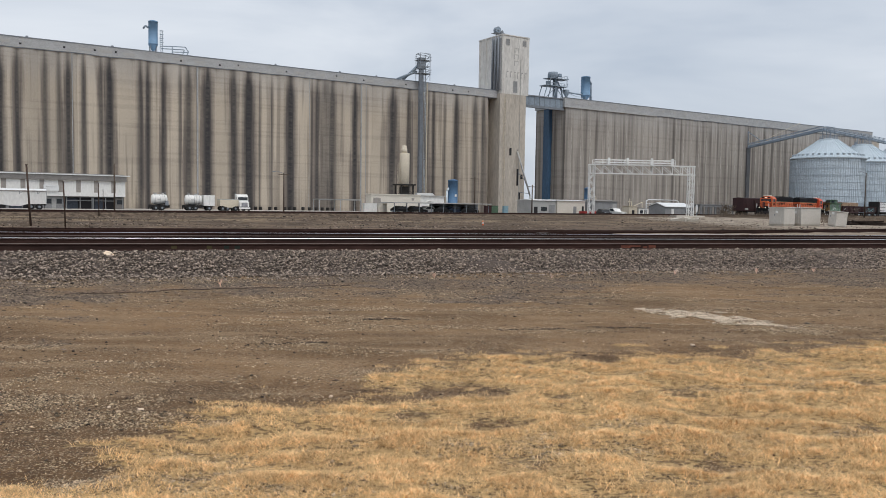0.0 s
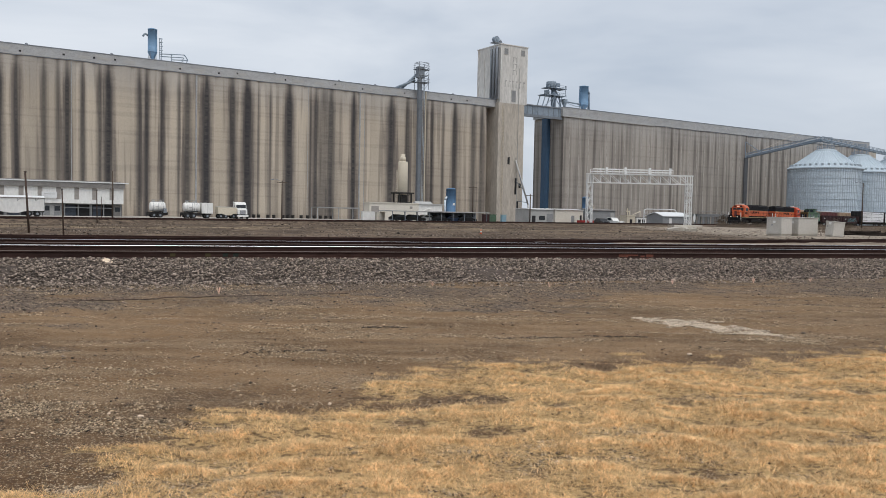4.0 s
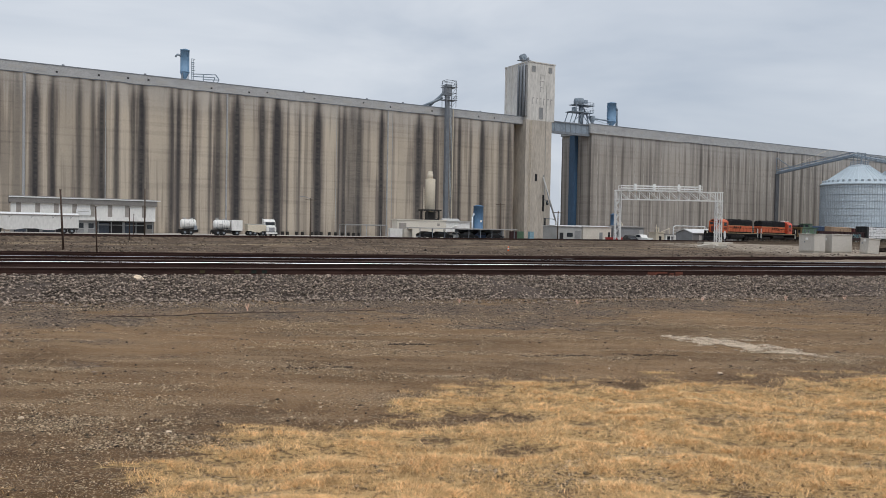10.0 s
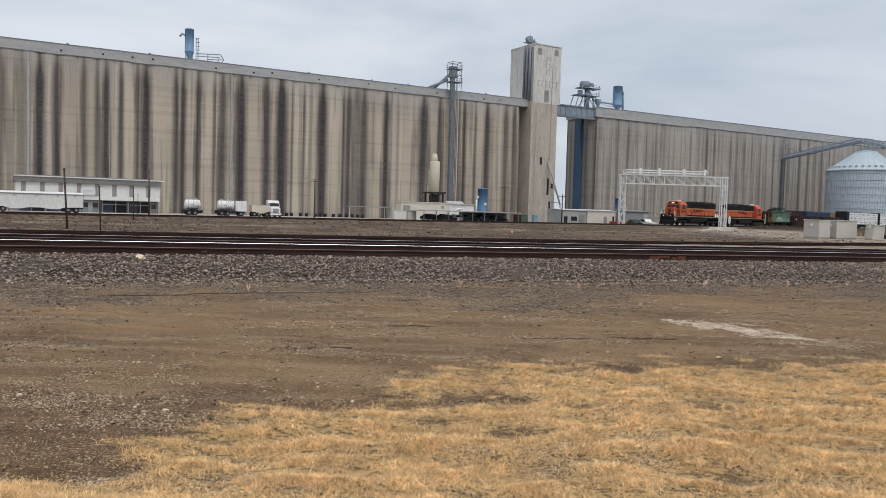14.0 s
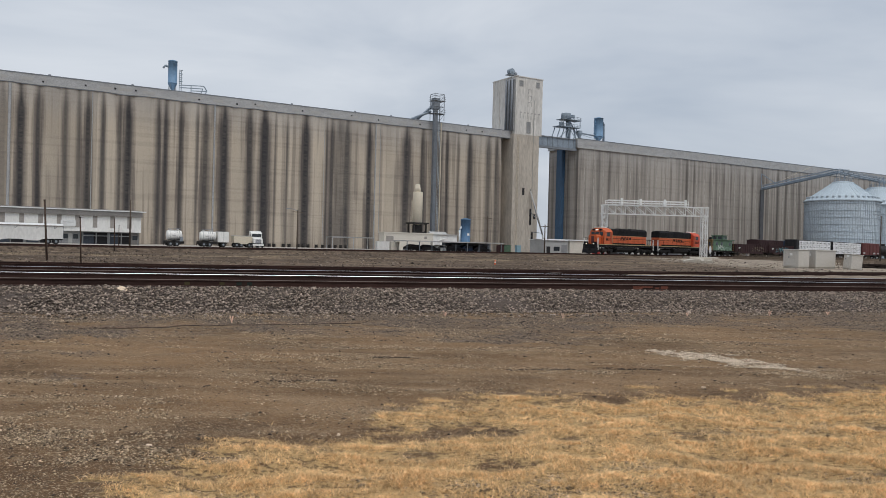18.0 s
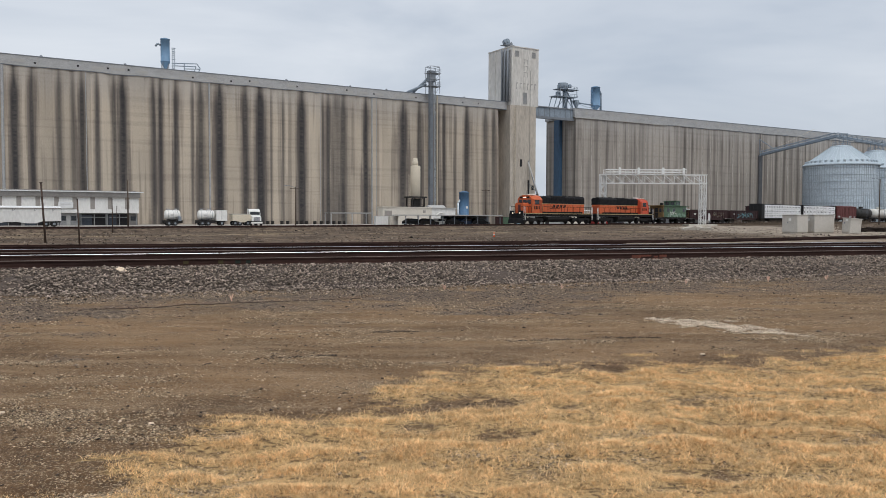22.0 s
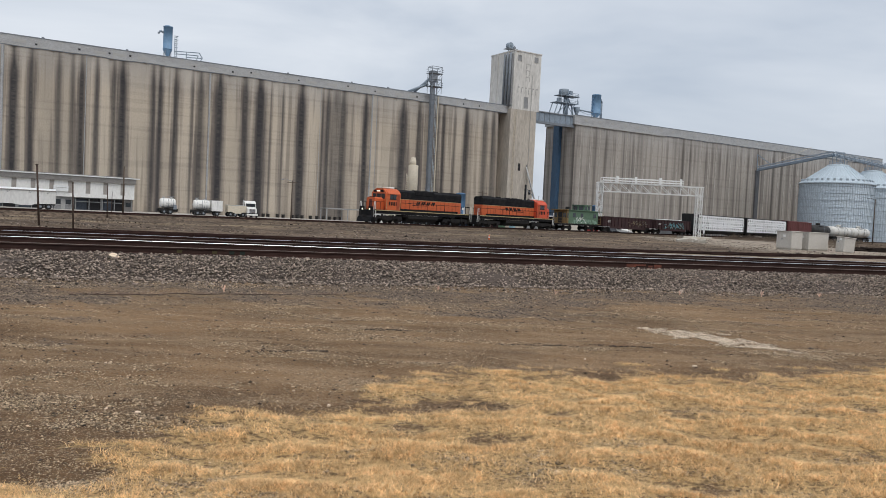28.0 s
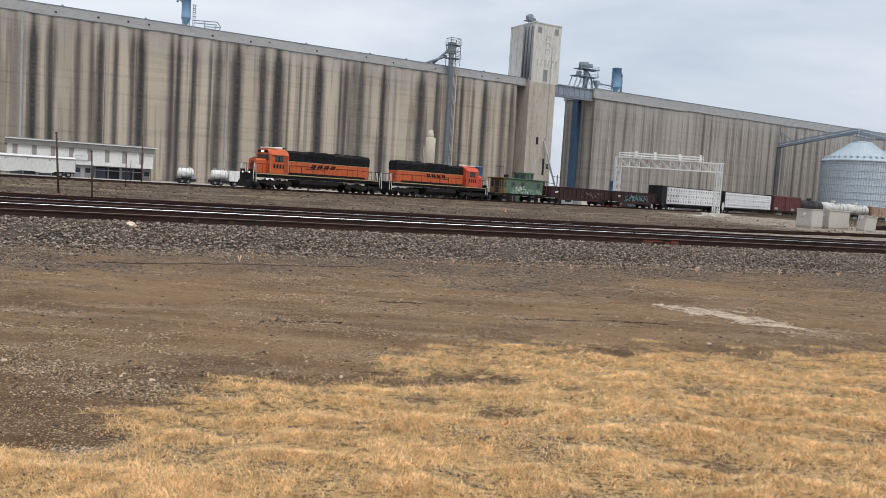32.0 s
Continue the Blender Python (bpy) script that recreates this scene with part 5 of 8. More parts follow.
# blue filter near the far end of the roof, with its walkway
f1 = dust_collector("roof_dust_collector", at_wall(-79.6, -3, TOP), 7.6, 1.05, "blue dust collector on the roof with a bent duct and walkway")
bars("bent_duct", [((-0.9, 0, 6.0), (-1.7, 0, 6.4)), ((-1.7, 0, 6.4), (-2.2, 0, 5.7))], 0.22, M_BLUEGREY, f1, "", 8)
bars("access_ladder", [((1.6, 0, 0), (1.6, 0, 5.6)), ((2.1, 0, 0), (2.1, 0, 5.6))] + [((1.6, 0, .4 + .5 * k), (2.1, 0, .4 + .5 * k)) for k in range(11)], 0.06, M_BLUEGREY, f1)
for k in range(5):
    bars("cage_hoop", [((1.4, -.4, 2 + .9 * k), (2.3, -.4, 2 + .9 * k))], 0.08, M_BLUEGREY, f1)
bars("walkway", [((1.9, 0, 2.1), (7.4, 0, 2.5)), ((1.9, 0, 1.5), (7.2, 0, 1.8)), ((7.4, 0, 2.5), (8.2, 0, 1.4)), ((7.2, 0, 1.8), (6.6, 0, 0)), ((4.4, 0, 2.3), (4.4, 0, 0)), ((4.4, 0, 1.0), (8.0, 0, 1.3)), ((8.2, 0, 1.4), (7.6, 0, 0.2))], 0.11, M_BLUEGREY, f1)

f2 = dust_collector("roof_dust_collector", at_wall(57.3, -4, TOP), 8.4, 1.5, "blue dust collector on the roof beside a machinery deck")
bars("riser_duct", [((2.4, 0, 0.2), (2.4, 0, 6.2)), ((2.4, 0, 6.2), (1.9, 0, 7.2)), ((1.9, 0, 7.2), (1.0, 0, 7.5))], 0.3, M_BLUEGREY, f2, "", 8)
for k in range(5):
    blocks("pulse_valve", [(-1.9, -1.2, -.3, .3, 3.0 + k * .95, 3.4 + k * .95)], M_BLUE, f2)


def build_deck():
    """The machinery deck on the roof above the gap."""
    t = thing("roof_machinery", at_wall(43.9, -4, TOP), "dark steel machinery deck with rails on raking legs", "machinery")
    for x in (-4.4, -0.6, 2.4):
        bars("raking_leg", [((x - 0.9, -1.4, 0), (x + 0.5, -1.4, 4.0)), ((x - 0.9, 1.4, 0), (x + 0.5, 1.4, 4.0))], 0.16, M_BLUEGREY, t)
    for z in (3.9, 6.3):
        blocks("deck", [(-4.6 if z < 5 else -3.2, 4.0 if z < 5 else 4.6, -1.8, 1.8, z, z + 0.2)], M_BLUEGREY, t)
        bm = bmesh.new()
        for h in (.5, 1.0):
            tube(bm, (-4.6 if z < 5 else -3.2, -1.8, z + h), (4.2, -1.8, z + h), 0.05, None, 5)
        for k in range(7):
            tube(bm, (-4.2 + 1.4 * k, -1.8, z), (-4.2 + 1.4 * k, -1.8, z + 1.0), 0.05, None, 5)
        part("guard_rail", bm, M_BLUEGREY, t)
    bm = bmesh.new()
    lathe(bm, [(1.5, 6.5), (1.6, 6.6), (1.6, 8.3), (1.45, 8.5), (0.3, 8.7)], -0.6, 0, 16)
    # the blue-grey holds the bluish haze over a darker steel drum
    part("drum", bm, M_BLUEGREY, t)
    blocks("motor", [(1.6, 2.8, -.5, .5, 7.2, 8.3)], M_BLUEGREY, t, "", 0.15)
    blocks("gearbox", [(-3.0, -1.9, -.7, .7, 4.15, 5.6)], M_BLUEGREY, t, "", 0.12)
    bm = bmesh.new()
    lathe(bm, [(.35, 0.1), (.35, 1.0), (1.0, 2.2), (1.0, 3.2), (.9, 3.3)], 4.6, -.6, 14)
    part("cyclone", bm, M_BLUEGREY, t)
    bars("brace", [((-4.4, -1.4, .2), (-.2, -1.4, 3.8)), ((2.8, -1.4, .2), (-.6, -1.4, 3.8)), ((-3.0, -1.7, 4.1), (-3.0, -1.7, 7.3)), ((3.9, -1.7, 4.1), (3.9, -1.7, 7.3))], .12, M_BLUEGREY, t)
    bm = bmesh.new()
    lathe(bm, [(0.8, 0.1), (0.8, 6.3)], 0.4, 0, 12)
    part("hopper_pipe", bm, M_BLUEGREY, t)
    bars("cross_duct", [((3.2, 0, 2.8), (12.6, 0, 2.4)), ((1.4, 0, 5.6), (3.4, 0, 2.6)), ((3.8, 0, 0), (2.6, 0, 4.2))], 0.24, M_BLUEGREY, t, "", 8)
    bars("stay_cable", [((4.0, -.5, 2.6), (9.5, -.5, 1.5)), ((9.5, -.5, 1.5), (13, -.5, 1.6)), ((5.2, -.5, 0), (5.2, -.5, 2.6))], 0.07, M_BLUEGREY, t)


build_deck()


# ---- galvanised bins ----
def steel_bin(m, tall, r, label):
    t = thing("grain_bin", m, label, "grain bin", "steel grain bins")
    prof, z = [(r, -0.3)], 0.9
    n = 22
    for k in range(n):
        z = tall * (k + 1) / n
        prof += [(r, z - 0.10), (r + 0.05, z - 0.06), (r + 0.05, z - 0.02), (r, z)]
    bm = bmesh.new()
    lathe(bm, prof, 0, 0, 72, False)
    part("bin_wall", bm, M_GALV, t, "corrugated galvanised bin wall")
    bm = bmesh.new()
    box(bm, r - 0.02, r + 0.10, -0.055, 0.055, 0, tall - 0.2)
    first = part("stiffener", bm, M_GALV_RIB, t)
    for k in range(1, 90):
        repeat(first, pose(0, 0, 0, 0, 0, 4 * k))
    bm = bmesh.new()
    lathe(bm, [(r, -0.06), (r + 0.16, -0.05), (r + 0.16, 0.05), (r, 0.06)], 0, 0, 90, False)
    first = part("wind_ring", bm, M_GALV_RIB, t)
    first.matrix_basis = pose(0, 0, 2.4)
    for k in range(1, 8):
        repeat(first, pose(0, 0, 2.4 + k * (tall - 3.6) / 7))
    bm = bmesh.new()
    lathe(bm, [(r + 0.35, tall - 0.1), (r + 0.35, tall + 0.05), (3.6, tall + 6.1), (3.4, tall + 6.6), (1.2, tall + 7.0)], 0, 0, 60, False)
    part("roof_cone", bm, M_GALV_ROOF, t, "conical galvanised roof")
    bm = bmesh.new()
    lathe(bm, [(r + 0.40, tall - 0.35), (r + 0.46, tall - 0.3), (r + 0.46, tall - 0.12), (r + 0.36, tall - 0.08)], 0, 0, 60, False)
    part("eave_ring", bm, M_GALV_RIB, t)
    bm = bmesh.new()
    tube(bm, (r + 0.2, 0, tall + 0.16), (3.7, 0, tall + 6.16), 0.06, None, 4)
    first = part("roof_rib", bm, M_GALV, t)
    for k in range(1, 40):
        repeat(first, pose(0, 0, 0, 0, 0, 9 * k))
    bm = bmesh.new()
    box(bm, r - 1.4, r - 0.5, -0.4, 0.4, tall + 0.4, tall + 1.45, 0.1)
    first = part("roof_vent", bm, M_GALV_RIB, t)
    for k in range(1, 36):
        repeat(first, pose(0, 0, 0, 0, 0, 10 * k))
    bm = bmesh.new()
    for k in range(10):
        a = math.tau * k / 10
        tube(bm, (math.cos(a) * 2.8, math.sin(a) * 2.8, tall + 6.4), (math.cos(a) * 2.8, math.sin(a) * 2.8, tall + 7.9), 0.07, None, 4)
        b = math.tau * (k + 1) / 10
        for h in (7.2, 7.9):
            tube(bm, (math.cos(a) * 2.8, math.sin(a) * 2.8, tall + h), (math.cos(b) * 2.8, math.sin(b) * 2.8, tall + h), 0.06, None, 4)
    part("peak_rail", bm, M_BLUEGREY, t)
    return t


BINS = ((132.8, 270.6), (154.7, 289.1), (177.0, 307.6))
bin_1 = steel_bin(pose(*BINS[0], YARD_Z), 20.0, 11.75, "large corrugated galvanised steel grain bin with a conical roof")
for bx, by in BINS[1:]:
    copy_thing(bin_1, pose(bx, by, YARD_Z, 0, 0, 3))


def build_conveyor():
    """Catwalk conveyor from the elevator over the bins."""
    t = thing("overhead_conveyor", pose(0, 0, 0), "blue-grey steel conveyor catwalk over the grain bins", "conveyor")
    a = Vector((112.5, 289.5, 24.6))
    tops = [Vector((x, y, 28.6 - 0.3 * i)) for i, (x, y) in enumerate(BINS)]
    legs = [a, tops[0] + Vector((-2, 0, 0.9)), tops[1] + Vector((0, 0, 0.4)), tops[2], tops[2] + Vector((18, 12, 0))]
    for i, (p, q) in enumerate(zip(legs, legs[1:])):
        bm = bmesh.new()
        d = (q - p).normalized()
        side = d.cross(Vector((0, 0, 1))).normalized()
        up = Vector((0, 0, 1.5))
        for o in (side * 0.7, side * -0.7):
            tube(bm, p + o, q + o, 0.16, None, 5)
            tube(bm, p + o + up, q + o + up, 0.10, None, 5)
            n = max(4, int((q - p).length / 1.8))
            for k in range(n):
                b0, b1 = p + (q - p) * (k / n) + o, p + (q - p) * ((k + 1) / n) + o
                tube(bm, b0 + (up if k % 2 else Vector()), b1 + (Vector() if k % 2 else up), 0.06, None, 4)
        part("truss", bm, M_BLUEGREY, t)
        bm = bmesh.new()
        tube(bm, p + Vector((0, 0, 0.5)), q + Vector((0, 0, 0.5)), 0.45, None, 6)
        part("conveyor_tube", bm, M_BLUEGREY, t)
    for q in tops:
        bm = bmesh.new()
        for o in ((-1.4, -1.4), (1.4, -1.4), (1.4, 1.4), (-1.4, 1.4)):
            tube(bm, q + Vector((*o, -3.2)), q + Vector((*o, 2.0)), 0.10, None, 5)
        tube(bm, q + Vector((-1.4, -1.4, 2)), q + Vector((1.4, -1.4, 2)), 0.09, None, 5)
        tube(bm, q + Vector((-1.4, -1.4, -3)), q + Vector((1.4, -1.4, 2)), 0.07, None, 5)
        tube(bm, q + Vector((-1.4, -1.4, 2)), q + Vector((1.4, -1.4, -3)), 0.07, None, 5)
        part("peak_frame", bm, M_BLUEGREY, t)
    blocks("support_leg", [(a.x - 0.45, a.x + 0.7, a.y - 0.6, a.y + 0.6, YARD_Z, 24.8)], M_LEG, t, "tall enclosed steel leg")
    bars("leg_stays", [((a.x - .4, a.y - 1, 24.6), (a.x - .6, a.y - 1, 30.5)), ((a.x - .6, a.y - 1, 30.5), (a.x + 5, a.y - 2, 26.4))], 0.14, M_BLUEGREY, t)
    bars("guy_cable", [((a.x + 6, a.y - 2, 28), (133, 292, 34.5))], 0.05, M_CREAM, t)


build_conveyor()


# ---- rolling stock: x runs along the car, z = 0 is the rail's top, -y faces the main line ----
def wheelset(truck, x, r=0.48):
    bm = bmesh.new()
    for y in (-0.75, 0.75):
        tube(bm, (x, y - 0.065, r), (x, y + 0.065, r), r, None, 20)
        s = 1 if y > 0 else -1
        tube(bm, (x, y - s * 0.10, r), (x, y - s * 0.05, r), r + 0.03, None, 20)
    tube(bm, (x, -0.95, r), (x, 0.95, r), 0.09, None, 8)
    part("wheelset", bm, M_GRIME, truck)


def freight_truck(car, x):
    bm = bmesh.new()
    for y in (-1.02, 0.92):
        prism_y(bm, [(x - 1.15, 0.36), (x - 0.95, 0.62), (x - 0.35, 0.78), (x + 0.35, 0.78), (x + 0.95, 0.62), (x + 1.15, 0.36), (x + 0.9, 0.3), (x + 0.4, 0.24), (x - 0.4, 0.24), (x - 0.9, 0.3)], y, y + 0.1)
    box(bm, x - 0.18, x + 0.18, -1.0, 1.0, 0.45, 0.75)
    t = part("truck", bm, M_GRIME, car, "grimy two-axle truck")
    for k in (-0.88, 0.88):
        wheelset(t, x + k, 0.44)
    return t


def couplers(car, half, z=0.85):
    for s in (-1, 1):
        blocks("coupler", [(min(s * half, s * (half - .9)), max(s * half, s * (half - .9)), -.12, .12, z - .14, z + .14)], M_GRIME, car)


def end_ladder(car, x, y, z0, z1, material):
    bm = bmesh.new()
    for dx in (-0.2, 0.2):
        tube(bm, (x + dx, y, z0), (x + dx, y, z1), 0.025, None, 4)
    z = z0 + 0.1
    while z < z1:
        tube(bm, (x - 0.2, y, z), (x + 0.2, y, z), 0.022, None, 4)
        z += 0.38
    part("ladder", bm, material, car)


def locomotive(label):
    t = thing("diesel_locomotive", pose(0, 0, 0), label, "locomotive", "locomotives of the train")
    # underframe, deck and the striped edge
    blocks("underframe", [(-9.1, 9.3, -1.45, 1.45, 1.22, 1.62)], M_BLACK, t, "", 0.03)
    blocks("deck", [(-9.1, 9.3, -1.54, 1.54, 1.66, 1.75)], M_BLACK, t)
    blocks("edge_stripe", [(-8.8, 8.8, -1.556, -1.545, 1.61, 1.72), (-8.8, 8.8, 1.545, 1.556, 1.61, 1.72)], M_YELLOW, t, "pale yellow stripe along the deck edge")
    blocks("battery_box", [(-4.5, 6.9, -1.1, -0.9, 1.752, 2.00), (-4.5, 6.9, 0.9, 1.1, 1.752, 2.00)], M_BLACK, t)
    # long hood
    hood = blocks("long_hood", [(-4.58, 7.7, -0.885, 0.885, 1.755, 3.34)], M_ORANGE, t, "orange lower half of the long hood", 0.04)
    bm = bmesh.new()
    prism_x(bm, [(-0.9, 3.342), (0.9, 3.342), (0.9, 4.32), (0.62, 4.56), (-0.62, 4.56), (-0.9, 4.32)], -4.57, 7.72)
    part("hood_top", bm, M_BLACK, t, "black upper half of the long hood")
    blocks("hood_line", [(-4.5, 7.65, -0.897, -0.888, 3.27, 3.33), (-4.5, 7.65, 0.888, 0.897, 3.27, 3.33)], M_YELLOW, t)
    bm = bmesh.new()
    prism_x(bm, [(-.95, 3.85), (-.95, 4.3), (-0.66, 4.59), (0.66, 4.59), (.95, 4.3), (.95, 3.85)], 4.5, 7.6)
    part("radiator_flare", bm, M_BLACK, t)
    blocks("dynamic_brake_blister", [(-1.5, 2.2, -.94, .94, 3.9, 4.6)], M_BLACK, t, "", 0.08)
    for x in (4.9, 5.9, 6.8, -0.6, 1.2):
        bm = bmesh.new()
        lathe(bm, [(0.5, 4.52), (0.5, 4.66), (0.44, 4.68), (0.12, 4.64)], x, 0, 14)
        part("roof_fan", bm, M_BLACK, t)
    blocks("exhaust_stack", [(2.9, 3.6, -.2, .2, 4.5, 4.74)], M_GRIME, t)
    for y in (-0.896, 0.884):
        bm = bmesh.new()
        for k in range(15):
            x = -3.9 + k * 0.75
            box(bm, x - 0.012, x + 0.012, y, y + 0.012, 2.05, 3.26)
        box(bm, -3.9, 6.62, y, y + 0.012, 2.84, 2.86)
        part("door_seam", bm, M_RUST, hood)
    for x0, x1 in ((-4.2, -2.9), (4.6, 7.3)):
        bm = bmesh.new()
        for k in range(8):
            z = 3.48 + k * 0.09
            box(bm, x0, x1, -0.925, -0.895, z, z + 0.045)
        part("intake_grille", bm, M_GRIME, t)
    bm = bmesh.new()
    prism_x(bm, [(-1.62, 3.92), (-1.15, 4.42), (1.15, 4.42), (1.62, 3.92), (1.62, 3.84), (-1.62, 3.84)], -6.9, -4.75)
    part("cab_visor", bm, M_ORANGE, t, "sun visor along the cab roof")
    # cab
    bm = bmesh.new()
    prism_x(bm, [(-1.52, 1.755), (1.52, 1.755), (1.52, 3.95), (1.15, 4.36), (0.5, 4.62), (-0.5, 4.62), (-1.15, 4.36), (-1.52, 3.95)], -7.15, -4.6)
    cab = part("cab", bm, M_ORANGE, t, "orange driver's cab")
    for y in (-1.535, 1.525):
        blocks("side_window", [(-6.45, -5.95, y, y + 0.01, 3.2, 3.8), (-5.85, -5.35, y, y + 0.01, 3.2, 3.8)], M_GLASS, cab, "dark cab side windows")
        blocks("window_rim", [(-6.5, -5.3, y - .01, y + 0.02, 3.8, 3.86), (-6.5, -5.3, y - .03, y + .03, 3.13, 3.2), (-5.93, -5.87, y - .008, y + 0.018, 3.2, 3.8)], M_BLACK, cab)
    blocks("windscreen", [(-7.17, -7.15, -1.25, -0.5, 3.2, 3.9), (-7.17, -7.15, 0.5, 1.25, 3.2, 3.9), (-7.17, -7.15, -0.42, 0.42, 3.3, 3.9)], M_GLASS, cab)
    # the sun's bright patch on the roof, put in as a pale block
    blocks("roof_sun_patch", [(-7.2, -5.7, -0.72, 0.72, 4.6, 4.78)], M_PALECREAM, cab, "pale block for the sun on the cab roof", 0.05)
    blocks("air_conditioner", [(-5.6, -4.8, -0.45, 0.45, 4.6, 4.86)], M_WHITE, cab, "", 0.06)
    bm = bmesh.new()
    for y in (-0.16, 0.16):
        tube(bm, (-7.32, y, 4.25), (-7.14, y, 4.25), 0.10, None, 12)
    part("headlight", bm, M_LAMP, cab, "pair of lit headlights")
    blocks("number_board", [(-7.3, -6.9, -0.95, -0.45, 4.12, 4.4), (-7.3, -6.9, 0.45, 0.95, 4.12, 4.4)], M_BLACK, cab)
    # short nose
    bm = bmesh.new()
    prism_x(bm, [(-0.88, 1.755), (0.88, 1.755), (0.88, 3.18), (0.66, 3.38), (-0.66, 3.38), (-0.88, 3.18)], -8.5, -7.16)
    nose = part("nose", bm, M_ORANGE, t, "orange short nose")
    blocks("nose_door", [(-8.52, -8.5, -0.3, 0.3, 1.9, 3.1)], M_RED, nose)
    # writing becomes bars; the railway's mark is plain slanted shapes
    for y in (-1.535, 1.528):
        for k in range(4):
            x = -6.65 + k * 0.40
            blocks("number_bar", [(x, x + 0.26, y, y + 0.008, 2.35, 2.85)], M_INK, cab)
    bm = bmesh.new()
    for y in (-0.905, 0.895):
        for k in range(4):
            x = -1.2 + k * 0.95
            prism_y(bm, [(x, 2.66), (x + 0.24, 2.66), (x + 0.50, 3.12), (x + 0.26, 3.12)], y, y + 0.01)
            prism_y(bm, [(x + 0.30, 2.66), (x + 0.62, 2.66), (x + 0.88, 3.12), (x + 0.56, 3.12)], y, y + 0.01)
        prism_y(bm, [(-2.0, 2.50), (0.9, 2.54), (1.0, 2.60), (-1.7, 2.60)], y, y + 0.01)
    part("emblem_shapes", bm, M_INK, hood, "dark slanted emblem shapes")
    blocks("sand_hatch", [(-8.35, -7.85, -0.5, 0.5, 3.382, 3.45)], M_BLACK, nose)
    bars("horn", [((-4.9, -.5, 4.75), (-4.4, -.5, 4.75)), ((-4.9, -.3, 4.78), (-4.5, -.3, 4.78)), ((-4.7, -.4, 4.5), (-4.7, -.4, 4.76))], 0.05, M_GRIME, t)
    bars("roof_antenna", [((-6.1, .5, 4.6), (-6.1, .5, 5.35))], 0.025, M_GRIME, t)
    bars("cab_grab_rail", [((-7.05, -1.58, 1.9), (-7.05, -1.58, 3.4)), ((-4.7, -1.58, 1.9), (-4.7, -1.58, 3.4))], 0.03, M_YELLOW, t)
    for y in (-1.536, 1.527):
        blocks("cab_door", [(-5.28, -4.72, y, y + 0.009, 1.85, 3.75)], M_ORANGEDARK, cab, "darker orange cab door")
    blocks("hood_end_plate", [(7.705, 7.73, -0.6, 0.6, 2.0, 3.1)], M_ORANGEDARK, hood)
    for x in (-2.2, 0.4, 3.0):
        blocks("sill_box", [(x, x + 1.1, -1.44, -1.2, 1.28, 1.6)], M_GRIME, t, "", 0.03)
    # handrails, steps, plough
    for y in (-1.5, 1.5):
        bm = bmesh.new()
        for a, b in ((-4.5, 8.8), (-8.8, -7.3)):
            tube(bm, (a, y, 2.78), (b, y, 2.78), 0.028, None, 5)
            n = max(2, int((b - a) / 1.55))
            for k in range(n + 1):
                x = a + (b - a) * k / n
                tube(bm, (x, y, 1.74), (x, y, 2.78), 0.026, None, 5)
        part("handrail", bm, M_BLACK, t)
    for x in (-8.97, 9.17):
        for y in (-1.3, 1.3):
            bm = bmesh.new()
            for k in range(4):
                box(bm, x - 0.22, x + 0.22, y - 0.2, y + 0.2, 0.45 + k * 0.34, 0.50 + k * 0.34)
            box(bm, x - 0.24, x - 0.2, y - 0.22, y + 0.22, 0.4, 1.7)
            part("steps", bm, M_GRIME, t)
            bars("grab_rail", [((x - .2, y * 1.14, .7), (x - .1, y * 1.14, 2.78)), ((x + .2, y * 1.14, .7), (x + .1, y * 1.14, 2.78))], 0.045, M_WHITE, t, "white-painted grab rail")
        s = 1 if x > 0 else -1
        bars("end_rail", [((x, -1.3, 2.75), (x, -.4, 2.75)), ((x, .4, 2.75), (x, 1.3, 2.75)), ((x, -.4, 1.7), (x, -.4, 2.75)), ((x, .4, 1.7), (x, .4, 2.75))], 0.03, M_BLACK, t)
        blocks("pilot", [(min(x, x + s * .22), max(x, x + s * .22), -1.45, 1.45, 0.35, 1.5)], M_BLACK, t)
    for y0, y1 in ((-1.42, -0.42), (0.42, 1.42)):
        blocks("front_shield", [(-9.22, -9.14, y0, y1, 1.5, 2.12)], M_BLACK, t, "black shield plate beside the front gangway", 0.03)
    bm = bmesh.new()
    prism_y(bm, [(-9.2, 0.14), (-9.65, 0.1), (-9.42, 0.75), (-9.2, 0.9)], -1.45, 1.45)
    part("snow_plough", bm, M_BLACK, t)
    bm = bmesh.new()
    for y in (-.75, .75):
        tube(bm, (-9.3, y, 1.75), (-9.18, y, 1.75), 0.11, None, 10)
    part("ditch_light", bm, M_LAMP, t, "lit ditch lights above the plough")
    couplers(t, 10.0)
    bm = bmesh.new()
    prism_x(bm, [(-1.35, 0.75), (-1.35, 1.2), (1.35, 1.2), (1.35, 0.75), (0.9, 0.3), (-0.9, 0.3)], -2.9, 2.7)
    part("fuel_tank", bm, M_GRIME, t, "grimy black fuel tank")
    bm = bmesh.new()
    tube(bm, (-3.7, -1.1, 1.0), (3.6, -1.1, 1.0), 0.16, None, 8)
    part("air_reservoir", bm, M_GRIME, t)
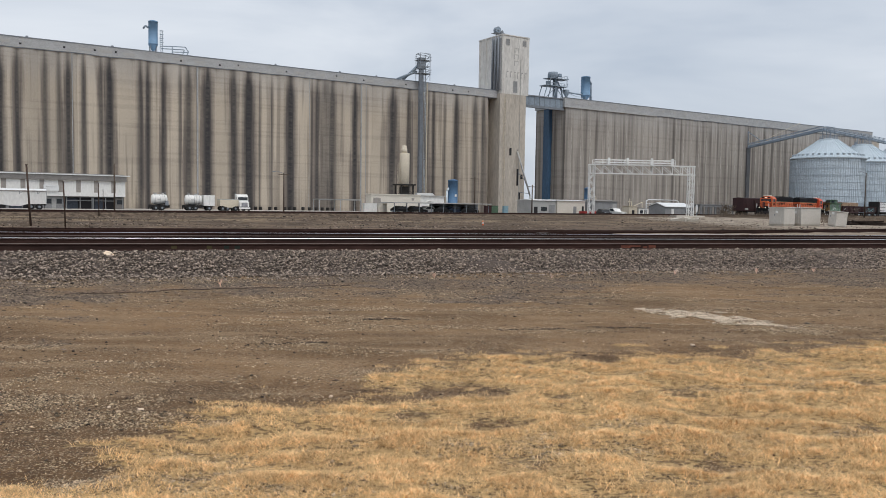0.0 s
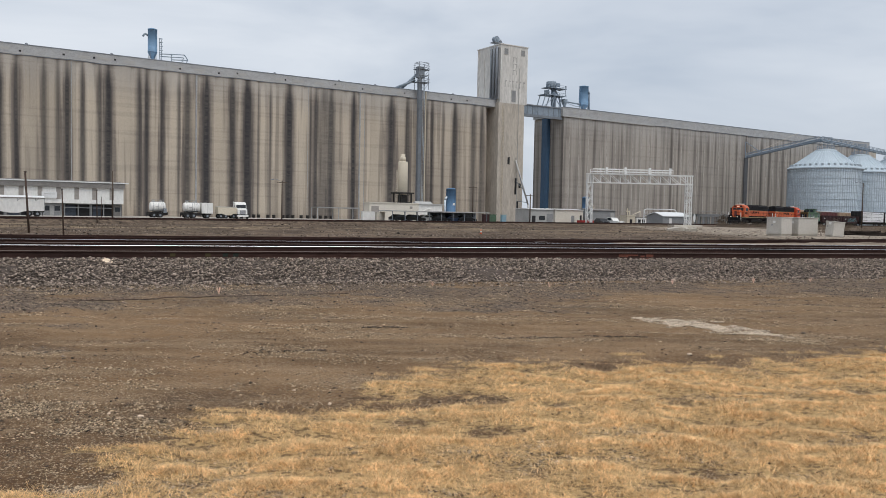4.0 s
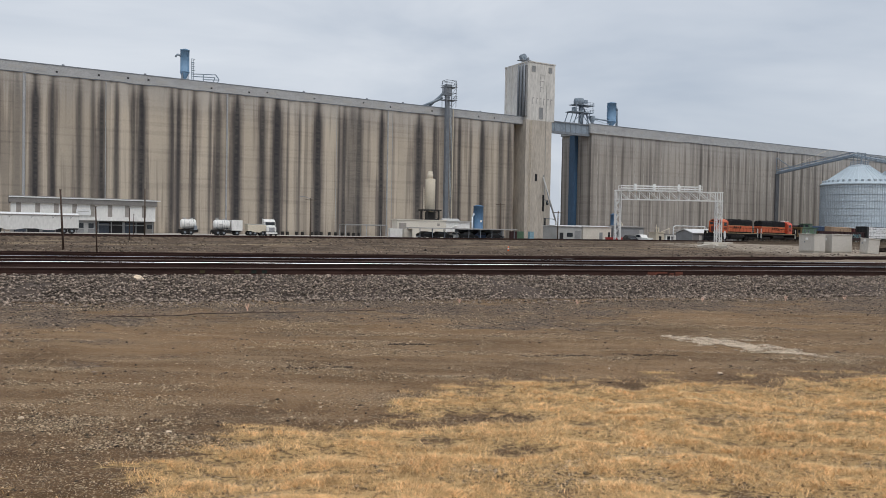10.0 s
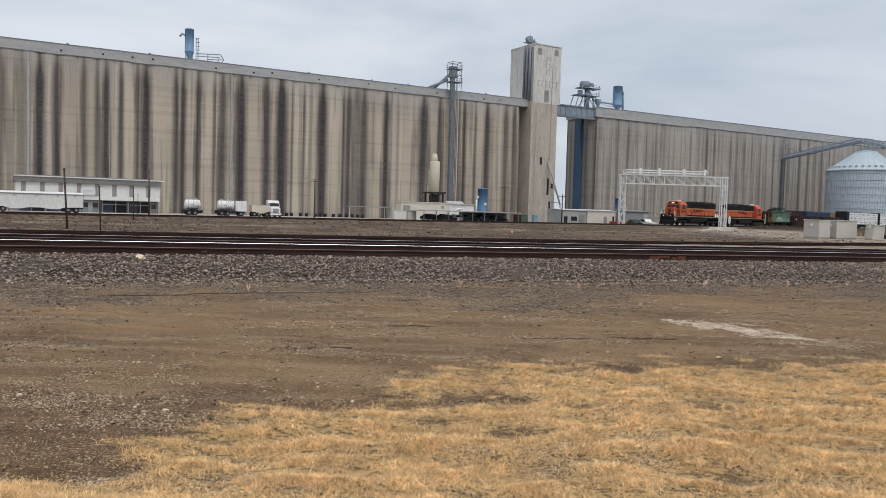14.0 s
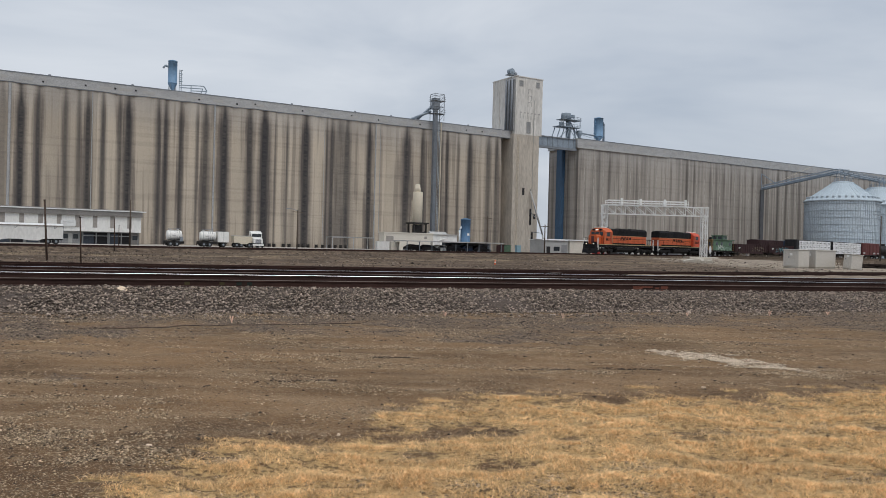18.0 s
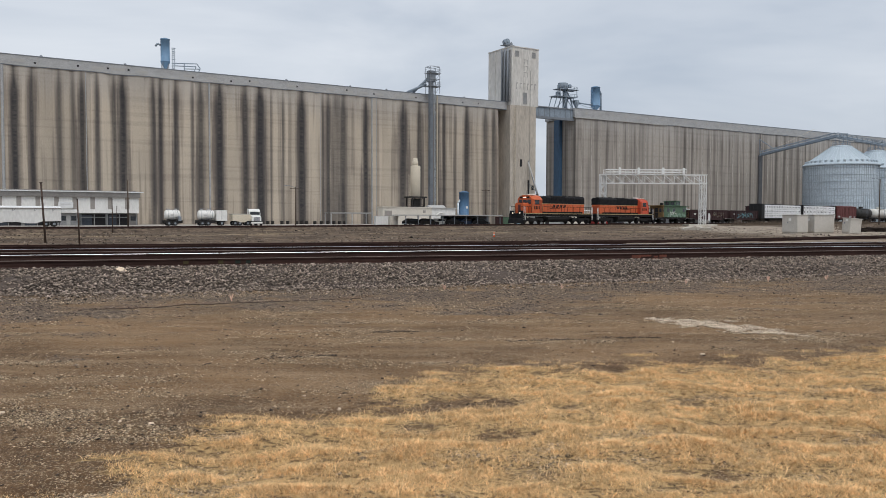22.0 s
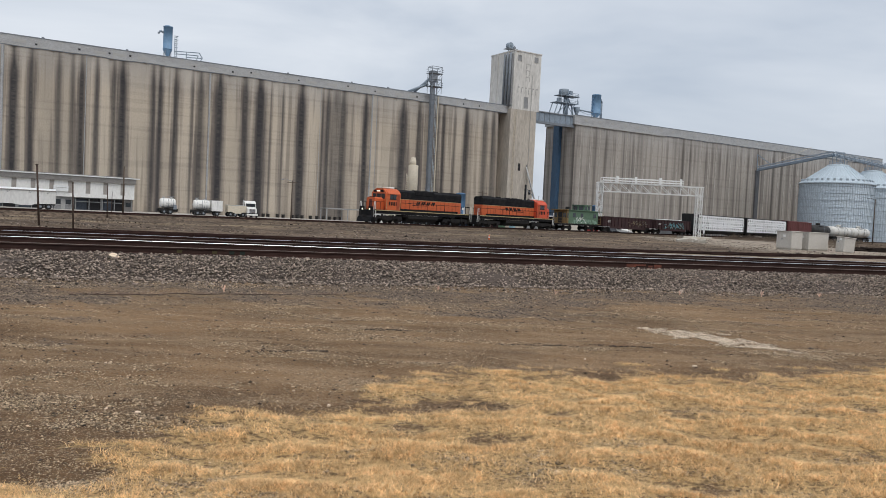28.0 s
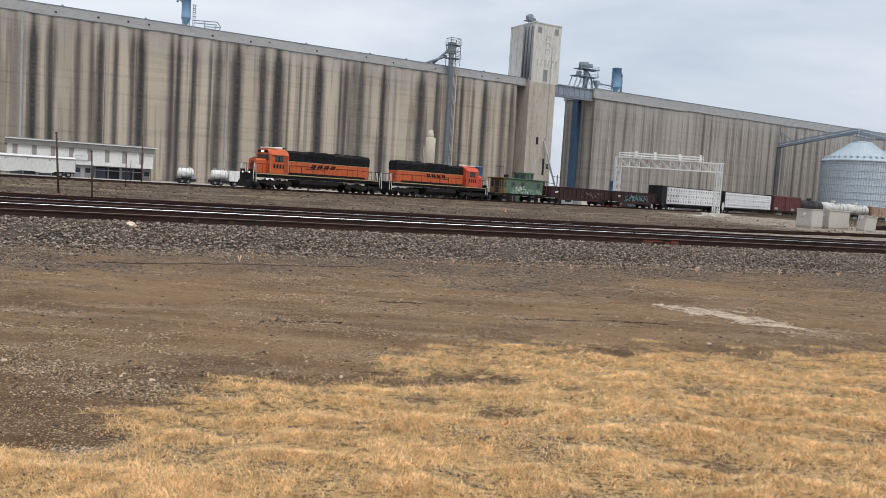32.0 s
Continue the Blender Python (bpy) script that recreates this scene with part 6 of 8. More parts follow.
    for x in (-6.5, 6.5):
        bm = bmesh.new()
        for y in (-1.2, 1.06):
            prism_y(bm, [(x - 2.65, 0.5), (x - 2.5, 0.95), (x + 2.5, 0.95), (x + 2.65, 0.5), (x + 2.2, 0.42), (x + 1.5, 0.62), (x + 0.5, 0.42), (x - 0.5, 0.42), (x - 1.5, 0.62), (x - 2.2, 0.42)], y, y + 0.14)
            for k in (-2.0, 0.0, 2.0):
                box(bm, x + k - 0.22, x + k + 0.22, y - 0.05, y + 0.2, 0.32, 0.72)
            for k in (-1.0, 1.0):
                tube(bm, (x + k, y - 0.02, 0.35), (x + k, y - 0.02, 1.15), 0.12, None, 8)
        tr = part("truck", bm, M_GRIME, t, "grimy three-axle truck")
        for k in (-2.0, 0.0, 2.0):
            wheelset(tr, x + k, 0.51)
    return t


def graffiti(side, paint, seed, x0, x1, z0, z1, count, size, y):
    """Overlapping sprayed blots, lobes and strokes on a car's side."""
    rng = random.Random(seed)
    bm = bmesh.new()
    for k in range(count):
        x = x0 + (x1 - x0) * (k + rng.random()) / count
        z, r = rng.uniform(z0, z1), size * rng.uniform(.3, 1.0)
        lean, squash = rng.uniform(-.5, .5), rng.uniform(.35, 1.1)
        pts = []
        for j in range(10):
            q = rng.uniform(.55, 1.15)
            dz = r * squash * q * math.sin(math.tau * j / 10)
            pts.append((x + r * q * math.cos(math.tau * j / 10) * .7 + lean * dz, max(z0 - .08, min(z1 + .3, z + dz))))
        prism_y(bm, pts, y - .0006 * k, y + .004)
    return tagged(part("sprayed_paint", bm, paint, side, "sprayed graffiti shapes"), kind="stuff")


def caboose():
    t = thing("caboose", pose(0, 0, 0), "faded green caboose with a cupola and sprayed pale graffiti", "caboose")
    blocks("underframe", [(-5.9, 5.9, -1.3, 1.3, 0.85, 1.15)], M_GRIME, t)
    body = blocks("body", [(-3.75, 4.8, -1.45, 1.45, 1.16, 3.35)], M_GREEN, t, "", 0.03)
    blocks("ochre_room", [(-4.25, -3.76, -1.42, 1.42, 1.16, 3.34)], M_OCHRE, t, "weathered ochre end room")
    blocks("end_window", [(-4.15, -3.85, -1.435, -1.422, 2.1, 2.9)], M_GLASS, t)
    # dark panel and panes added to give the end wall its shade
    blocks("end_door", [(-4.262, -4.252, -.4, .4, 1.2, 3.0)], M_DARK, t, "dark panel for the shaded end wall")
    blocks("end_pane", [(-4.262, -4.252, -1.2, -.65, 2.1, 2.9), (-4.262, -4.252, .65, 1.2, 2.1, 2.9)], M_GLASS, t)
    blocks("canopy", [(-4.85, -4.0, -1.6, 1.6, 3.352, 3.5)], M_OCHRE, t, "ochre platform canopy")
    blocks("roof", [(-3.99, 5.8, -1.6, 1.6, 3.352, 3.48)], M_GREEN, t, "", 0.03)
    cup = blocks("cupola", [(0.8, 2.6, -1.3, 1.3, 3.485, 4.35)], M_GREEN, t, "", 0.04)
    blocks("cupola_roof", [(0.6, 2.8, -1.4, 1.4, 4.352, 4.47)], M_GREEN, t)
    for k in ((1.9, 2.4, -1.315, -1.3, 3.65, 4.2), (1.0, 1.5, -1.315, -1.3, 3.65, 4.2), (.785, .8, -1.0, -.2, 3.6, 4.2), (.785, .8, .2, 1.0, 3.6, 4.2)):
        blocks("cupola_window", [k], M_GLASS, cup)
    for x in (-2.6, -0.4, 3.4):
        w = blocks("window", [(x, x + 0.75, -1.465, -1.45, 2.25, 2.95)], M_GLASS, body)
        blocks("window_frame", [(x - .06, x + .81, -1.475, -1.45, 2.95, 3.02), (x - .06, x + .81, -1.475, -1.45, 2.18, 2.25)], M_GREEN, w)
    graffiti(body, M_MISTGREEN, 4, -2.6, 4.6, 1.22, 1.75, 34, .42, -1.452)
    graffiti(body, M_PALEGREEN, 5, -1.6, 1.2, 1.35, 2.25, 26, .30, -1.462)
    for x in (-4.75, 5.8):
        bm = bmesh.new()
        for y in (-1.35, 1.35):
            tube(bm, (x, y, 1.1), (x, y, 3.36), 0.035, None, 5)
        for z in (1.6, 2.1):
            tube(bm, (x, -1.35, z), (x, 1.35, z), 0.03, None, 5)
        part("end_railing", bm, M_OCHRE, t, "ochre end railing")
    blocks("platform", [(-4.9, -4.16, -1.35, 1.35, 1.16, 1.22), (4.81, 5.9, -1.35, 1.35, 1.16, 1.22)], M_OCHRE, t)
    blocks("roof_vent", [(-2.5, -2.1, -.3, .3, 3.482, 4.0)], M_GRIME, t)
    bars("smoke_stack", [((0.2, .3, 3.4), (0.2, .3, 4.3))], 0.1, M_GRIME, t)
    bars("antenna", [((-0.6, 0, 3.4), (-0.6, 0, 4.7))], 0.025, M_GRIME, t)
    couplers(t, 6.0)
    for x in (-3.3, 3.3):
        freight_truck(t, x)
    return t


def gondola(half, label, tall, spray=False):
    t = thing("gondola_car", pose(0, 0, 0), label, "gondola car", "gondola cars of the train")
    L = half - 0.45
    blocks("floor", [(-L, L, -1.4, 1.4, 0.95, 1.12)], M_GRIME, t)
    side = blocks("side_wall", [(-L, L, -1.45, -1.38, 1.0, tall)], M_MAROON, t)
    blocks("side_wall", [(-L, L, 1.38, 1.45, 1.0, tall)], M_MAROON, t)
    for x in (-L, L - 0.08):
        blocks("end_wall", [(x, x + 0.08, -1.38, 1.38, 1.0, tall)], M_MAROON, t)
    blocks("top_rail", [(-L, L, -1.54, -1.36, tall, tall + 0.13), (-L, L, 1.36, 1.54, tall, tall + 0.13)], M_MAROON, t)
    blocks("side_sill", [(-L * .72, L * .72, -1.5, -1.38, 0.62, 1.0)], M_MAROON, t)
    bm = bmesh.new()
    box(bm, -0.06, 0.06, -1.56, -1.45, 0.95, tall)
    first = part("stake", bm, M_MAROON, t)
    n = int(2 * L / 1.05)
    first.matrix_basis = pose(-L + 0.4, 0, 0)
    for k in range(1, n):
        repeat(first, pose(-L + 0.4 + (2 * L - 0.8) * k / (n - 1), 0, 0))
    blocks("data_bars", [(-L + 1.4, -L + 2.3, -1.575, -1.56, 1.9, 2.0), (-L + 1.4, -L + 2.1, -1.575, -1.56, 1.72, 1.8)], M_WHITE, side, "pale lettering bars")
    if spray:
        graffiti(side, M_TEAL, 8, -3.8, 4.2, 1.1, 2.2, 40, .34, -1.565)
        graffiti(side, M_PALEGREEN, 9, -3.4, 4.0, 1.2, 2.3, 30, .16, -1.595)
        graffiti(side, M_INK, 10, -3.6, 4.2, 1.1, 2.3, 30, .14, -1.618)
    else:
        graffiti(side, M_SPRAYTAN, 8, -.5, 6.0, 1.15, 2.2, 40, .17, -1.565)
        graffiti(side, M_PALEGREEN, 11, 1.5, 6.5, 1.2, 2.2, 18, .09, -1.595)
    graffiti(side, M_RUST, 12, -L + .4, L - .4, 1.05, 2.3, 40, .16, -1.452)
    end_ladder(t, -L + 0.35, -1.6, 0.6, tall, M_MAROON)
    end_ladder(t, L - 0.35, -1.6, 0.6, tall, M_MAROON)
    couplers(t, half)
    for x in (-half + 2.4, half - 2.4):
        freight_truck(t, x)
    return t


def centerbeam(half, label, marks_seed, shroud):
    t = thing("centerbeam_flatcar", pose(0, 0, 0), label, "lumber car", "lumber cars of the train")
    L = half - 0.5
    blocks("deck", [(-L, L, -1.4, 1.4, 0.85, 1.08)], M_GRIME, t)
    bm = bmesh.new()
    prism_x(bm, [(-1.35, 0.85), (1.35, 0.85), (0.9, 0.35), (-0.9, 0.35)], -L * 0.55, L * 0.55)
    part("belly_frame", bm, M_GRIME, t)
    for x in (-L, L - 0.22):
        b = blocks("bulkhead", [(x, x + 0.22, -1.5, 1.5, 0.85, 4.45)], M_BULK, t, "black bulkhead")
        bm = bmesh.new()
        for y in (-1.3, -.45, .4, 1.2):
            box(bm, x - 0.1 if x < 0 else x + 0.22, x if x < 0 else x + 0.32, y, y + 0.12, 0.9, 4.4)
        part("rib", bm, M_BULK, b)
    bm = bmesh.new()
    box(bm, -L, L, -0.12, 0.12, 4.27, 4.45)
    for k in range(14):
        x = -L + 0.7 + (2 * L - 1.4) * k / 13
        box(bm, x - 0.06, x + 0.06, -0.12, 0.12, 1.08, 4.27)
    part("center_beam", bm, M_BULK, t)
    blocks("end_shroud", [(-L + 0.22, -L + shroud - 0.12, -1.46, 1.46, 1.1, 4.42)], M_BULK, t, "dark wrapped end stack")
    # bundles in four tiers
    rng = random.Random(marks_seed)
    a, b, cols = -L + shroud, L - 0.4, 5
    w = (b - a) / cols
    bm = bmesh.new()
    box(bm, 0.02, w - 0.03, -1.47, -0.14, 0.0, 1.00, 0.03)
    first = None
    for far in (0, 1):
        for r in range(3):
            for c in range(cols):
                m = pose(a + c * w, 0.0 if not far else 1.61, 1.10 + r * 1.05 + rng.uniform(0, .02))
                if first is None:
                    first = part("lumber_bundle", bm, M_WRAP, t, "lumber bundle in white wrap")
                    first.matrix_basis = m
                else:
                    first_copy = repeat(first, m)
    bm = bmesh.new()
    for r in range(3):
        for k in range(int((b - a) / 0.95)):
            x = a + 0.3 + k * 0.95 + rng.uniform(-.06, .06)
            z = 1.10 + r * 1.05 + 0.35
            q = rng.uniform(.14, .3)
            prism_y(bm, [(x, z), (x + q, z), (x + q + .08, z + .36), (x + .08, z + .36)], -1.482, -1.471)
    tagged(part("printed_marks", bm, M_INK, t, "dark printed marks on the wrap"), kind="stuff")
    bm = bmesh.new()
    for k in range(int((b - a) / 2.4)):
        x = a + 1.2 + 2.4 * k
        box(bm, x, x + 0.06, -1.488, -1.476, 1.05, 4.25)
    part("tie_down_strap", bm, M_PALEGREY, t)
    couplers(t, half)
    for x in (-half + 2.7, half - 2.7):
        freight_truck(t, x)
    return t


def boxcar(half, label, paint, roof, group="boxcars", tall=4.5, rusty=True):
    t = thing("boxcar", pose(0, 0, 0), label, "boxcar", group)
    L = half - 0.5
    body = blocks("body", [(-L, L, -1.45, 1.45, 1.0, tall - 0.2)], paint, t, "", 0.03)
    bm = bmesh.new()
    prism_x(bm, [(-1.5, tall - 0.21), (1.5, tall - 0.21), (1.5, tall - 0.1), (0, tall + 0.08), (-1.5, tall - 0.1)], -L - 0.05, L + 0.05)
    part("roof", bm, roof, t)
    bm = bmesh.new()
    box(bm, -0.04, 0.04, -1.5, -1.45, 1.05, tall - 0.25)
    first = part("side_post", bm, paint, t)
    n = int(2 * L / 1.2)
    first.matrix_basis = pose(-L + 0.2, 0, 0)
    for k in range(1, n):
        x = -L + 0.2 + (2 * L - 0.4) * k / (n - 1)
        if abs(x) > 1.6:
            repeat(first, pose(x, 0, 0))
    d = blocks("sliding_door", [(-1.5, 1.5, -1.56, -1.46, 1.05, tall - 0.4)], paint, t, "", 0.02)
    for x in (-1.2, 0.9):
        blocks("door_bar", [(x, x + .08, -1.6, -1.56, 1.1, tall - 0.5)], M_RUST, d)
    if rusty:
        blocks("side_marks", [(-L + .6, -L + 2.4, -1.512, -1.502, 1.3, 1.75), (1.9, 3.6, -1.512, -1.502, 1.25, 1.7), (L - 2.2, L - .8, -1.512, -1.502, 1.3, 1.6)], M_PALEGREY, body, "scuffed pale patches")
    blocks("side_sill", [(-L * .7, L * .7, -1.42, 1.42, 0.7, 1.0)], M_GRIME, t)
    end_ladder(t, -L + 0.4, -1.58, 0.6, tall - 0.3, paint)
    end_ladder(t, L - 0.4, -1.58, 0.6, tall - 0.3, paint)
    couplers(t, half)
    for x in (-half + 2.4, half - 2.4):
        freight_truck(t, x)
    return t


def tank_car(half, label, paint):
    t = thing("tank_car", pose(0, 0, 0), label, "tank car", "tank cars of the train")
    L = half - 0.9
    bm = bmesh.new()
    ring = []
    prof = [(-L, 0.35), (-L + .15, 0.9), (-L + .5, 1.3), (-L + 1.0, 1.45), (L - 1.0, 1.45), (L - .5, 1.3), (L - .15, 0.9), (L, 0.35)]
    seg = 24
    for x, r in prof:
        ring.append([bm.verts.new((x, r * math.cos(math.tau * k / seg), 2.55 + r * math.sin(math.tau * k / seg))) for k in range(seg)])
    for a, b in zip(ring, ring[1:]):
        for k in range(seg):
            bm.faces.new((a[k], a[(k + 1) % seg], b[(k + 1) % seg], b[k])).smooth = True
    bm.faces.new(ring[0])
    bm.faces.new(ring[-1][::-1])
    part("tank", bm, paint, t)
    blocks("underframe", [(-half + .5, half - .5, -.35, .35, .8, 1.15), (-half + .5, -half + 2.6, -1.3, 1.3, .95, 1.15), (half - 2.6, half - .5, -1.3, 1.3, .95, 1.15)], M_GRIME, t)
    bm = bmesh.new()
    lathe(bm, [(0.6, 3.9), (0.6, 4.5), (0.5, 4.6)], 0, 0, 14)
    part("dome", bm, paint, t)
    blocks("catwalk", [(-1.6, 1.6, -1.2, -.7, 3.95, 4.02), (-1.6, 1.6, .7, 1.2, 3.95, 4.02)], M_STEEL, t)
    bars("safety_rail", [((-1.6, -1.2, 4.0), (-1.6, -1.2, 4.8)), ((1.6, -1.2, 4.0), (1.6, -1.2, 4.8)), ((-1.6, -1.2, 4.8), (1.6, -1.2, 4.8)), ((-1.6, -1.2, 4.4), (1.6, -1.2, 4.4))], 0.03, M_STEEL, t)
    for x in (-L * .5, L * .5):
        bm = bmesh.new()
        for k in range(24):
            a, b = math.tau * k / 24, math.tau * (k + 1) / 24
            tube(bm, (x, 1.47 * math.cos(a), 2.55 + 1.47 * math.sin(a)), (x, 1.47 * math.cos(b), 2.55 + 1.47 * math.sin(b)), 0.04, None, 4, False)
        part("band", bm, M_GRIME, t)
    end_ladder(t, 0.9, -1.5, 0.9, 4.0, M_STEEL)
    couplers(t, half)
    for x in (-half + 2.0, half - 2.0):
        freight_truck(t, x)
    return t


loco_1 = locomotive("orange and black diesel locomotive leading the train, lamps lit")
loco_2 = copy_thing(loco_1, pose(0, 0, 0))
loco_2["label"] = "orange and black diesel locomotive coupled cab to the rear"
for o in loco_2.children_recursive:
    if o.name.startswith(("headlight", "ditch_light")):
        o.data = o.data.copy()
        o.data.materials.clear()
        o.data.materials.append(M_GLASS)
        o["label"] = "unlit lamps"
    elif o.name.startswith(("cab.", "cab_visor", "nose.")):
        o.data = o.data.copy()
        o.data.materials.clear()
        o.data.materials.append(M_REDORANGE)
tank_black = tank_car(7.6, "black tank car behind the red boxcar", M_TANKBLACK)
tank_white = tank_car(8.2, "dirty white tank car near the train's end", M_TANKWHITE)
# thing, middle's distance behind the train's front, turned round or not
TRAIN = (
    (loco_1, 11.25, 0), (loco_2, 31.3, 180), (caboose(), 48.3, 0),
    (gondola(8.75, "maroon gondola car with pale graffiti", 2.62), 63.0, 0), (gondola(7.5, "maroon gondola car with teal graffiti", 2.62, True), 79.3, 0),
    (centerbeam(12.2, "lumber car with white-wrapped bundles between black bulkheads", 5, 1.9), 99.8, 0),
    (centerbeam(11.8, "second lumber car with white-wrapped bundles", 9, 0.5), 123.9, 0),
    (boxcar(8.1, "red boxcar with scuffed paint, coupled behind the lumber cars", M_RED, M_RED, "boxcars of the train"), 143.9, 0),
    (tank_black, 159.8, 0), (tank_white, 175.8, 0), (copy_thing(tank_white, pose(0, 0, 0)), 192.4, 0),
)
# where the train's front is along its track, in metres from its last place, second by second
FRONT_T = (0.0, 2.0, 4.4, 7.0, 10.5, 14.4, 17.0, 21.0, 24.0, 26.5, 29.0, 32.0)
FRONT_S = (147.3, 139.8, 131.0, 120.4, 105.1, 86.5, 73.9, 54.6, 39.5, 27.8, 15.2, 0.0)
FRONT = np.polyfit(FRONT_T, FRONT_S, 4)


def on_yard(s, off=0.0, z=TRAIN_Z, turn=0.0):
    return pose(TRAIN_X + s * math.cos(ta) - off * math.sin(ta), TRAIN_Y + s * math.sin(ta) + off * math.cos(ta), z, 0, 0, TRAIN_TURN + turn)


# cars left standing on the storage track
STORED = (
    (boxcar(8.0, "dark maroon boxcar standing on the storage track", M_MAROON, M_MAROON, "standing boxcars", 4.3), 154.5),
    (boxcar(8.0, "navy blue boxcar standing on the storage track", M_NAVY, M_NAVY, "standing boxcars", 4.3, False), 171.3),
    (boxcar(8.0, "tan boxcar standing on the storage track", M_TAN, M_TAN, "standing boxcars", 4.3), 191.0),
    (boxcar(8.0, "faded maroon boxcar standing on the storage track", M_RED, M_PALEGREY, "standing boxcars", 4.3), 207.8),
    (boxcar(8.0, "tan boxcar with a pale roof on the storage track", M_TAN, M_PALEGREY, "standing boxcars", 4.3), 224.7),
)
for car, s in STORED:
    car.matrix_basis = on_yard(s, 5.2, 0.40)


# ---- signal bridge over the yard track ----
def signal_bridge():
    a, b = Vector((47.0, 148.3, 0)), Vector((27.9, 147.0, 0))
    turn = math.degrees(math.atan2(a.y - b.y, a.x - b.x))
    wide = (a - b).length
    t = thing("signal_bridge", pose(b.x, b.y, 0, 0, 0, turn), "silver-painted lattice signal bridge on two lattice legs", "signal bridge")
    z0, z1 = 8.1, 9.72
    for x in (0.0, wide):
        bm = bmesh.new()
        for dx in (-0.48, 0.48):
            for y in (-0.48, 0.48):
                box(bm, x + dx - .08, x + dx + .08, y - .08, y + .08, -0.3, z1)
        for y in (-0.48, 0.48):
            for k in range(6):
                s = 1 if k % 2 else -1
                tube(bm, (x - s * .48, y, 0.4 + k * 1.3), (x + s * .48, y, 1.7 + k * 1.3), 0.075, None, 5)
        for dx in (-0.48, 0.48):
            for k in range(6):
                s = 1 if k % 2 else -1
                tube(bm, (x + dx, -s * .48, 0.4 + k * 1.3), (x + dx, s * .48, 1.7 + k * 1.3), 0.045, None, 5)
        part("lattice_leg", bm, M_SIGNAL, t)
    bm = bmesh.new()
    n = 10
    for y in (-0.6, 0.6):
        for z in (z0, z1):
            box(bm, -0.6, wide + 0.6, y - 0.09, y + 0.09, z - 0.09, z + 0.09)
        for k in range(n):
            x, x2 = wide * k / n, wide * (k + 1) / n
            tube(bm, (x, y, z0), (x, y, z1), 0.075, None, 5)
            tube(bm, (x, y, z1), (x2, y, z0), 0.075, None, 5)
    for k in range(n + 1):
        x = wide * k / n
        for z in (z0, z1):
            tube(bm, (x, -.6, z), (x, .6, z), 0.05, None, 5)
    part("truss", bm, M_SIGNAL, t)
    blocks("walkway", [(0, wide * .82, -.55, .55, z1 + .1, z1 + .16)], M_SIGNAL, t)
    bm = bmesh.new()
    for y in (-.9, .9):
        for h in (.5, .95):
            tube(bm, (0.3, y, z1 + h), (wide * .82, y, z1 + h), 0.055, None, 5)
        for k in range(12):
            x = 0.3 + (wide * .82 - .3) * k / 11
            tube(bm, (x, y, z1), (x, y, z1 + .95), 0.045, None, 5)
    part("guard_rail", bm, M_SIGNAL, t)
    for x in (3.4, 7.0, 11.7, 15.7):
        bm = bmesh.new()
        box(bm, x - 0.22, x + 0.22, 0.5, 0.75, z1 + 0.15, z1 + 1.4, 0.06)
        tube(bm, (x, 0.6, z0), (x, 0.6, z1 + 0.4), 0.09, None, 6)
        for h in (.5, 1.05):
            tube(bm, (x, 0.75, z1 + h), (x, 1.05, z1 + h), 0.14, None, 8)
        part("signal_head", bm, M_SIGNAL, t, "grey signal head seen from behind")
    bm = bmesh.new()
    prism_x(bm, [(-2.2, -.2), (2.2, -.2), (1.7, .42), (-1.7, .42)], wide - 3.2, wide + 2.2)
    part("footing", bm, M_CONCRETE, t, "pale concrete footing")


signal_bridge()


def slab_heap():
    """Broken slabs on the bank beside the bridge's footing."""
    rng = random.Random(12)
    for k in range(6):
        t = thing("concrete_slab", pose(30.0 + k * .62 + rng.uniform(-.3, .3), 100.0 + rng.uniform(-1, 1) + k * .3, height(33, 100) + .06, rng.uniform(-12, 12), rng.uniform(-12, 12), rng.uniform(0, 90)), "broken pale concrete slab lying on the dirt", "concrete slab", "broken slabs")
        bm = bmesh.new()
        a, b = rng.uniform(.6, 1.2), rng.uniform(.5, .9)
        p = [(-a, -b), (a * .7, -b), (a, b * .3), (a * .4, b), (-a * .8, b * .8)]
        lo = [bm.verts.new((x, y, -.35)) for x, y in p]
        hi = [bm.verts.new((x * .94, y * .94, .34)) for x, y in p]
        bm.faces.new(hi)
        bm.faces.new(lo[::-1])
        for i in range(5):
            bm.faces.new((lo[i], lo[(i + 1) % 5], hi[(i + 1) % 5], hi[i]))
        part("slab", bm, M_CONCRETE, t)


slab_heap()


# ---- signal cabinets beside the siding ----
def relay_house(m, wide, deep, tall, label, door_side=True):
    t = thing("signal_cabinet", m, label, "signal cabinet", "signal cabinets")
    body = blocks("body", [(-wide / 2, wide / 2, -deep / 2, deep / 2, 0.18, tall)], M_ALU, t, "", 0.03)
    blocks("roof", [(-wide / 2 - .06, wide / 2 + .06, -deep / 2 - .06, deep / 2 + .06, tall + .002, tall + .09)], M_ALU, t, "", 0.02)
    blocks("plinth", [(-wide / 2 + .05, wide / 2 - .05, -deep / 2 + .05, deep / 2 - .05, -.1, .18)], M_CONCRETE, t)
    d = blocks("door", [(-wide / 2 - .025, -wide / 2 - .002, -deep * .3, deep * .3, .3, tall - .15)], M_ALU, body)
    blocks("handle", [(-wide / 2 - .06, -wide / 2 - .025, .15, .25, 1.1, 1.25)], M_STEEL, d)
    blocks("warning_plate", [(-wide / 2 - .035, -wide / 2 - .026, -.2, .1, 1.35, 1.6)], M_WHITE, d)
    return t


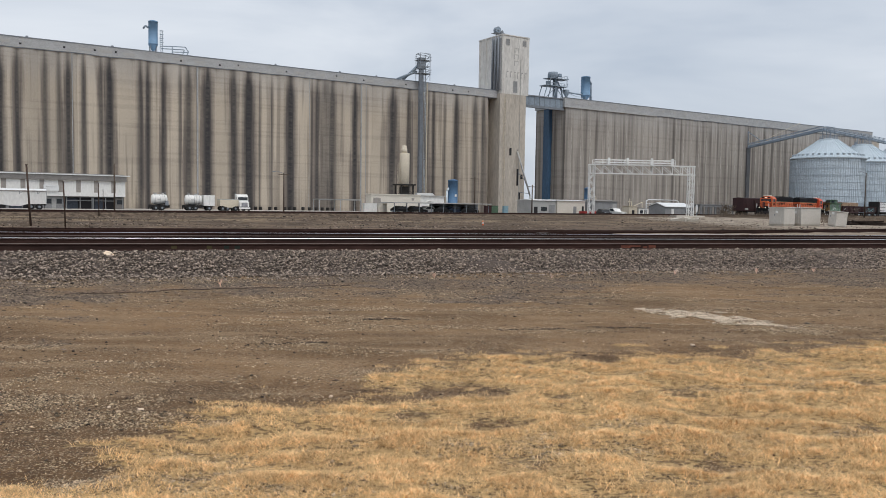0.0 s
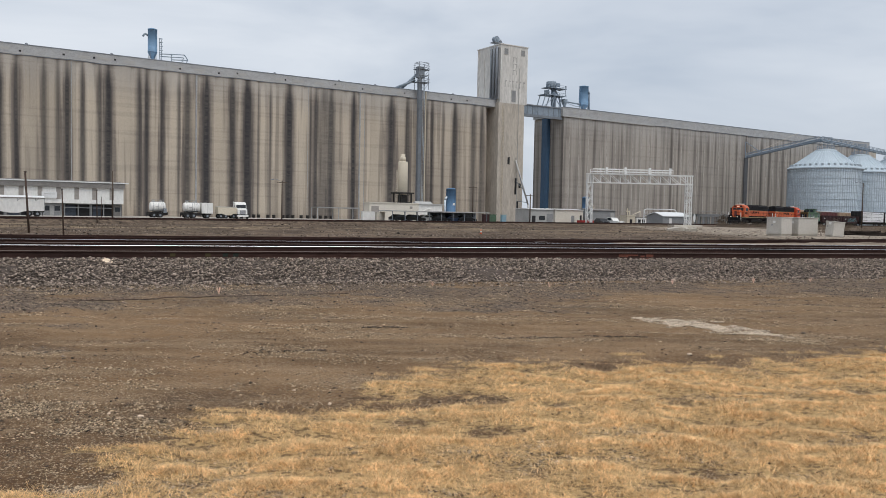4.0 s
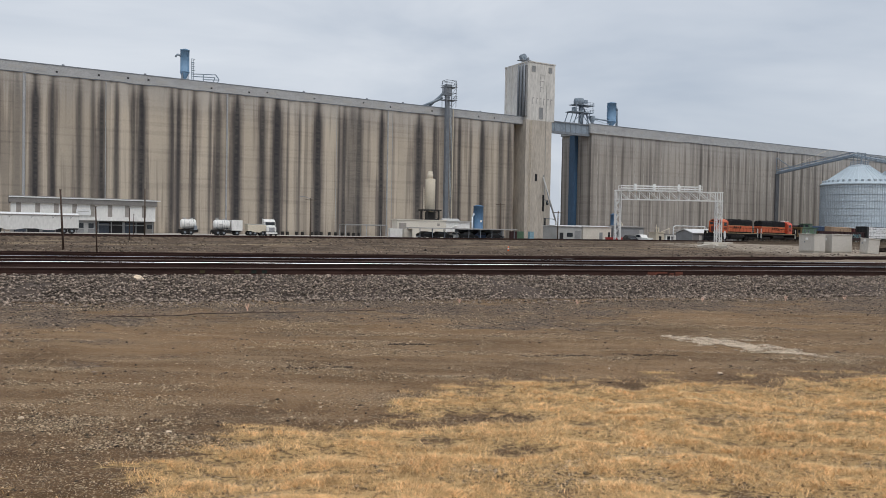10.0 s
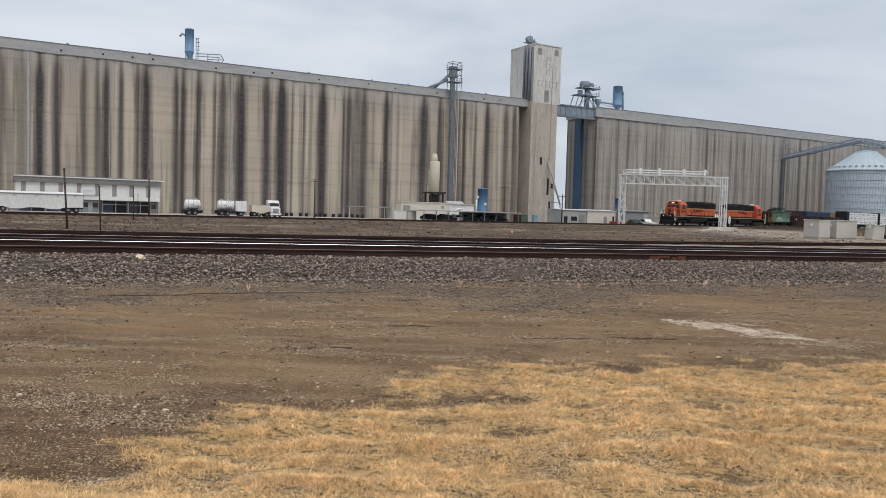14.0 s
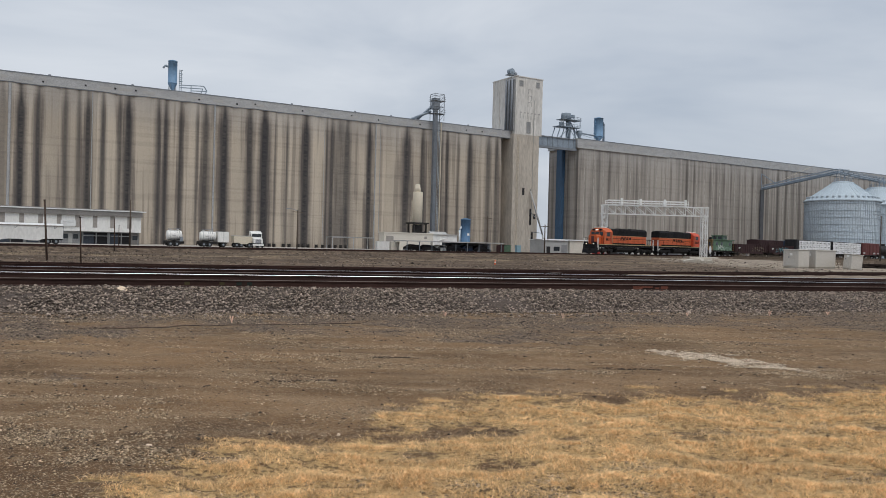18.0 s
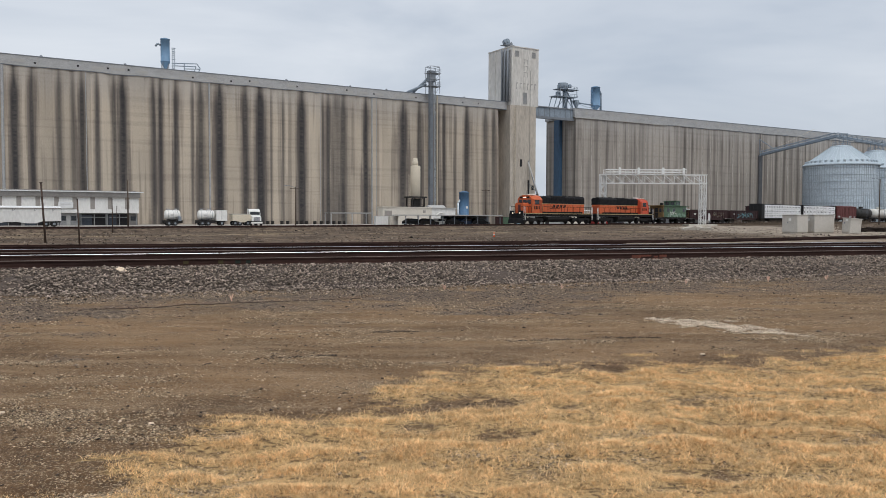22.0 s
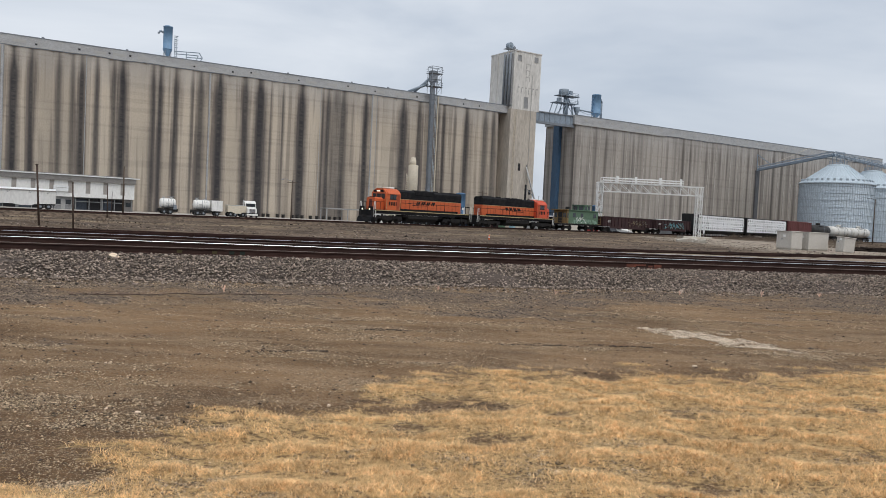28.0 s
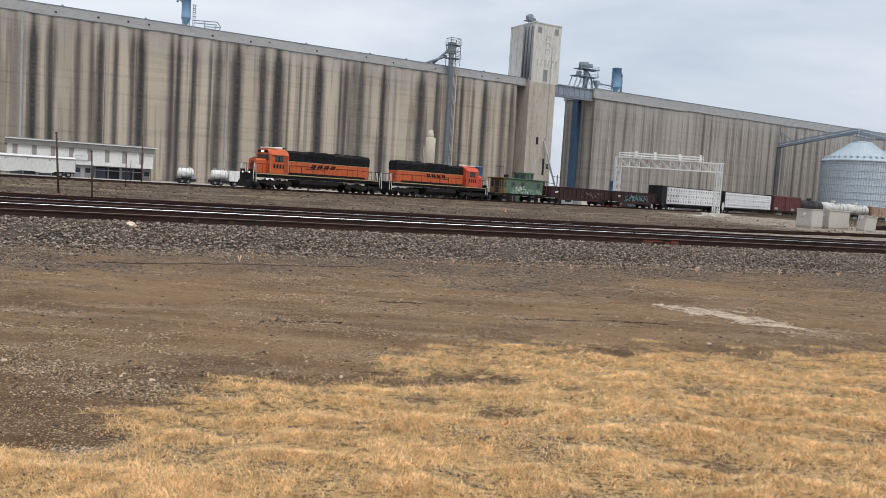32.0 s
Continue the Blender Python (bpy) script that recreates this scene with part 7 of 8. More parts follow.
relay_house(pose(35.35, 81.2, 0, 0, 0, 30), 1.75, 1.8, 1.90, "dull aluminium signal cabinet on a concrete plinth")
relay_house(pose(38.3, 82.4, 0, 0, 0, 22), 2.75, 1.6, 1.9, "wide aluminium signal cabinet with a flat roof")
relay_house(pose(40.8, 80.6, -0.08, 2, 4, 22), 1.55, 1.0, 1.62, "small aluminium signal cabinet that leans a little")


# ---- posts left of the tracks ----
def post(x, y, tall, lean, r, label):
    t = thing("post", pose(x, y, -0.1, 0, lean, 0), label, "post", "lone posts")
    bm = bmesh.new()
    tube(bm, (0, 0, 0), (0, 0, tall), r, r * .8, 8)
    part("shaft", bm, M_RUST, t)
    bm = bmesh.new()
    tube(bm, (0, 0, tall), (0, 0, tall + .05), r * 1.25, None, 8)
    part("cap", bm, M_RUST, t)


post(-23.8, 45.0, 3.65, -3.4, 0.065, "thin dark rusty iron post leaning slightly")
post(-22.0, 45.4, 2.7, -2.0, 0.05, "shorter dark rusty iron post")
post(-33.1, 75.0, 3.3, -0.6, 0.055, "dark rusty iron post on the bank")
post(-43.6, 100.0, 3.0, 0.3, 0.05, "thin iron post beside the road")


def pole(m, tall, label, arms=1, lamp=False):
    t = thing("utility_pole", m, label, "utility pole", "wooden utility poles")
    bm = bmesh.new()
    tube(bm, (0, 0, -.4), (0, 0, tall), 0.17, 0.11, 8)
    part("pole_shaft", bm, M_WOODPOLE, t)
    for k in range(arms):
        blocks("cross_arm", [(-1.2, 1.2, -.06, .06, tall - .5 - k * .9, tall - .36 - k * .9)], M_WOODPOLE, t)
    if lamp:
        bars("lamp_arm", [((0, 0, tall - .2), (-1.6, 0, tall + .3)), ((-1.6, 0, tall + .3), (-2.2, 0, tall + .2))], 0.05, M_STEEL, t)
        blocks("lamp_head", [(-2.6, -1.9, -.14, .14, tall + .08, tall + .24)], M_STEEL, t)


pole(pose(-59.0, 140.0, YARD_Z), 8.4, "bare wooden utility pole beside the white building", 0)
pole(at_wall(-7.0, 50), 6.9, "wooden utility pole in front of the sheds", 1)
pole(at_wall(-13.5, 36), 8.8, "wooden utility pole with a cross arm", 1)
pole(at_wall(-58.7, 28), 8.5, "dark weathered utility pole with a lamp arm beside the silos", 1, True)
pole(pose(108.2, 200.0, YARD_Z, 0, 0, 20), 11.9, "dark pole with a lamp arm beside a grain bin", 0, True)
pole(at_wall(92.0, 12), 12.0, "dark utility pole against the silos", 0)


# ---- the white warehouse ----
M_BAYDOOR = mat("dull_blue_bay_door", (0.055, 0.068, 0.090), 0.6, scale=1, fine=6, vary=0.6, bump=0.05)


def warehouse():
    t = thing("warehouse", at_wall(-116.5, 19, YARD_Z), "long white warehouse with a grey roof over dark loading bays", "warehouse")
    L = 26.7
    up = blocks("upper_wall", [(0, L, 0, 10, 2.55, 5.75)], M_WHITE, t, "white metal upper wall")
    bm = bmesh.new()
    prism_x(bm, [(-.45, 5.75), (10.4, 5.75), (10.4, 6.9), (5, 7.3), (-.45, 6.9)], -0.3, L + 0.2)
    part("roof", bm, M_ROOFGREY, t, "dull grey roof with a deep edge")
    blocks("roof_edge", [(-.4, L + .9, -.6, -.46, 6.78, 6.98)], M_WHITE_ROOF, t)
    blocks("lower_wall", [(0, L, 1.6, 10, -.2, 2.55)], M_GREYWALL, t)
    bm = bmesh.new()
    box(bm, 0, 0.85, -.05, -.002, 3.35, 5.74)
    first = part("wall_panel", bm, M_BROWN, up, "brownish pilaster strip")
    first.matrix_basis = pose(0.9, 0, 0)
    for k in range(1, 8):
        repeat(first, pose(0.9 + 3.3 * k, 0, 0))
    for x in (0.2, 2.7, 5.2, 7.7, 10.2, 15.6, 18.1, 20.6, 22.9, 26.2):
        blocks("bay_post", [(x, x + .16, .6, .76, -.2, 2.55)], M_GREYWALL, t)
    for x0, x1 in ((0.6, 5.0), (5.6, 10.0), (15.6, 20.4), (20.9, 24.8)):
        # a black slab on the wall gives the bay its unlit inside
        blocks("bay_opening", [(x0, x1, 1.5, 1.62, -.1, 2.35)], M_DARK, t, "dark open loading bay")
        blocks("bay_door", [(x0 + .1, x0 + .46 * (x1 - x0), 1.40, 1.49, -.1, 2.1)], M_BAYDOOR, t, "dark blue-grey bay door")
        blocks("bay_rail", [(x0, x1, .64, .72, 1.62, 1.76)], M_GREYWALL, t)
    office = blocks("office_front", [(10.6, 15.4, .9, 1.6, -.2, 2.5)], M_GREYWALL, t, "grey office front between the bays")
    for x in (10.9, 12.0, 13.9):
        blocks("office_window", [(x, x + .95, .86, .898, 1.0, 1.95)], M_GLASS, office)
        blocks("window_ledge", [(x - .1, x + 1.05, .80, .898, .86, .96)], M_PALEGREY, office)
    blocks("office_door", [(13.05, 13.75, .86, .898, -.1, 2.05)], M_PALEGREY, office)
    blocks("entrance_block", [(24.9, 26.6, .9, 6, -.2, 2.4)], M_ROOFGREY, t)
    blocks("entrance_window", [(25.2, 26.2, .86, .9, 1.0, 1.9)], M_GLASS, t)
    blocks("sign_panel", [(11.5, 14.2, -.34, -.06, 3.55, 4.75)], M_WHITE_ROOF, up, "blank white sign board")
    blocks("sign_bars", [(11.9, 13.8, -.36, -.34, 4.25, 4.38)], M_PALEGREY, up)


warehouse()


# ---- road vehicles ----
def tyre(parent, x, y, r=0.5, w=0.28):
    bm = bmesh.new()
    tube(bm, (x, y - w / 2, r), (x, y + w / 2, r), r, None, 16)
    ob = part("wheel", bm, M_TYRE, parent)
    bm = bmesh.new()
    tube(bm, (x, y - w / 2 - .02, r), (x, y + w / 2 + .02, r), r * .45, None, 12)
    part("rim", bm, M_STEEL, ob)


def hopper_trailer():
    t = thing("grain_trailer", at_wall(-121.7, 36), "white hopper-bottom grain trailer parked on the road", "trailer")
    L = 15.6
    bm = bmesh.new()
    prism_y(bm, [(0, 1.35), (1.4, 1.0), (3.0, .95), (4.2, .62), (5.6, .62), (7.0, .85), (8.8, .85), (10.2, .62), (11.6, .62), (12.6, .95), (L, 1.0), (L, 3.35), (0, 3.35)], -1.25, 1.25)
    body = part("hopper_body", bm, M_WHITE, t)
    bm = bmesh.new()
    prism_x(bm, [(-1.3, 3.35), (1.3, 3.35), (0.9, 3.6), (0, 3.7), (-.9, 3.6)], 0, L)
    part("tarp", bm, M_WHITE_ROOF, t, "rolled white tarp")
    blocks("tarp_roll", [(0, L, -1.36, -1.24, 3.2, 3.36)], M_BROWN, t, "brown edge of the rolled tarp", 0.03)
    for x in (4.6, 8.0, 11.4, 14.2):
        bars("tarp_strap", [((x, -1.34, 3.3), (x, -1.3, 2.75)), ((x, -1.3, 2.75), (x + .5, -1.3, 3.2))], 0.03, M_GREYWALL, t)
    bm = bmesh.new()
    box(bm, 0, .05, -1.28, -1.25, 1.15, 3.2)
    first = part("side_rib", bm, M_WHITE, body)
    for k in range(1, 16):
        repeat(first, pose(k * 1.03, 0, 0))
    blocks("chassis_rail", [(0.6, L, -.6, -.4, .75, 1.0), (0.6, L, .4, .6, .75, 1.0)], M_GRIME, t)
    for x in (13.2, 14.5, 1.8, 3.0):
        for y in (-1.1, 1.1):
            tyre(t, x, y)
    for y in (-.8, .8):
        bars("landing_leg", [((3.9, y, .1), (3.9, y, 1.1))], 0.07, M_STEEL, t)
    blocks("mud_flap", [(15.3, 15.35, -1.2, -.7, .2, .9)], M_TYRE, t)
    bars("end_ladder", [((L + .05, -1.0, .9), (L + .05, -1.0, 3.3)), ((L + .05, -.6, .9), (L + .05, -.6, 3.3))], 0.03, M_STEEL, t)


hopper_trailer()


def tractor(t, x, cab_paint):
    """A long-nosed road tractor, front at x + 6."""
    bm = bmesh.new()
    prism_y(bm, [(x + .2, 1.0), (x + 3.2, 1.0), (x + 3.2, 2.35), (x + 2.8, 3.15), (x + 1.7, 3.55), (x + .2, 3.55)], -1.15, 1.15)
    cab = part("cab", bm, cab_paint, t)
    bm = bmesh.new()
    prism_y(bm, [(x + 3.2, 1.0), (x + 5.2, .95), (x + 5.25, 1.85), (x + 3.2, 2.2)], -.95, .95)
    part("bonnet", bm, cab_paint, t)
    blocks("windscreen", [(x + 3.05, x + 3.24, -1.0, 1.0, 2.3, 2.95)], M_GLASS, cab)
    blocks("side_window", [(x + 2.0, x + 2.8, -1.17, -1.15, 2.2, 2.9)], M_GLASS, cab)
    blocks("grille", [(x + 5.2, x + 5.3, -.6, .6, .95, 1.8)], M_CHROME, t)
    blocks("bumper", [(x + 5.15, x + 5.45, -1.15, 1.15, .45, .8)], M_WHITE, t)
    blocks("chassis", [(x - 3.2, x + 5.1, -.45, .45, .65, .95)], M_GRIME, t)
    for w in (x + 4.3, x - .9, x - 2.2):
        for y in (-1.05, 1.05):
            tyre(t, w, y)
    bars("exhaust", [((x + .1, -1.05, 1.0), (x + .1, -1.05, 3.8))], 0.08, M_CHROME, t)


def tank_body(t, x0, x1, r, z, paint):
    bm = bmesh.new()
    ring = []
    for x, q in ((x0, r * .4), (x0 + .12, r * .85), (x0 + .35, r), (x1 - .35, r), (x1 - .12, r * .85), (x1, r * .4)):
        ring.append([bm.verts.new((x, q * math.cos(math.tau * k / 20), z + q * math.sin(math.tau * k / 20))) for k in range(20)])
    for a, b in zip(ring, ring[1:]):
        for k in range(20):
            bm.faces.new((a[k], a[(k + 1) % 20], b[(k + 1) % 20], b[k])).smooth = True
    bm.faces.new(ring[0])
    bm.faces.new(ring[-1][::-1])
    part("tank", bm, paint, t)
    for k in range(3):
        bm = bmesh.new()
        x = x0 + .6 + (x1 - x0 - 1.2) * k / 2
        for j in range(20):
            a, b = math.tau * j / 20, math.tau * (j + 1) / 20
            tube(bm, (x, (r + .02) * math.cos(a), z + (r + .02) * math.sin(a)), (x, (r + .02) * math.cos(b), z + (r + .02) * math.sin(b)), .03, None, 4, False)
        part("tank_band", bm, M_STEEL, t)


def tank_lorry(s, box_end, label):
    t = thing("tank_truck", at_wall(s, 28), label, "tank truck", "parked tank trucks")
    tank_body(t, 0.2, 3.3 if not box_end else 3.6, 0.98, 2.22, M_WHITE)
    blocks("chassis", [(0, 5.8 if box_end else 3.6, -.5, .5, .7, .95)], M_GRIME, t)
    blocks("skirt_box", [(-0.1, 3.6, -1.0, 1.0, .5, 1.15)], M_GRIME, t, "dark underbody", 0.05)
    blocks("top_walk", [(0.7, 2.9, -.3, .3, 3.18, 3.26)], M_PALEGREY, t)
    for x in (1.0, 2.4):
        bm = bmesh.new()
        lathe(bm, [(.28, 3.1), (.28, 3.42), (.2, 3.46)], x, 0, 12)
        part("hatch", bm, M_PALEGREY, t)
    bars("ladder", [((2.3, -1.06, 1.0), (2.3, -.8, 3.1)), ((2.65, -1.06, 1.0), (2.65, -.8, 3.1))], .035, M_GREYWALL, t)
    bars("hose", [((0.6, -1.1, 1.3), (1.6, -1.14, 1.2)), ((1.6, -1.14, 1.2), (2.9, -1.1, 1.45))], .09, M_TYRE, t, "black delivery hose")
    blocks("number_bars", [(1.2, 1.9, -.995, -.975, 2.1, 2.3)], M_PALEGREY, t)
    if box_end:
        b = blocks("box_body", [(3.75, 6.0, -1.2, 1.2, 1.0, 3.2)], M_WHITE, t, "white box body", 0.04)
        blocks("panel_line", [(4.8, 4.85, -1.215, -1.202, 1.1, 3.1)], M_PALEGREY, b)
    else:
        blocks("valve_box", [(2.7, 3.3, -1.25, -.9, 1.0, 1.9)], M_STEEL, t)
    for x in ((0.9, 2.1) if not box_end else (0.9, 2.1, 4.9)):
        for y in (-1.0, 1.0):
            tyre(t, x, y)
    for y in (-1.2, .6):
        blocks("mud_flap", [(-.1, -.05, y, y + .6, .25, .9)], M_TYRE, t)
    bars("hand_rail", [((.6, -.3, 3.2), (.6, -.3, 3.6)), ((2.9, -.3, 3.1), (2.9, -.3, 3.6)), ((.6, -.3, 3.6), (2.9, -.3, 3.6))], .03, M_STEEL, t)


tank_lorry(-86.7, False, "white tank truck parked by the silos")
tank_lorry(-80.1, True, "white tank truck with a square white body")


def flat_rig():
    t = thing("short_grain_trailer", at_wall(-73.0, 28), "low tan hopper trailer with a grey tarp", "trailer")
    bm = bmesh.new()
    prism_y(bm, [(0, 1.0), (.9, 1.0), (1.6, .7), (2.6, .7), (3.2, 1.0), (3.9, 1.0), (3.9, 2.35), (0, 2.35)], -1.2, 1.2)
    part("hopper_body", bm, M_CREAM, t, "low tan hopper body")
    blocks("tarp", [(0, 3.9, -1.2, 1.2, 2.352, 2.5)], M_PALEGREY, t, "", .05)
    for x in (.6, 1.6, 3.3):
        for y in (-1.0, 1.0):
            tyre(t, x, y)


flat_rig()
rig = thing("semi_truck", at_wall(-67.6, 25.0, YARD_Z, -97), "white long-nosed semi truck turning on the road", "semi truck")
tractor(rig, 0.6, M_WHITE)


def car(m, paint, label, pickup=False):
    t = thing("pickup_truck" if pickup else "car", m, label, "pickup truck" if pickup else "car", "parked cars")
    L = 5.6 if pickup else 4.7
    bm = bmesh.new()
    if pickup:
        prism_y(bm, [(0, .45), (L, .45), (L, 1.0), (3.9, 1.12), (3.3, 1.78), (2.0, 1.82), (1.95, 1.15), (0, 1.15)], -.95, .95)
    else:
        prism_y(bm, [(0, .4), (L, .4), (L, .85), (3.6, 1.0), (2.9, 1.5), (1.3, 1.62), (.25, 1.1), (0, .95)], -.9, .9)
    body = part("body", bm, paint, t)
    for y in (-.962 if pickup else -.912, .95 if pickup else .9):
        bm = bmesh.new()
        if pickup:
            prism_y(bm, [(2.1, 1.2), (3.55, 1.2), (3.2, 1.7), (2.1, 1.72)], y, y + .012)
        else:
            prism_y(bm, [(.7, 1.05), (3.3, 1.05), (2.85, 1.42), (1.35, 1.52)], y, y + .012)
        part("side_window", bm, M_GLASS, body)
    for x in (.95, L - .95):
        for y in (-.82, .82):
            tyre(t, x, y, .36, .22)
    for x in (-.06, L - .02):
        blocks("bumper", [(x, x + .08, -.85, .85, .42, .62)], M_STEEL, t)
    for y in (-.8, .5):
        blocks("headlight", [(L - .02, L + .02, y, y + .3, .7, .85)], M_CHROME, t)
    return t


car(at_wall(6.6, 58, YARD_Z, -110), M_CARBLACK, "black car parked nose-in by the sheds")
car(at_wall(8.7, 58, YARD_Z, -92), M_WHITE, "white pickup truck parked by the sheds", True)


# ---- carport and the sheds in front of the silos ----
def carport():
    t = thing("carport", at_wall(-42.4, 46), "long low carport with a flat pale roof on thin posts", "carport")
    L = 24.8
    blocks("roof", [(-.3, L, -3, 3, 2.22, 2.42)], M_PALEGREY, t)
    for k in range(9):
        for y in (-2.8, 2.8):
            blocks("post", [(k * 3.0, k * 3.0 + .12, y - .06, y + .06, -.2, 2.22)], M_STEEL, t)
    blocks("back_wall", [(12, L, 2.9, 3.0, -.1, 2.2)], M_STEEL, t)


carport()
for i, (ds, paint, lab) in enumerate(((1.2, M_CARBLACK, "black car under the carport"), (4.6, M_TANKBLACK, "dark grey car under the carport"), (7.9, M_WHITE, "white car under the carport"), (11.0, M_CARBLACK, "black car under the carport"), (14.6, M_NAVY, "dark blue car under the carport"), (18.0, M_CARBLACK, "black car under the carport"))):
    car(at_wall(-42.4 + ds, 46, YARD_Z, 0 if i % 2 else 8), paint, lab)


def plain_shed(name, m, L, W, wall, rise, paint, roof, label, category, openings=(), seams=0):
    """A shed with a gabled roof whose ridge runs along x; openings on the near wall: (x0, x1, z0, z1, material, part name)."""
    t = thing(name, m, label, category)
    w = blocks("wall", [(0, L, 0, W, -.2, wall)], paint, t)
    bm = bmesh.new()
    prism_x(bm, [(0.001, wall), (W - .001, wall), (W / 2, wall + rise)], 0.001, L - .001)
    part("gable", bm, paint, t)
    bm = bmesh.new()
    o = .25
    k = rise / (W / 2)
    prism_x(bm, [(-o, wall - o * k), (-o, wall - o * k + .14), (W / 2, wall + rise + .14), (W + o, wall - o * k + .14), (W + o, wall - o * k), (W / 2, wall + rise)], -.2, L + .2)
    part("roof", bm, roof, t)
    for x0, x1, z0, z1, mt, nm in openings:
        blocks(nm, [(x0, x1, -.04, -.003, z0, z1)], mt, w)
    if seams:
        bm = bmesh.new()
        box(bm, 0, .03, -.02, -.002, 0, wall)
        first = part("wall_seam", bm, paint, w)
        for k in range(1, seams):
            repeat(first, pose(L * k / seams, 0, 0))
    return t


plain_shed("storage_shed", at_wall(4.8, 45), 9.0, 6, 3.45, .16, M_PALECREAM, M_WHITE_ROOF, "white metal shed with a white roof", "shed", ((5.2, 6.2, .0, 2.1, M_GREYWALL, "door"), (8.0, 8.6, .8, 2.2, M_DARK, "window")), 8)
plain_shed("storage_shed", at_wall(-2.5, 44.6), 7.2, 6, 3.4, .18, M_PALEGREY, M_WHITE_ROOF, "long pale grey metal shed beside the white one", "shed", ((0.4, 1.5, 0, 1.9, M_DARK, "door"), (2.6, 4.4, .9, 1.9, M_GLASS, "window"), (5.0, 6.8, .0, 2.4, M_GREYWALL, "door")), 7)
plain_shed("grey_shed", at_wall(16.6, 45), 8.2, 7, 3.5, .35, M_GREYWALL, M_ROOFGREY, "grey metal shed with a low roof", "shed", ((6.6, 8.0, 0, 3.0, M_PALEGREY, "door"),), 7)
plain_shed("small_shed", at_wall(9.4, 75, YARD_Z, 0), 8.3, 4.6, 2.35, .75, M_GREYWALL, M_WHITE_ROOF, "small grey shed with a bright white gabled roof", "shed", ((2.0, 2.8, 0, 1.9, M_WHITE, "door"), (6.5, 7.5, 1.0, 1.8, M_GLASS, "window")), 8)


def pipe_frame():
    t = thing("pipe_frame", at_wall(13.2, 66), "white pipe arch standing over the small shed", "pipe frame")
    bars("pipe", [((0, 0, -.2), (0, 0, 3.6)), ((0, 0, 3.6), (.6, 0, 3.9)), ((.6, 0, 3.9), (10, 0, 3.9)), ((10, 0, 3.9), (10.6, 0, 3.6)), ((10.6, 0, 3.6), (10.6, 0, -.2))], .12, M_WHITE_ROOF, t)
    bars("cross_pipe", [((0, 0, 3.0), (10.6, 0, 3.0))], .05, M_WHITE_ROOF, t)


pipe_frame()


def pump_hut():
    t = thing("pump_hut", at_wall(14.0, 60), "small cream hut with a dark hatch and pipes", "hut")
    w = blocks("wall", [(0, 2.6, 0, 2.4, -.2, 2.3)], M_CREAM, t)
    blocks("roof", [(-.15, 2.75, -.15, 2.55, 2.3, 2.45)], M_CREAM, t)
    blocks("hatch", [(.9, 1.7, -.03, -.003, .2, 1.5)], M_DARK, w)
    w2 = blocks("side_wall", [(3.3, 6.6, 0.2, 2.6, -.2, 1.9)], M_WHITE, t)
    blocks("side_roof", [(3.2, 6.7, .1, 2.7, 1.9, 2.05)], M_ROOFGREY, t)
    for x in (3.8, 5.2):
        blocks("side_window", [(x, x + .9, .16, .197, .7, 1.5)], M_GLASS, w2)
    bars("roof_pipe", [((1.1, 1, 2.4), (1.1, 1, 4.2)), ((.6, 1, 3.4), (1.6, 1, 3.4)), ((1.9, 1.2, 2.4), (1.9, 1.2, 3.5)), ((2.6, 1.2, 2.4), (5.5, 1.2, 3.4)), ((5.5, 1.2, 3.4), (5.5, 1.2, 2.0))], .1, M_CREAM, t)


pump_hut()


def cream_plant():
    """The long cream building with its cyclone tower."""
    t = thing("scale_house", at_wall(-39.3, 32), "long cream concrete building at the foot of the silos", "building")
    w = blocks("wall", [(0, 13.0, 0, 2.6, -.2, 4.1)], M_PALECREAM, t)
    blocks("wall_wing", [(13.0, 20.6, 1.5, 4, -.2, 4.0)], M_WHITE, t)
    blocks("parapet", [(-.15, 13.1, -.15, 2.75, 4.1, 4.3)], M_PALECREAM, t)
    blocks("wing_roof", [(13.15, 20.8, 1.2, 4.2, 4.002, 4.2)], M_PALEGREY, t)
    blocks("doorway", [(.5, 2.4, -.05, -.003, 2.0, 3.4)], M_BROWN, w)
    blocks("window", [(10.6, 11.3, -.04, -.003, 2.9, 3.5)], M_BROWN, w)
    bm = bmesh.new()
    prism_x(bm, [(1.6, 4.2), (3.9, 4.2), (2.8, 4.8)], 13.4, 18.0)
    part("wing_gable", bm, M_PALEGREY, t, "low grey roof light")
    bars("duct", [((15.0, 1.3, 2.4), (16.2, 1.3, 3.0)), ((16.2, 1.3, 3.0), (17.0, 1.3, 3.0))], .16, M_WHITE, t)


cream_plant()


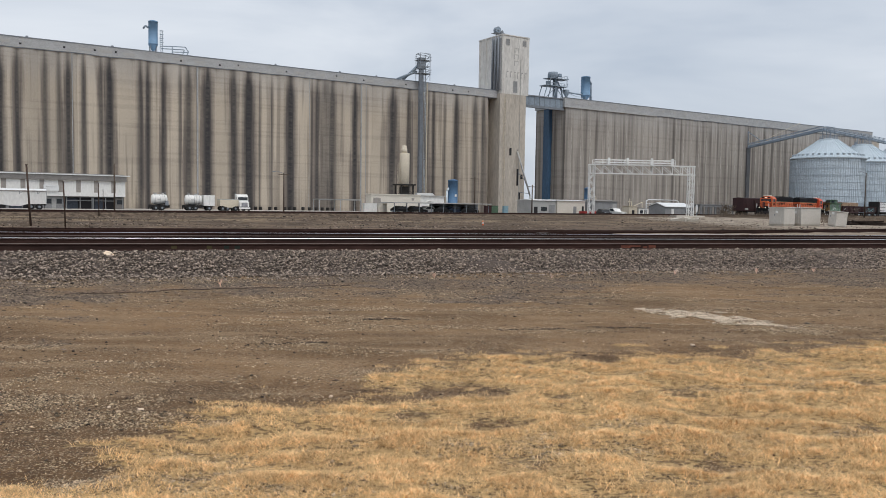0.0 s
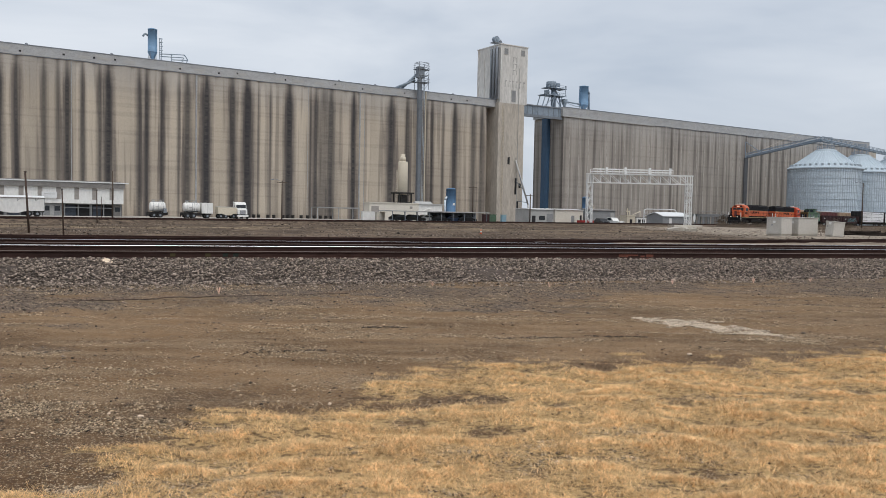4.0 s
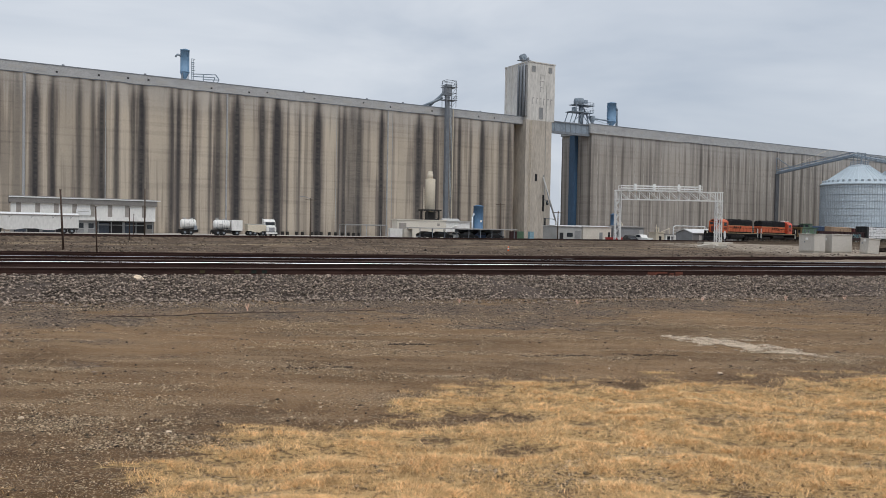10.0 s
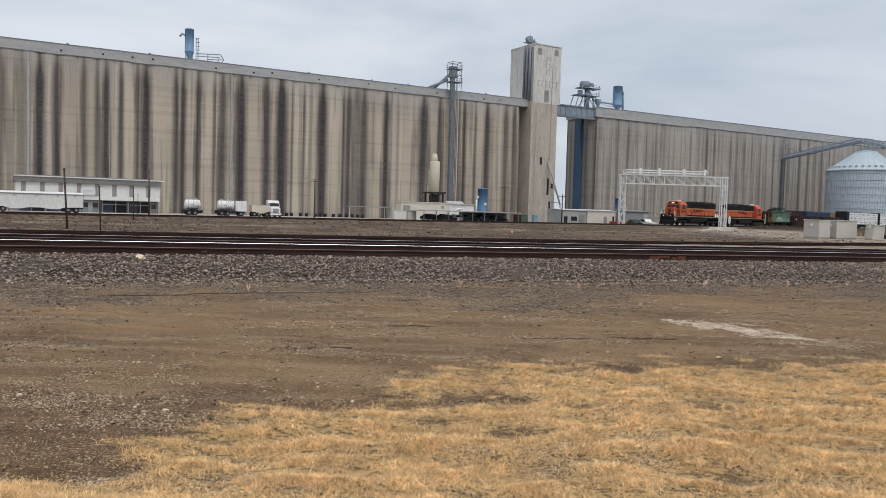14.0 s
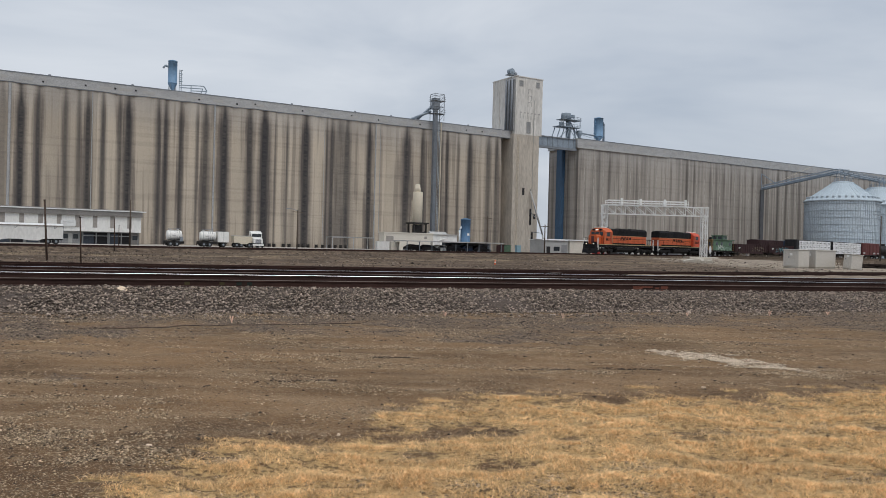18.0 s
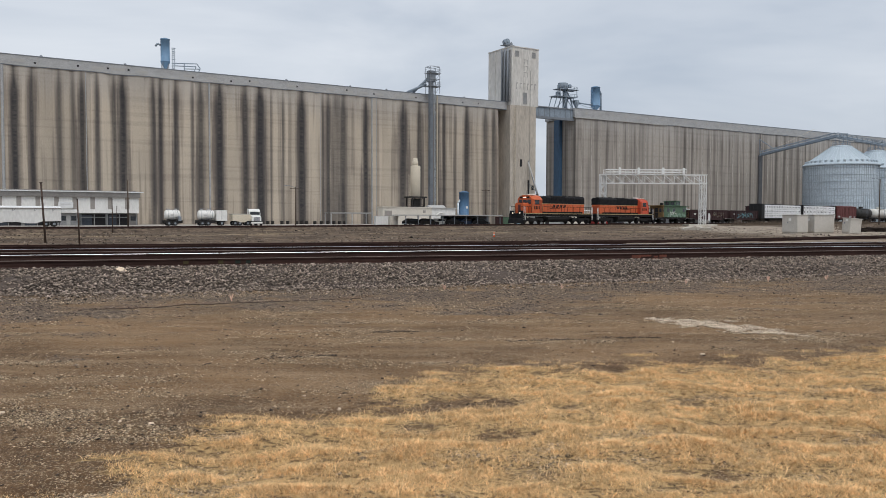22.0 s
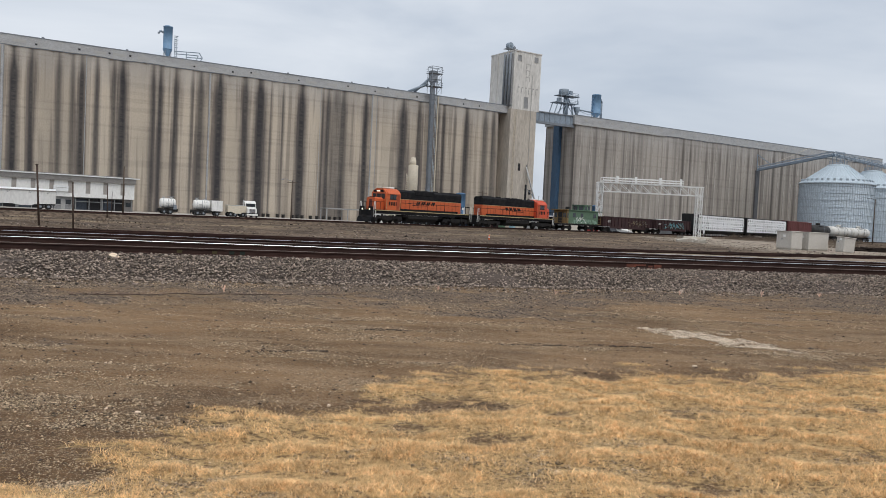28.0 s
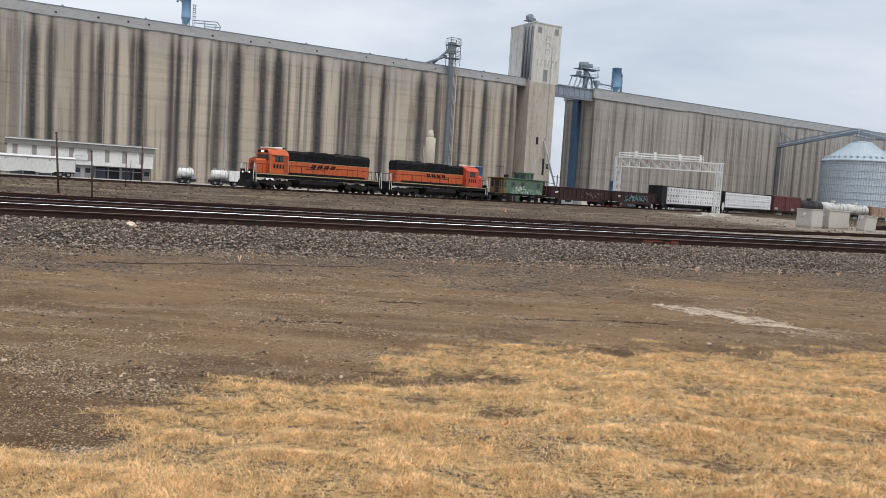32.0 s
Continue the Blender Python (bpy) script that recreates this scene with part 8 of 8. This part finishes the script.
def cyclone_tank():
    t = thing("cyclone_silo", at_wall(-24.6, 21), "tall cream steel silo on a dark frame", "silo")
    bm = bmesh.new()
    lathe(bm, [(.6, 6.2), (1.24, 6.9), (1.24, 14.6), (1.18, 14.7), (.3, 14.85)], 0, 0, 24)
    part("silo_body", bm, M_CREAM, t)
    bm = bmesh.new()
    lathe(bm, [(.75, 14.7), (.75, 15.8), (.6, 15.9), (.6, 16.5), (.5, 16.6)], -.1, 0, 12)
    part("top_vent", bm, M_CREAM, t)
    bars("service_ladder", [((-1.75, -.4, 4), (-1.75, -.4, 12.5)), ((-2.1, -.4, 4), (-2.1, -.4, 12.5))] + [((-2.1, -.4, 4.5 + .5 * k), (-1.75, -.4, 4.5 + .5 * k)) for k in range(16)], .05, M_CREAM, t)
    bm = bmesh.new()
    for x in (-1.7, 1.7):
        for y in (-1.5, 1.5):
            box(bm, x - .16, x + .16, y - .16, y + .16, -.2, 7.0)
    for z in (4.6, 6.9):
        for a, b in (((-1.7, -1.5), (1.7, -1.5)), ((-1.7, 1.5), (1.7, 1.5)), ((-1.7, -1.5), (-1.7, 1.5)), ((1.7, -1.5), (1.7, 1.5))):
            tube(bm, (*a, z), (*b, z), .1, None, 6)
    tube(bm, (-1.7, -1.5, 4.6), (1.7, -1.5, 6.9), .06, None, 5)
    tube(bm, (1.7, -1.5, 4.6), (-1.7, -1.5, 6.9), .06, None, 5)
    part("stand", bm, M_TANKBLACK, t, "dark steel stand")
    blocks("hopper_housing", [(-.9, .9, -.9, .9, 4.4, 6.4)], M_TANKBLACK, t)
    blocks("walk_deck", [(-2.3, 2.3, -1.9, 1.9, 6.7, 7.05)], M_TANKBLACK, t)


cyclone_tank()

f3 = dust_collector("dust_collector", at_wall(-8.9, 19), 8.5, 1.3, "blue dust collector standing by the silos", M_YARDBLUE)
bars("bent_duct", [((-1.8, 0, 0), (-1.8, 0, 5.6)), ((-1.8, 0, 5.6), (-1.3, 0, 6.4)), ((-1.3, 0, 6.4), (-.6, 0, 6.5))], .25, M_GALV, f3, "pale bent duct", 8)
blocks("label_plate", [(-.2, .4, -1.32, -1.27, 4.2, 4.8)], M_WHITE, f3)
f4 = dust_collector("dust_collector", at_wall(28.2, 30), 7.2, .85, "blue filter tower beside the signal bridge", M_YARDBLUE)
bars("bent_duct", [((1.6, 0, 0), (1.6, 0, 4.6)), ((1.6, 0, 4.6), (2.4, 0, 5.6)), ((2.4, 0, 5.6), (3.2, 0, 4.6)), ((3.2, 0, 4.6), (3.2, 0, 0))], .16, M_CREAM, f4, "", 8)


def shelter():
    t = thing("truck_shelter", at_wall(-44.8, 15), "open flat-roofed shelter of thin beams", "shelter")
    blocks("roof_beam", [(0, 11.4, 0, .3, 2.75, 2.95), (0, 11.4, 3.7, 4.0, 2.75, 2.95)], M_GALLERY, t)
    for x in (0, 5.6, 11.2):
        for y in (0.1, 3.8):
            blocks("post", [(x, x + .2, y, y + .2, -.2, 2.75)], M_GALLERY, t)
    blocks("roof_sheet", [(-.1, 11.5, -.1, 4.1, 2.952, 3.02)], M_PALEGREY, t)


shelter()


def small_container(m, L, H, paint, label, category, nm="container", deep=2.2):
    t = thing(nm, m, label, category)
    b = blocks("body", [(0, L, 0, deep, -.1, H)], paint, t, "", .03)
    bm = bmesh.new()
    for k in range(int(L / .3)):
        box(bm, .1 + k * .3, .2 + k * .3, -.04, 0, .1, H - .1)
    part("corrugation", bm, paint, b)
    blocks("lid", [(-.05, L + .05, -.05, deep + .05, H + .002, H + .1)], paint, t)


small_container(at_wall(-47.4, 45), 2.9, 2.0, M_WHITE, "white box on the yard with printed bars", "box container", deep=.9)
small_container(at_wall(-43.6, 44), 2.0, 2.0, M_PALECREAM, "pale container with a rounded lid", "box container", deep=.8)
small_container(at_wall(-14.4, 42), 1.7, 1.9, M_MAROON, "dark red bin beside the carport", "skip", "skip", .8)
small_container(at_wall(-11.9, 41), 1.9, 1.9, M_GREEN, "faded green skip in the yard", "skip", "skip", .8)
small_container(at_wall(-9.7, 43), 1.2, 1.9, M_BLUECABIN, "pale blue cabin in the yard", "cabin", "cabin", .8)
small_container(at_wall(9.4, 50), 4.2, .9, M_REDPAINT, "low red steel bin by the white shed", "skip", "skip")


def barrels():
    """Dark drums and pallets at the foot of the silos."""
    rng = random.Random(17)
    first = None
    for k in range(16):
        m = at_wall(-62 + k * 1.75 + rng.uniform(-.5, .5), 3.2 + rng.uniform(-.6, .6))
        if first is None:
            first = thing("drum", m, "dark steel drum at the foot of the silos", "drum", "steel drums")
            bm = bmesh.new()
            lathe(bm, [(.42, 0), (.42, .42), (.45, .45), (.42, .48), (.42, .74), (.45, .77), (.40, .85)], 0, 0, 12)
            part("shell", bm, M_TANKBLACK, first)
        else:
            copy_thing(first, m)


barrels()

# the road that the lorries stand on, and the pad by the silos
bm = bmesh.new()
for x0, x1, y0, y1, z in ((-260, 8, -38, -24, .03), (-260, -20, -24, -1.2, .024)):
    v = [bm.verts.new((x, y, z)) for x, y in ((x0, y0), (x1, y0), (x1, y1), (x0, y1))]
    bm.faces.new(v)
road = new("road", finish(bm, "road", mat("pale_road_surface", (0.40, 0.37, 0.335), 0.95, dark=(.27, .245, .22), scale=.3, fine=4, vary=.6, bump=.1)))
road.matrix_basis = at_wall(0, 0, YARD_Z)
tagged(road, "pale dusty road along the silos", "road", kind="structure")


# ---- small things on and by the tracks ----
def whisker(x, y, k):
    t = thing("survey_whisker", pose(x, y, 0.0, 0, 0, k * 50), "faded orange survey whisker stuck in the dirt", "survey marker", "survey markers")
    bm = bmesh.new()
    rng = random.Random(30 + k)
    for j in range(16):
        a = rng.uniform(0, math.tau)
        r, h = rng.uniform(.015, .07), rng.uniform(.07, .14)
        v = [bm.verts.new(c) for c in ((.005 * math.cos(a + 1.5), .005 * math.sin(a + 1.5), 0), (-.005 * math.cos(a + 1.5), -.005 * math.sin(a + 1.5), 0), (r * math.cos(a) + .004, r * math.sin(a), h), (r * math.cos(a) - .004, r * math.sin(a), h))]
        bm.faces.new((v[0], v[1], v[3], v[2]))
    tube(bm, (0, 0, -.02), (0, 0, .03), .012, None, 6)
    part("strands", bm, M_WHISKER, t)


for k, (x, y) in enumerate(((-0.17, 17.0), (2.47, 17.45), (5.66, 18.85), (8.0, 19.75), (9.75, 20.35), (-4.2, 14.7))):
    whisker(x, y, k)

stone = thing("white_rock", MAIN @ pose(-8.05, -0.78, 0.40), "pale limestone rock on the ballast shoulder", "rock")
bm = bmesh.new()
bmesh.ops.create_icosphere(bm, subdivisions=2, radius=0.15)
for v in bm.verts:
    v.co *= 0.8 + 0.5 * noise.noise(v.co * 7)
    v.co.z *= 0.62
part("stone", bm, M_PALESTONE, stone)

for u, w, z0, z1 in ((5.55, .16, .525, .552), (5.66, .05, .50, .54), (5.35, .30, .47, .55), (5.72, .26, .50, .55), (6.06, .14, .47, .52), (6.25, .24, .47, .55)):
    blocks("paint_mark", [(u, u + w, -.0215, -.0125, z0, z1)], M_SPRAY, track_1, "rough orange paint mark on the rail")
for u, w in ((5.3, .25), (5.95, .5)):
    blocks("paint_mark", [(u, u + w, -.0795, -.071, .428, .452)], M_SPRAY, track_1, "rough orange paint mark on the rail")
for u, mt in ((-6.75, M_MARK_Y), (-5.95, M_MARK_Y), (-5.55, M_MARK_G), (-5.3, M_MARK_G)):
    blocks("paint_mark", [(u, u + .12, -.0215, -.0125, .47, .55)], mt, track_1, "small paint mark on the rail")
bond = thing("switch_box", MAIN @ pose(6.5, 7.6, 0.41), "small rusty box between the tracks", "switch box")
blocks("box_body", [(-.18, .18, -.14, .14, 0, .20)], M_RUST, bond, "", .02)
blocks("box_lid", [(-.2, .2, -.16, .16, .202, .22)], M_RUST, bond)


def old_cable():
    """A thin cable half buried along the road."""
    t = thing("cable", pose(0, 0, 0), "thin dark cable lying half buried in the dirt", "cable")
    bm = bmesh.new()
    line = [(-6.4 + 4.6 * k / 24, 13.2 + 2.0 * k / 24 + .05 * noise.noise((k * .4, 0, 0))) for k in range(25)]
    for (ax, ay), (bx, by) in zip(line, line[1:]):
        tube(bm, (ax, ay, height(ax, ay) + .004), (bx, by, height(bx, by) + .004), .011, None, 6)
    part("strand", bm, M_RUST, t)


old_cable()


def flat_stone(x, y, r, turn):
    t = thing("flat_stone", pose(x, y, height(x, y) + .008, 4, 3, turn), "pale broken stone lying on the dirt", "stone", "pale stones")
    rng = random.Random(int(turn))
    bm = bmesh.new()
    pts = [(r * rng.uniform(.6, 1.2) * math.cos(math.tau * k / 7), .55 * r * rng.uniform(.6, 1.2) * math.sin(math.tau * k / 7)) for k in range(7)]
    lo = [bm.verts.new((px, py, -.02)) for px, py in pts]
    hi = [bm.verts.new((px * .8, py * .8, r * .16 + rng.uniform(-.003, .004))) for px, py in pts]
    bm.faces.new(lo[::-1])
    bm.faces.new(hi)
    for k in range(7):
        bm.faces.new((lo[k], lo[(k + 1) % 7], hi[(k + 1) % 7], hi[k]))
    part("stone", bm, M_PALESTONE, t)


for x, y, r, turn in ((-2.26, 5.80, .036, 25), (-2.55, 5.92, .020, 70), (-3.63, 6.18, .030, 10), (-0.9, 6.35, .022, 40), (-1.3, 6.9, .016, 5), (2.95, 9.05, .045, 3), (1.7, 9.2, .022, 55), (-3.3, 7.6, .020, 31)):
    flat_stone(x, y, r, turn)


def trestle():
    t = thing("loading_trestle", at_wall(70.0, 34), "low dark loading trestle on thick posts", "trestle")
    blocks("beam", [(0, 17, -.3, .3, 2.6, 3.3), (0, 17, 2.7, 3.3, 2.6, 3.3)], M_GREYWALL, t, "", .04)
    for k in range(9):
        for y in (0, 3):
            blocks("post", [(k * 2.1, k * 2.1 + .45, y - .22, y + .22, -.3, 2.6)], M_GREYWALL, t)
    blocks("deck", [(-.2, 17.2, -.5, 3.5, 3.302, 3.45)], M_GREYWALL, t)
    bars("side_rail", [((0, -.4, 4.2), (12, -.4, 4.2))] + [((k * 2.0, -.4, 3.4), (k * 2.0, -.4, 4.2)) for k in range(7)], .04, M_GREYWALL, t)


trestle()


def notice_post():
    t = thing("notice_post", pose(51.6, 158.5, -.2, 0, 0, 0), "white oval notice board on a post", "sign")
    bars("post", [((0, 0, 0), (0, 0, 1.4))], .05, M_STEEL, t)
    bm = bmesh.new()
    pts = [(.24 * math.cos(math.tau * k / 14), 2.0 + .85 * math.sin(math.tau * k / 14)) for k in range(14)]
    prism_y(bm, pts, -.05, .0)
    part("board", bm, M_WHITE_ROOF, t)


notice_post()


def sleeper_pile():
    """Old sleepers and rails dumped beside the cabinets."""
    rng = random.Random(23)
    t = thing("sleeper_pile", pose(50.0, 88.5, 0.05, 0, 0, 12), "pile of old dark sleepers dumped on the dirt", "sleeper pile")
    bm = bmesh.new()
    box(bm, -1.3, 1.3, -.115, .115, 0, .17, .012)
    first = part("sleeper", bm, M_TIE, t)
    first.matrix_basis = pose(0, 0, 0, 0, 0, 4)
    for k in range(26):
        lay = k // 11
        repeat(first, pose(-3.5 + (k % 11) * .75 + rng.uniform(-.3, .3), rng.uniform(-.8, .8), .17 * lay + rng.uniform(0, .06), rng.uniform(-6, 6), rng.uniform(-5, 5), rng.uniform(-25, 25)))


sleeper_pile()


def scrub():
    """Bare weeds and twigs along the banks behind the tracks."""
    rng = np.random.default_rng(44)
    v, f = [], []
    spots = []
    for _ in range(260):
        s = rng.uniform(-40, 190)
        off = rng.uniform(-26, -4)
        spots.append((TRAIN_X + s * math.cos(ta) - off * math.sin(ta), TRAIN_Y + s * math.sin(ta) + off * math.cos(ta), rng.uniform(.1, .35)))
    for _ in range(150):
        spots.append((rng.uniform(52, 76), rng.uniform(92, 112), rng.uniform(.4, 1.5)))
    for _ in range(230):
        s, off = rng.uniform(118, 205), rng.uniform(-4.2, -3.0)
        spots.append((TRAIN_X + s * math.cos(ta) - off * math.sin(ta), TRAIN_Y + s * math.sin(ta) + off * math.cos(ta), rng.uniform(.5, 1.5)))
    for x, y, h in spots:
        for _ in range(26):
            a, r = rng.uniform(0, math.tau), rng.uniform(.1, .6)
            bx, by = x + rng.normal(0, .5), y + rng.normal(0, .35)
            b = len(v)
            z = height(bx, by) - .03
            w = .014
            v += [(bx - w, by, z), (bx + w, by, z), (bx + r * h * math.cos(a), by + r * h * math.sin(a), z + h * rng.uniform(.6, 1.2))]
            f.append((b, b + 1, b + 2))
    cloud_mesh("dry_weeds", v, f, M_SCRUB, "bare dry weeds along the banks", "weeds")


scrub()


def bare_bush(m, tall, label):
    """A leafless bush: limbs that fork three times."""
    t = thing("bare_bush", m, label, "bush")
    rng = random.Random(8)

    def fork(bm, p, d, long, r, left):
        q = p + d * long
        tube(bm, p, q, r, r * .6, 5, False)
        if left:
            for _ in range(4):
                e = (d + Vector((rng.uniform(-.8, .8), rng.uniform(-.8, .8), rng.uniform(-.35, .5)))).normalized()
                fork(bm, q, e, long * rng.uniform(.5, .85), r * .6, left - 1)

    for k in range(7):
        bm = bmesh.new()
        a = math.tau * k / 7 + rng.uniform(-.3, .3)
        fork(bm, Vector((0, 0, -.1)), Vector((math.cos(a) * .7, math.sin(a) * .7, 1)).normalized(), tall * .36, .07, 3)
        part("limb", bm, M_SCRUB, t)


bare_bush(on_yard(143.6, 6.4, YARD_Z - .05), 3.9, "leafless dark brown bush beside the storage track")
bare_bush(on_yard(139.6, 5.6, YARD_Z - .05), 2.3, "low leafless bush beside the storage track")


def traffic_cone():
    t = thing("traffic_cone", pose(3.3, 64.0, height(3.3, 64.0)) @ Matrix.Diagonal((.62, .62, .62, 1)), "orange traffic cone with a white collar on the yard dirt", "traffic cone")
    bm = bmesh.new()
    box(bm, -.19, .19, -.19, .19, 0, .04)
    lathe(bm, [(.15, .04), (.035, .70), (.02, .71)], 0, 0, 16)
    part("cone_body", bm, M_CONE, t)
    bm = bmesh.new()
    lathe(bm, [(.112, .30), (.086, .46)], 0, 0, 16, False)
    part("collar", bm, M_WHITE_ROOF, t, "white reflective collar")


traffic_cone()


def motions():
    """The train rolls along the yard track, car behind car."""
    times = [k * 1.0 for k in range(33)]
    for car, back, turn in TRAIN:
        walk(car, [(t, on_yard(float(np.polyval(FRONT, t)) + back, 0.0, TRAIN_Z, turn)) for t in times])


motions()
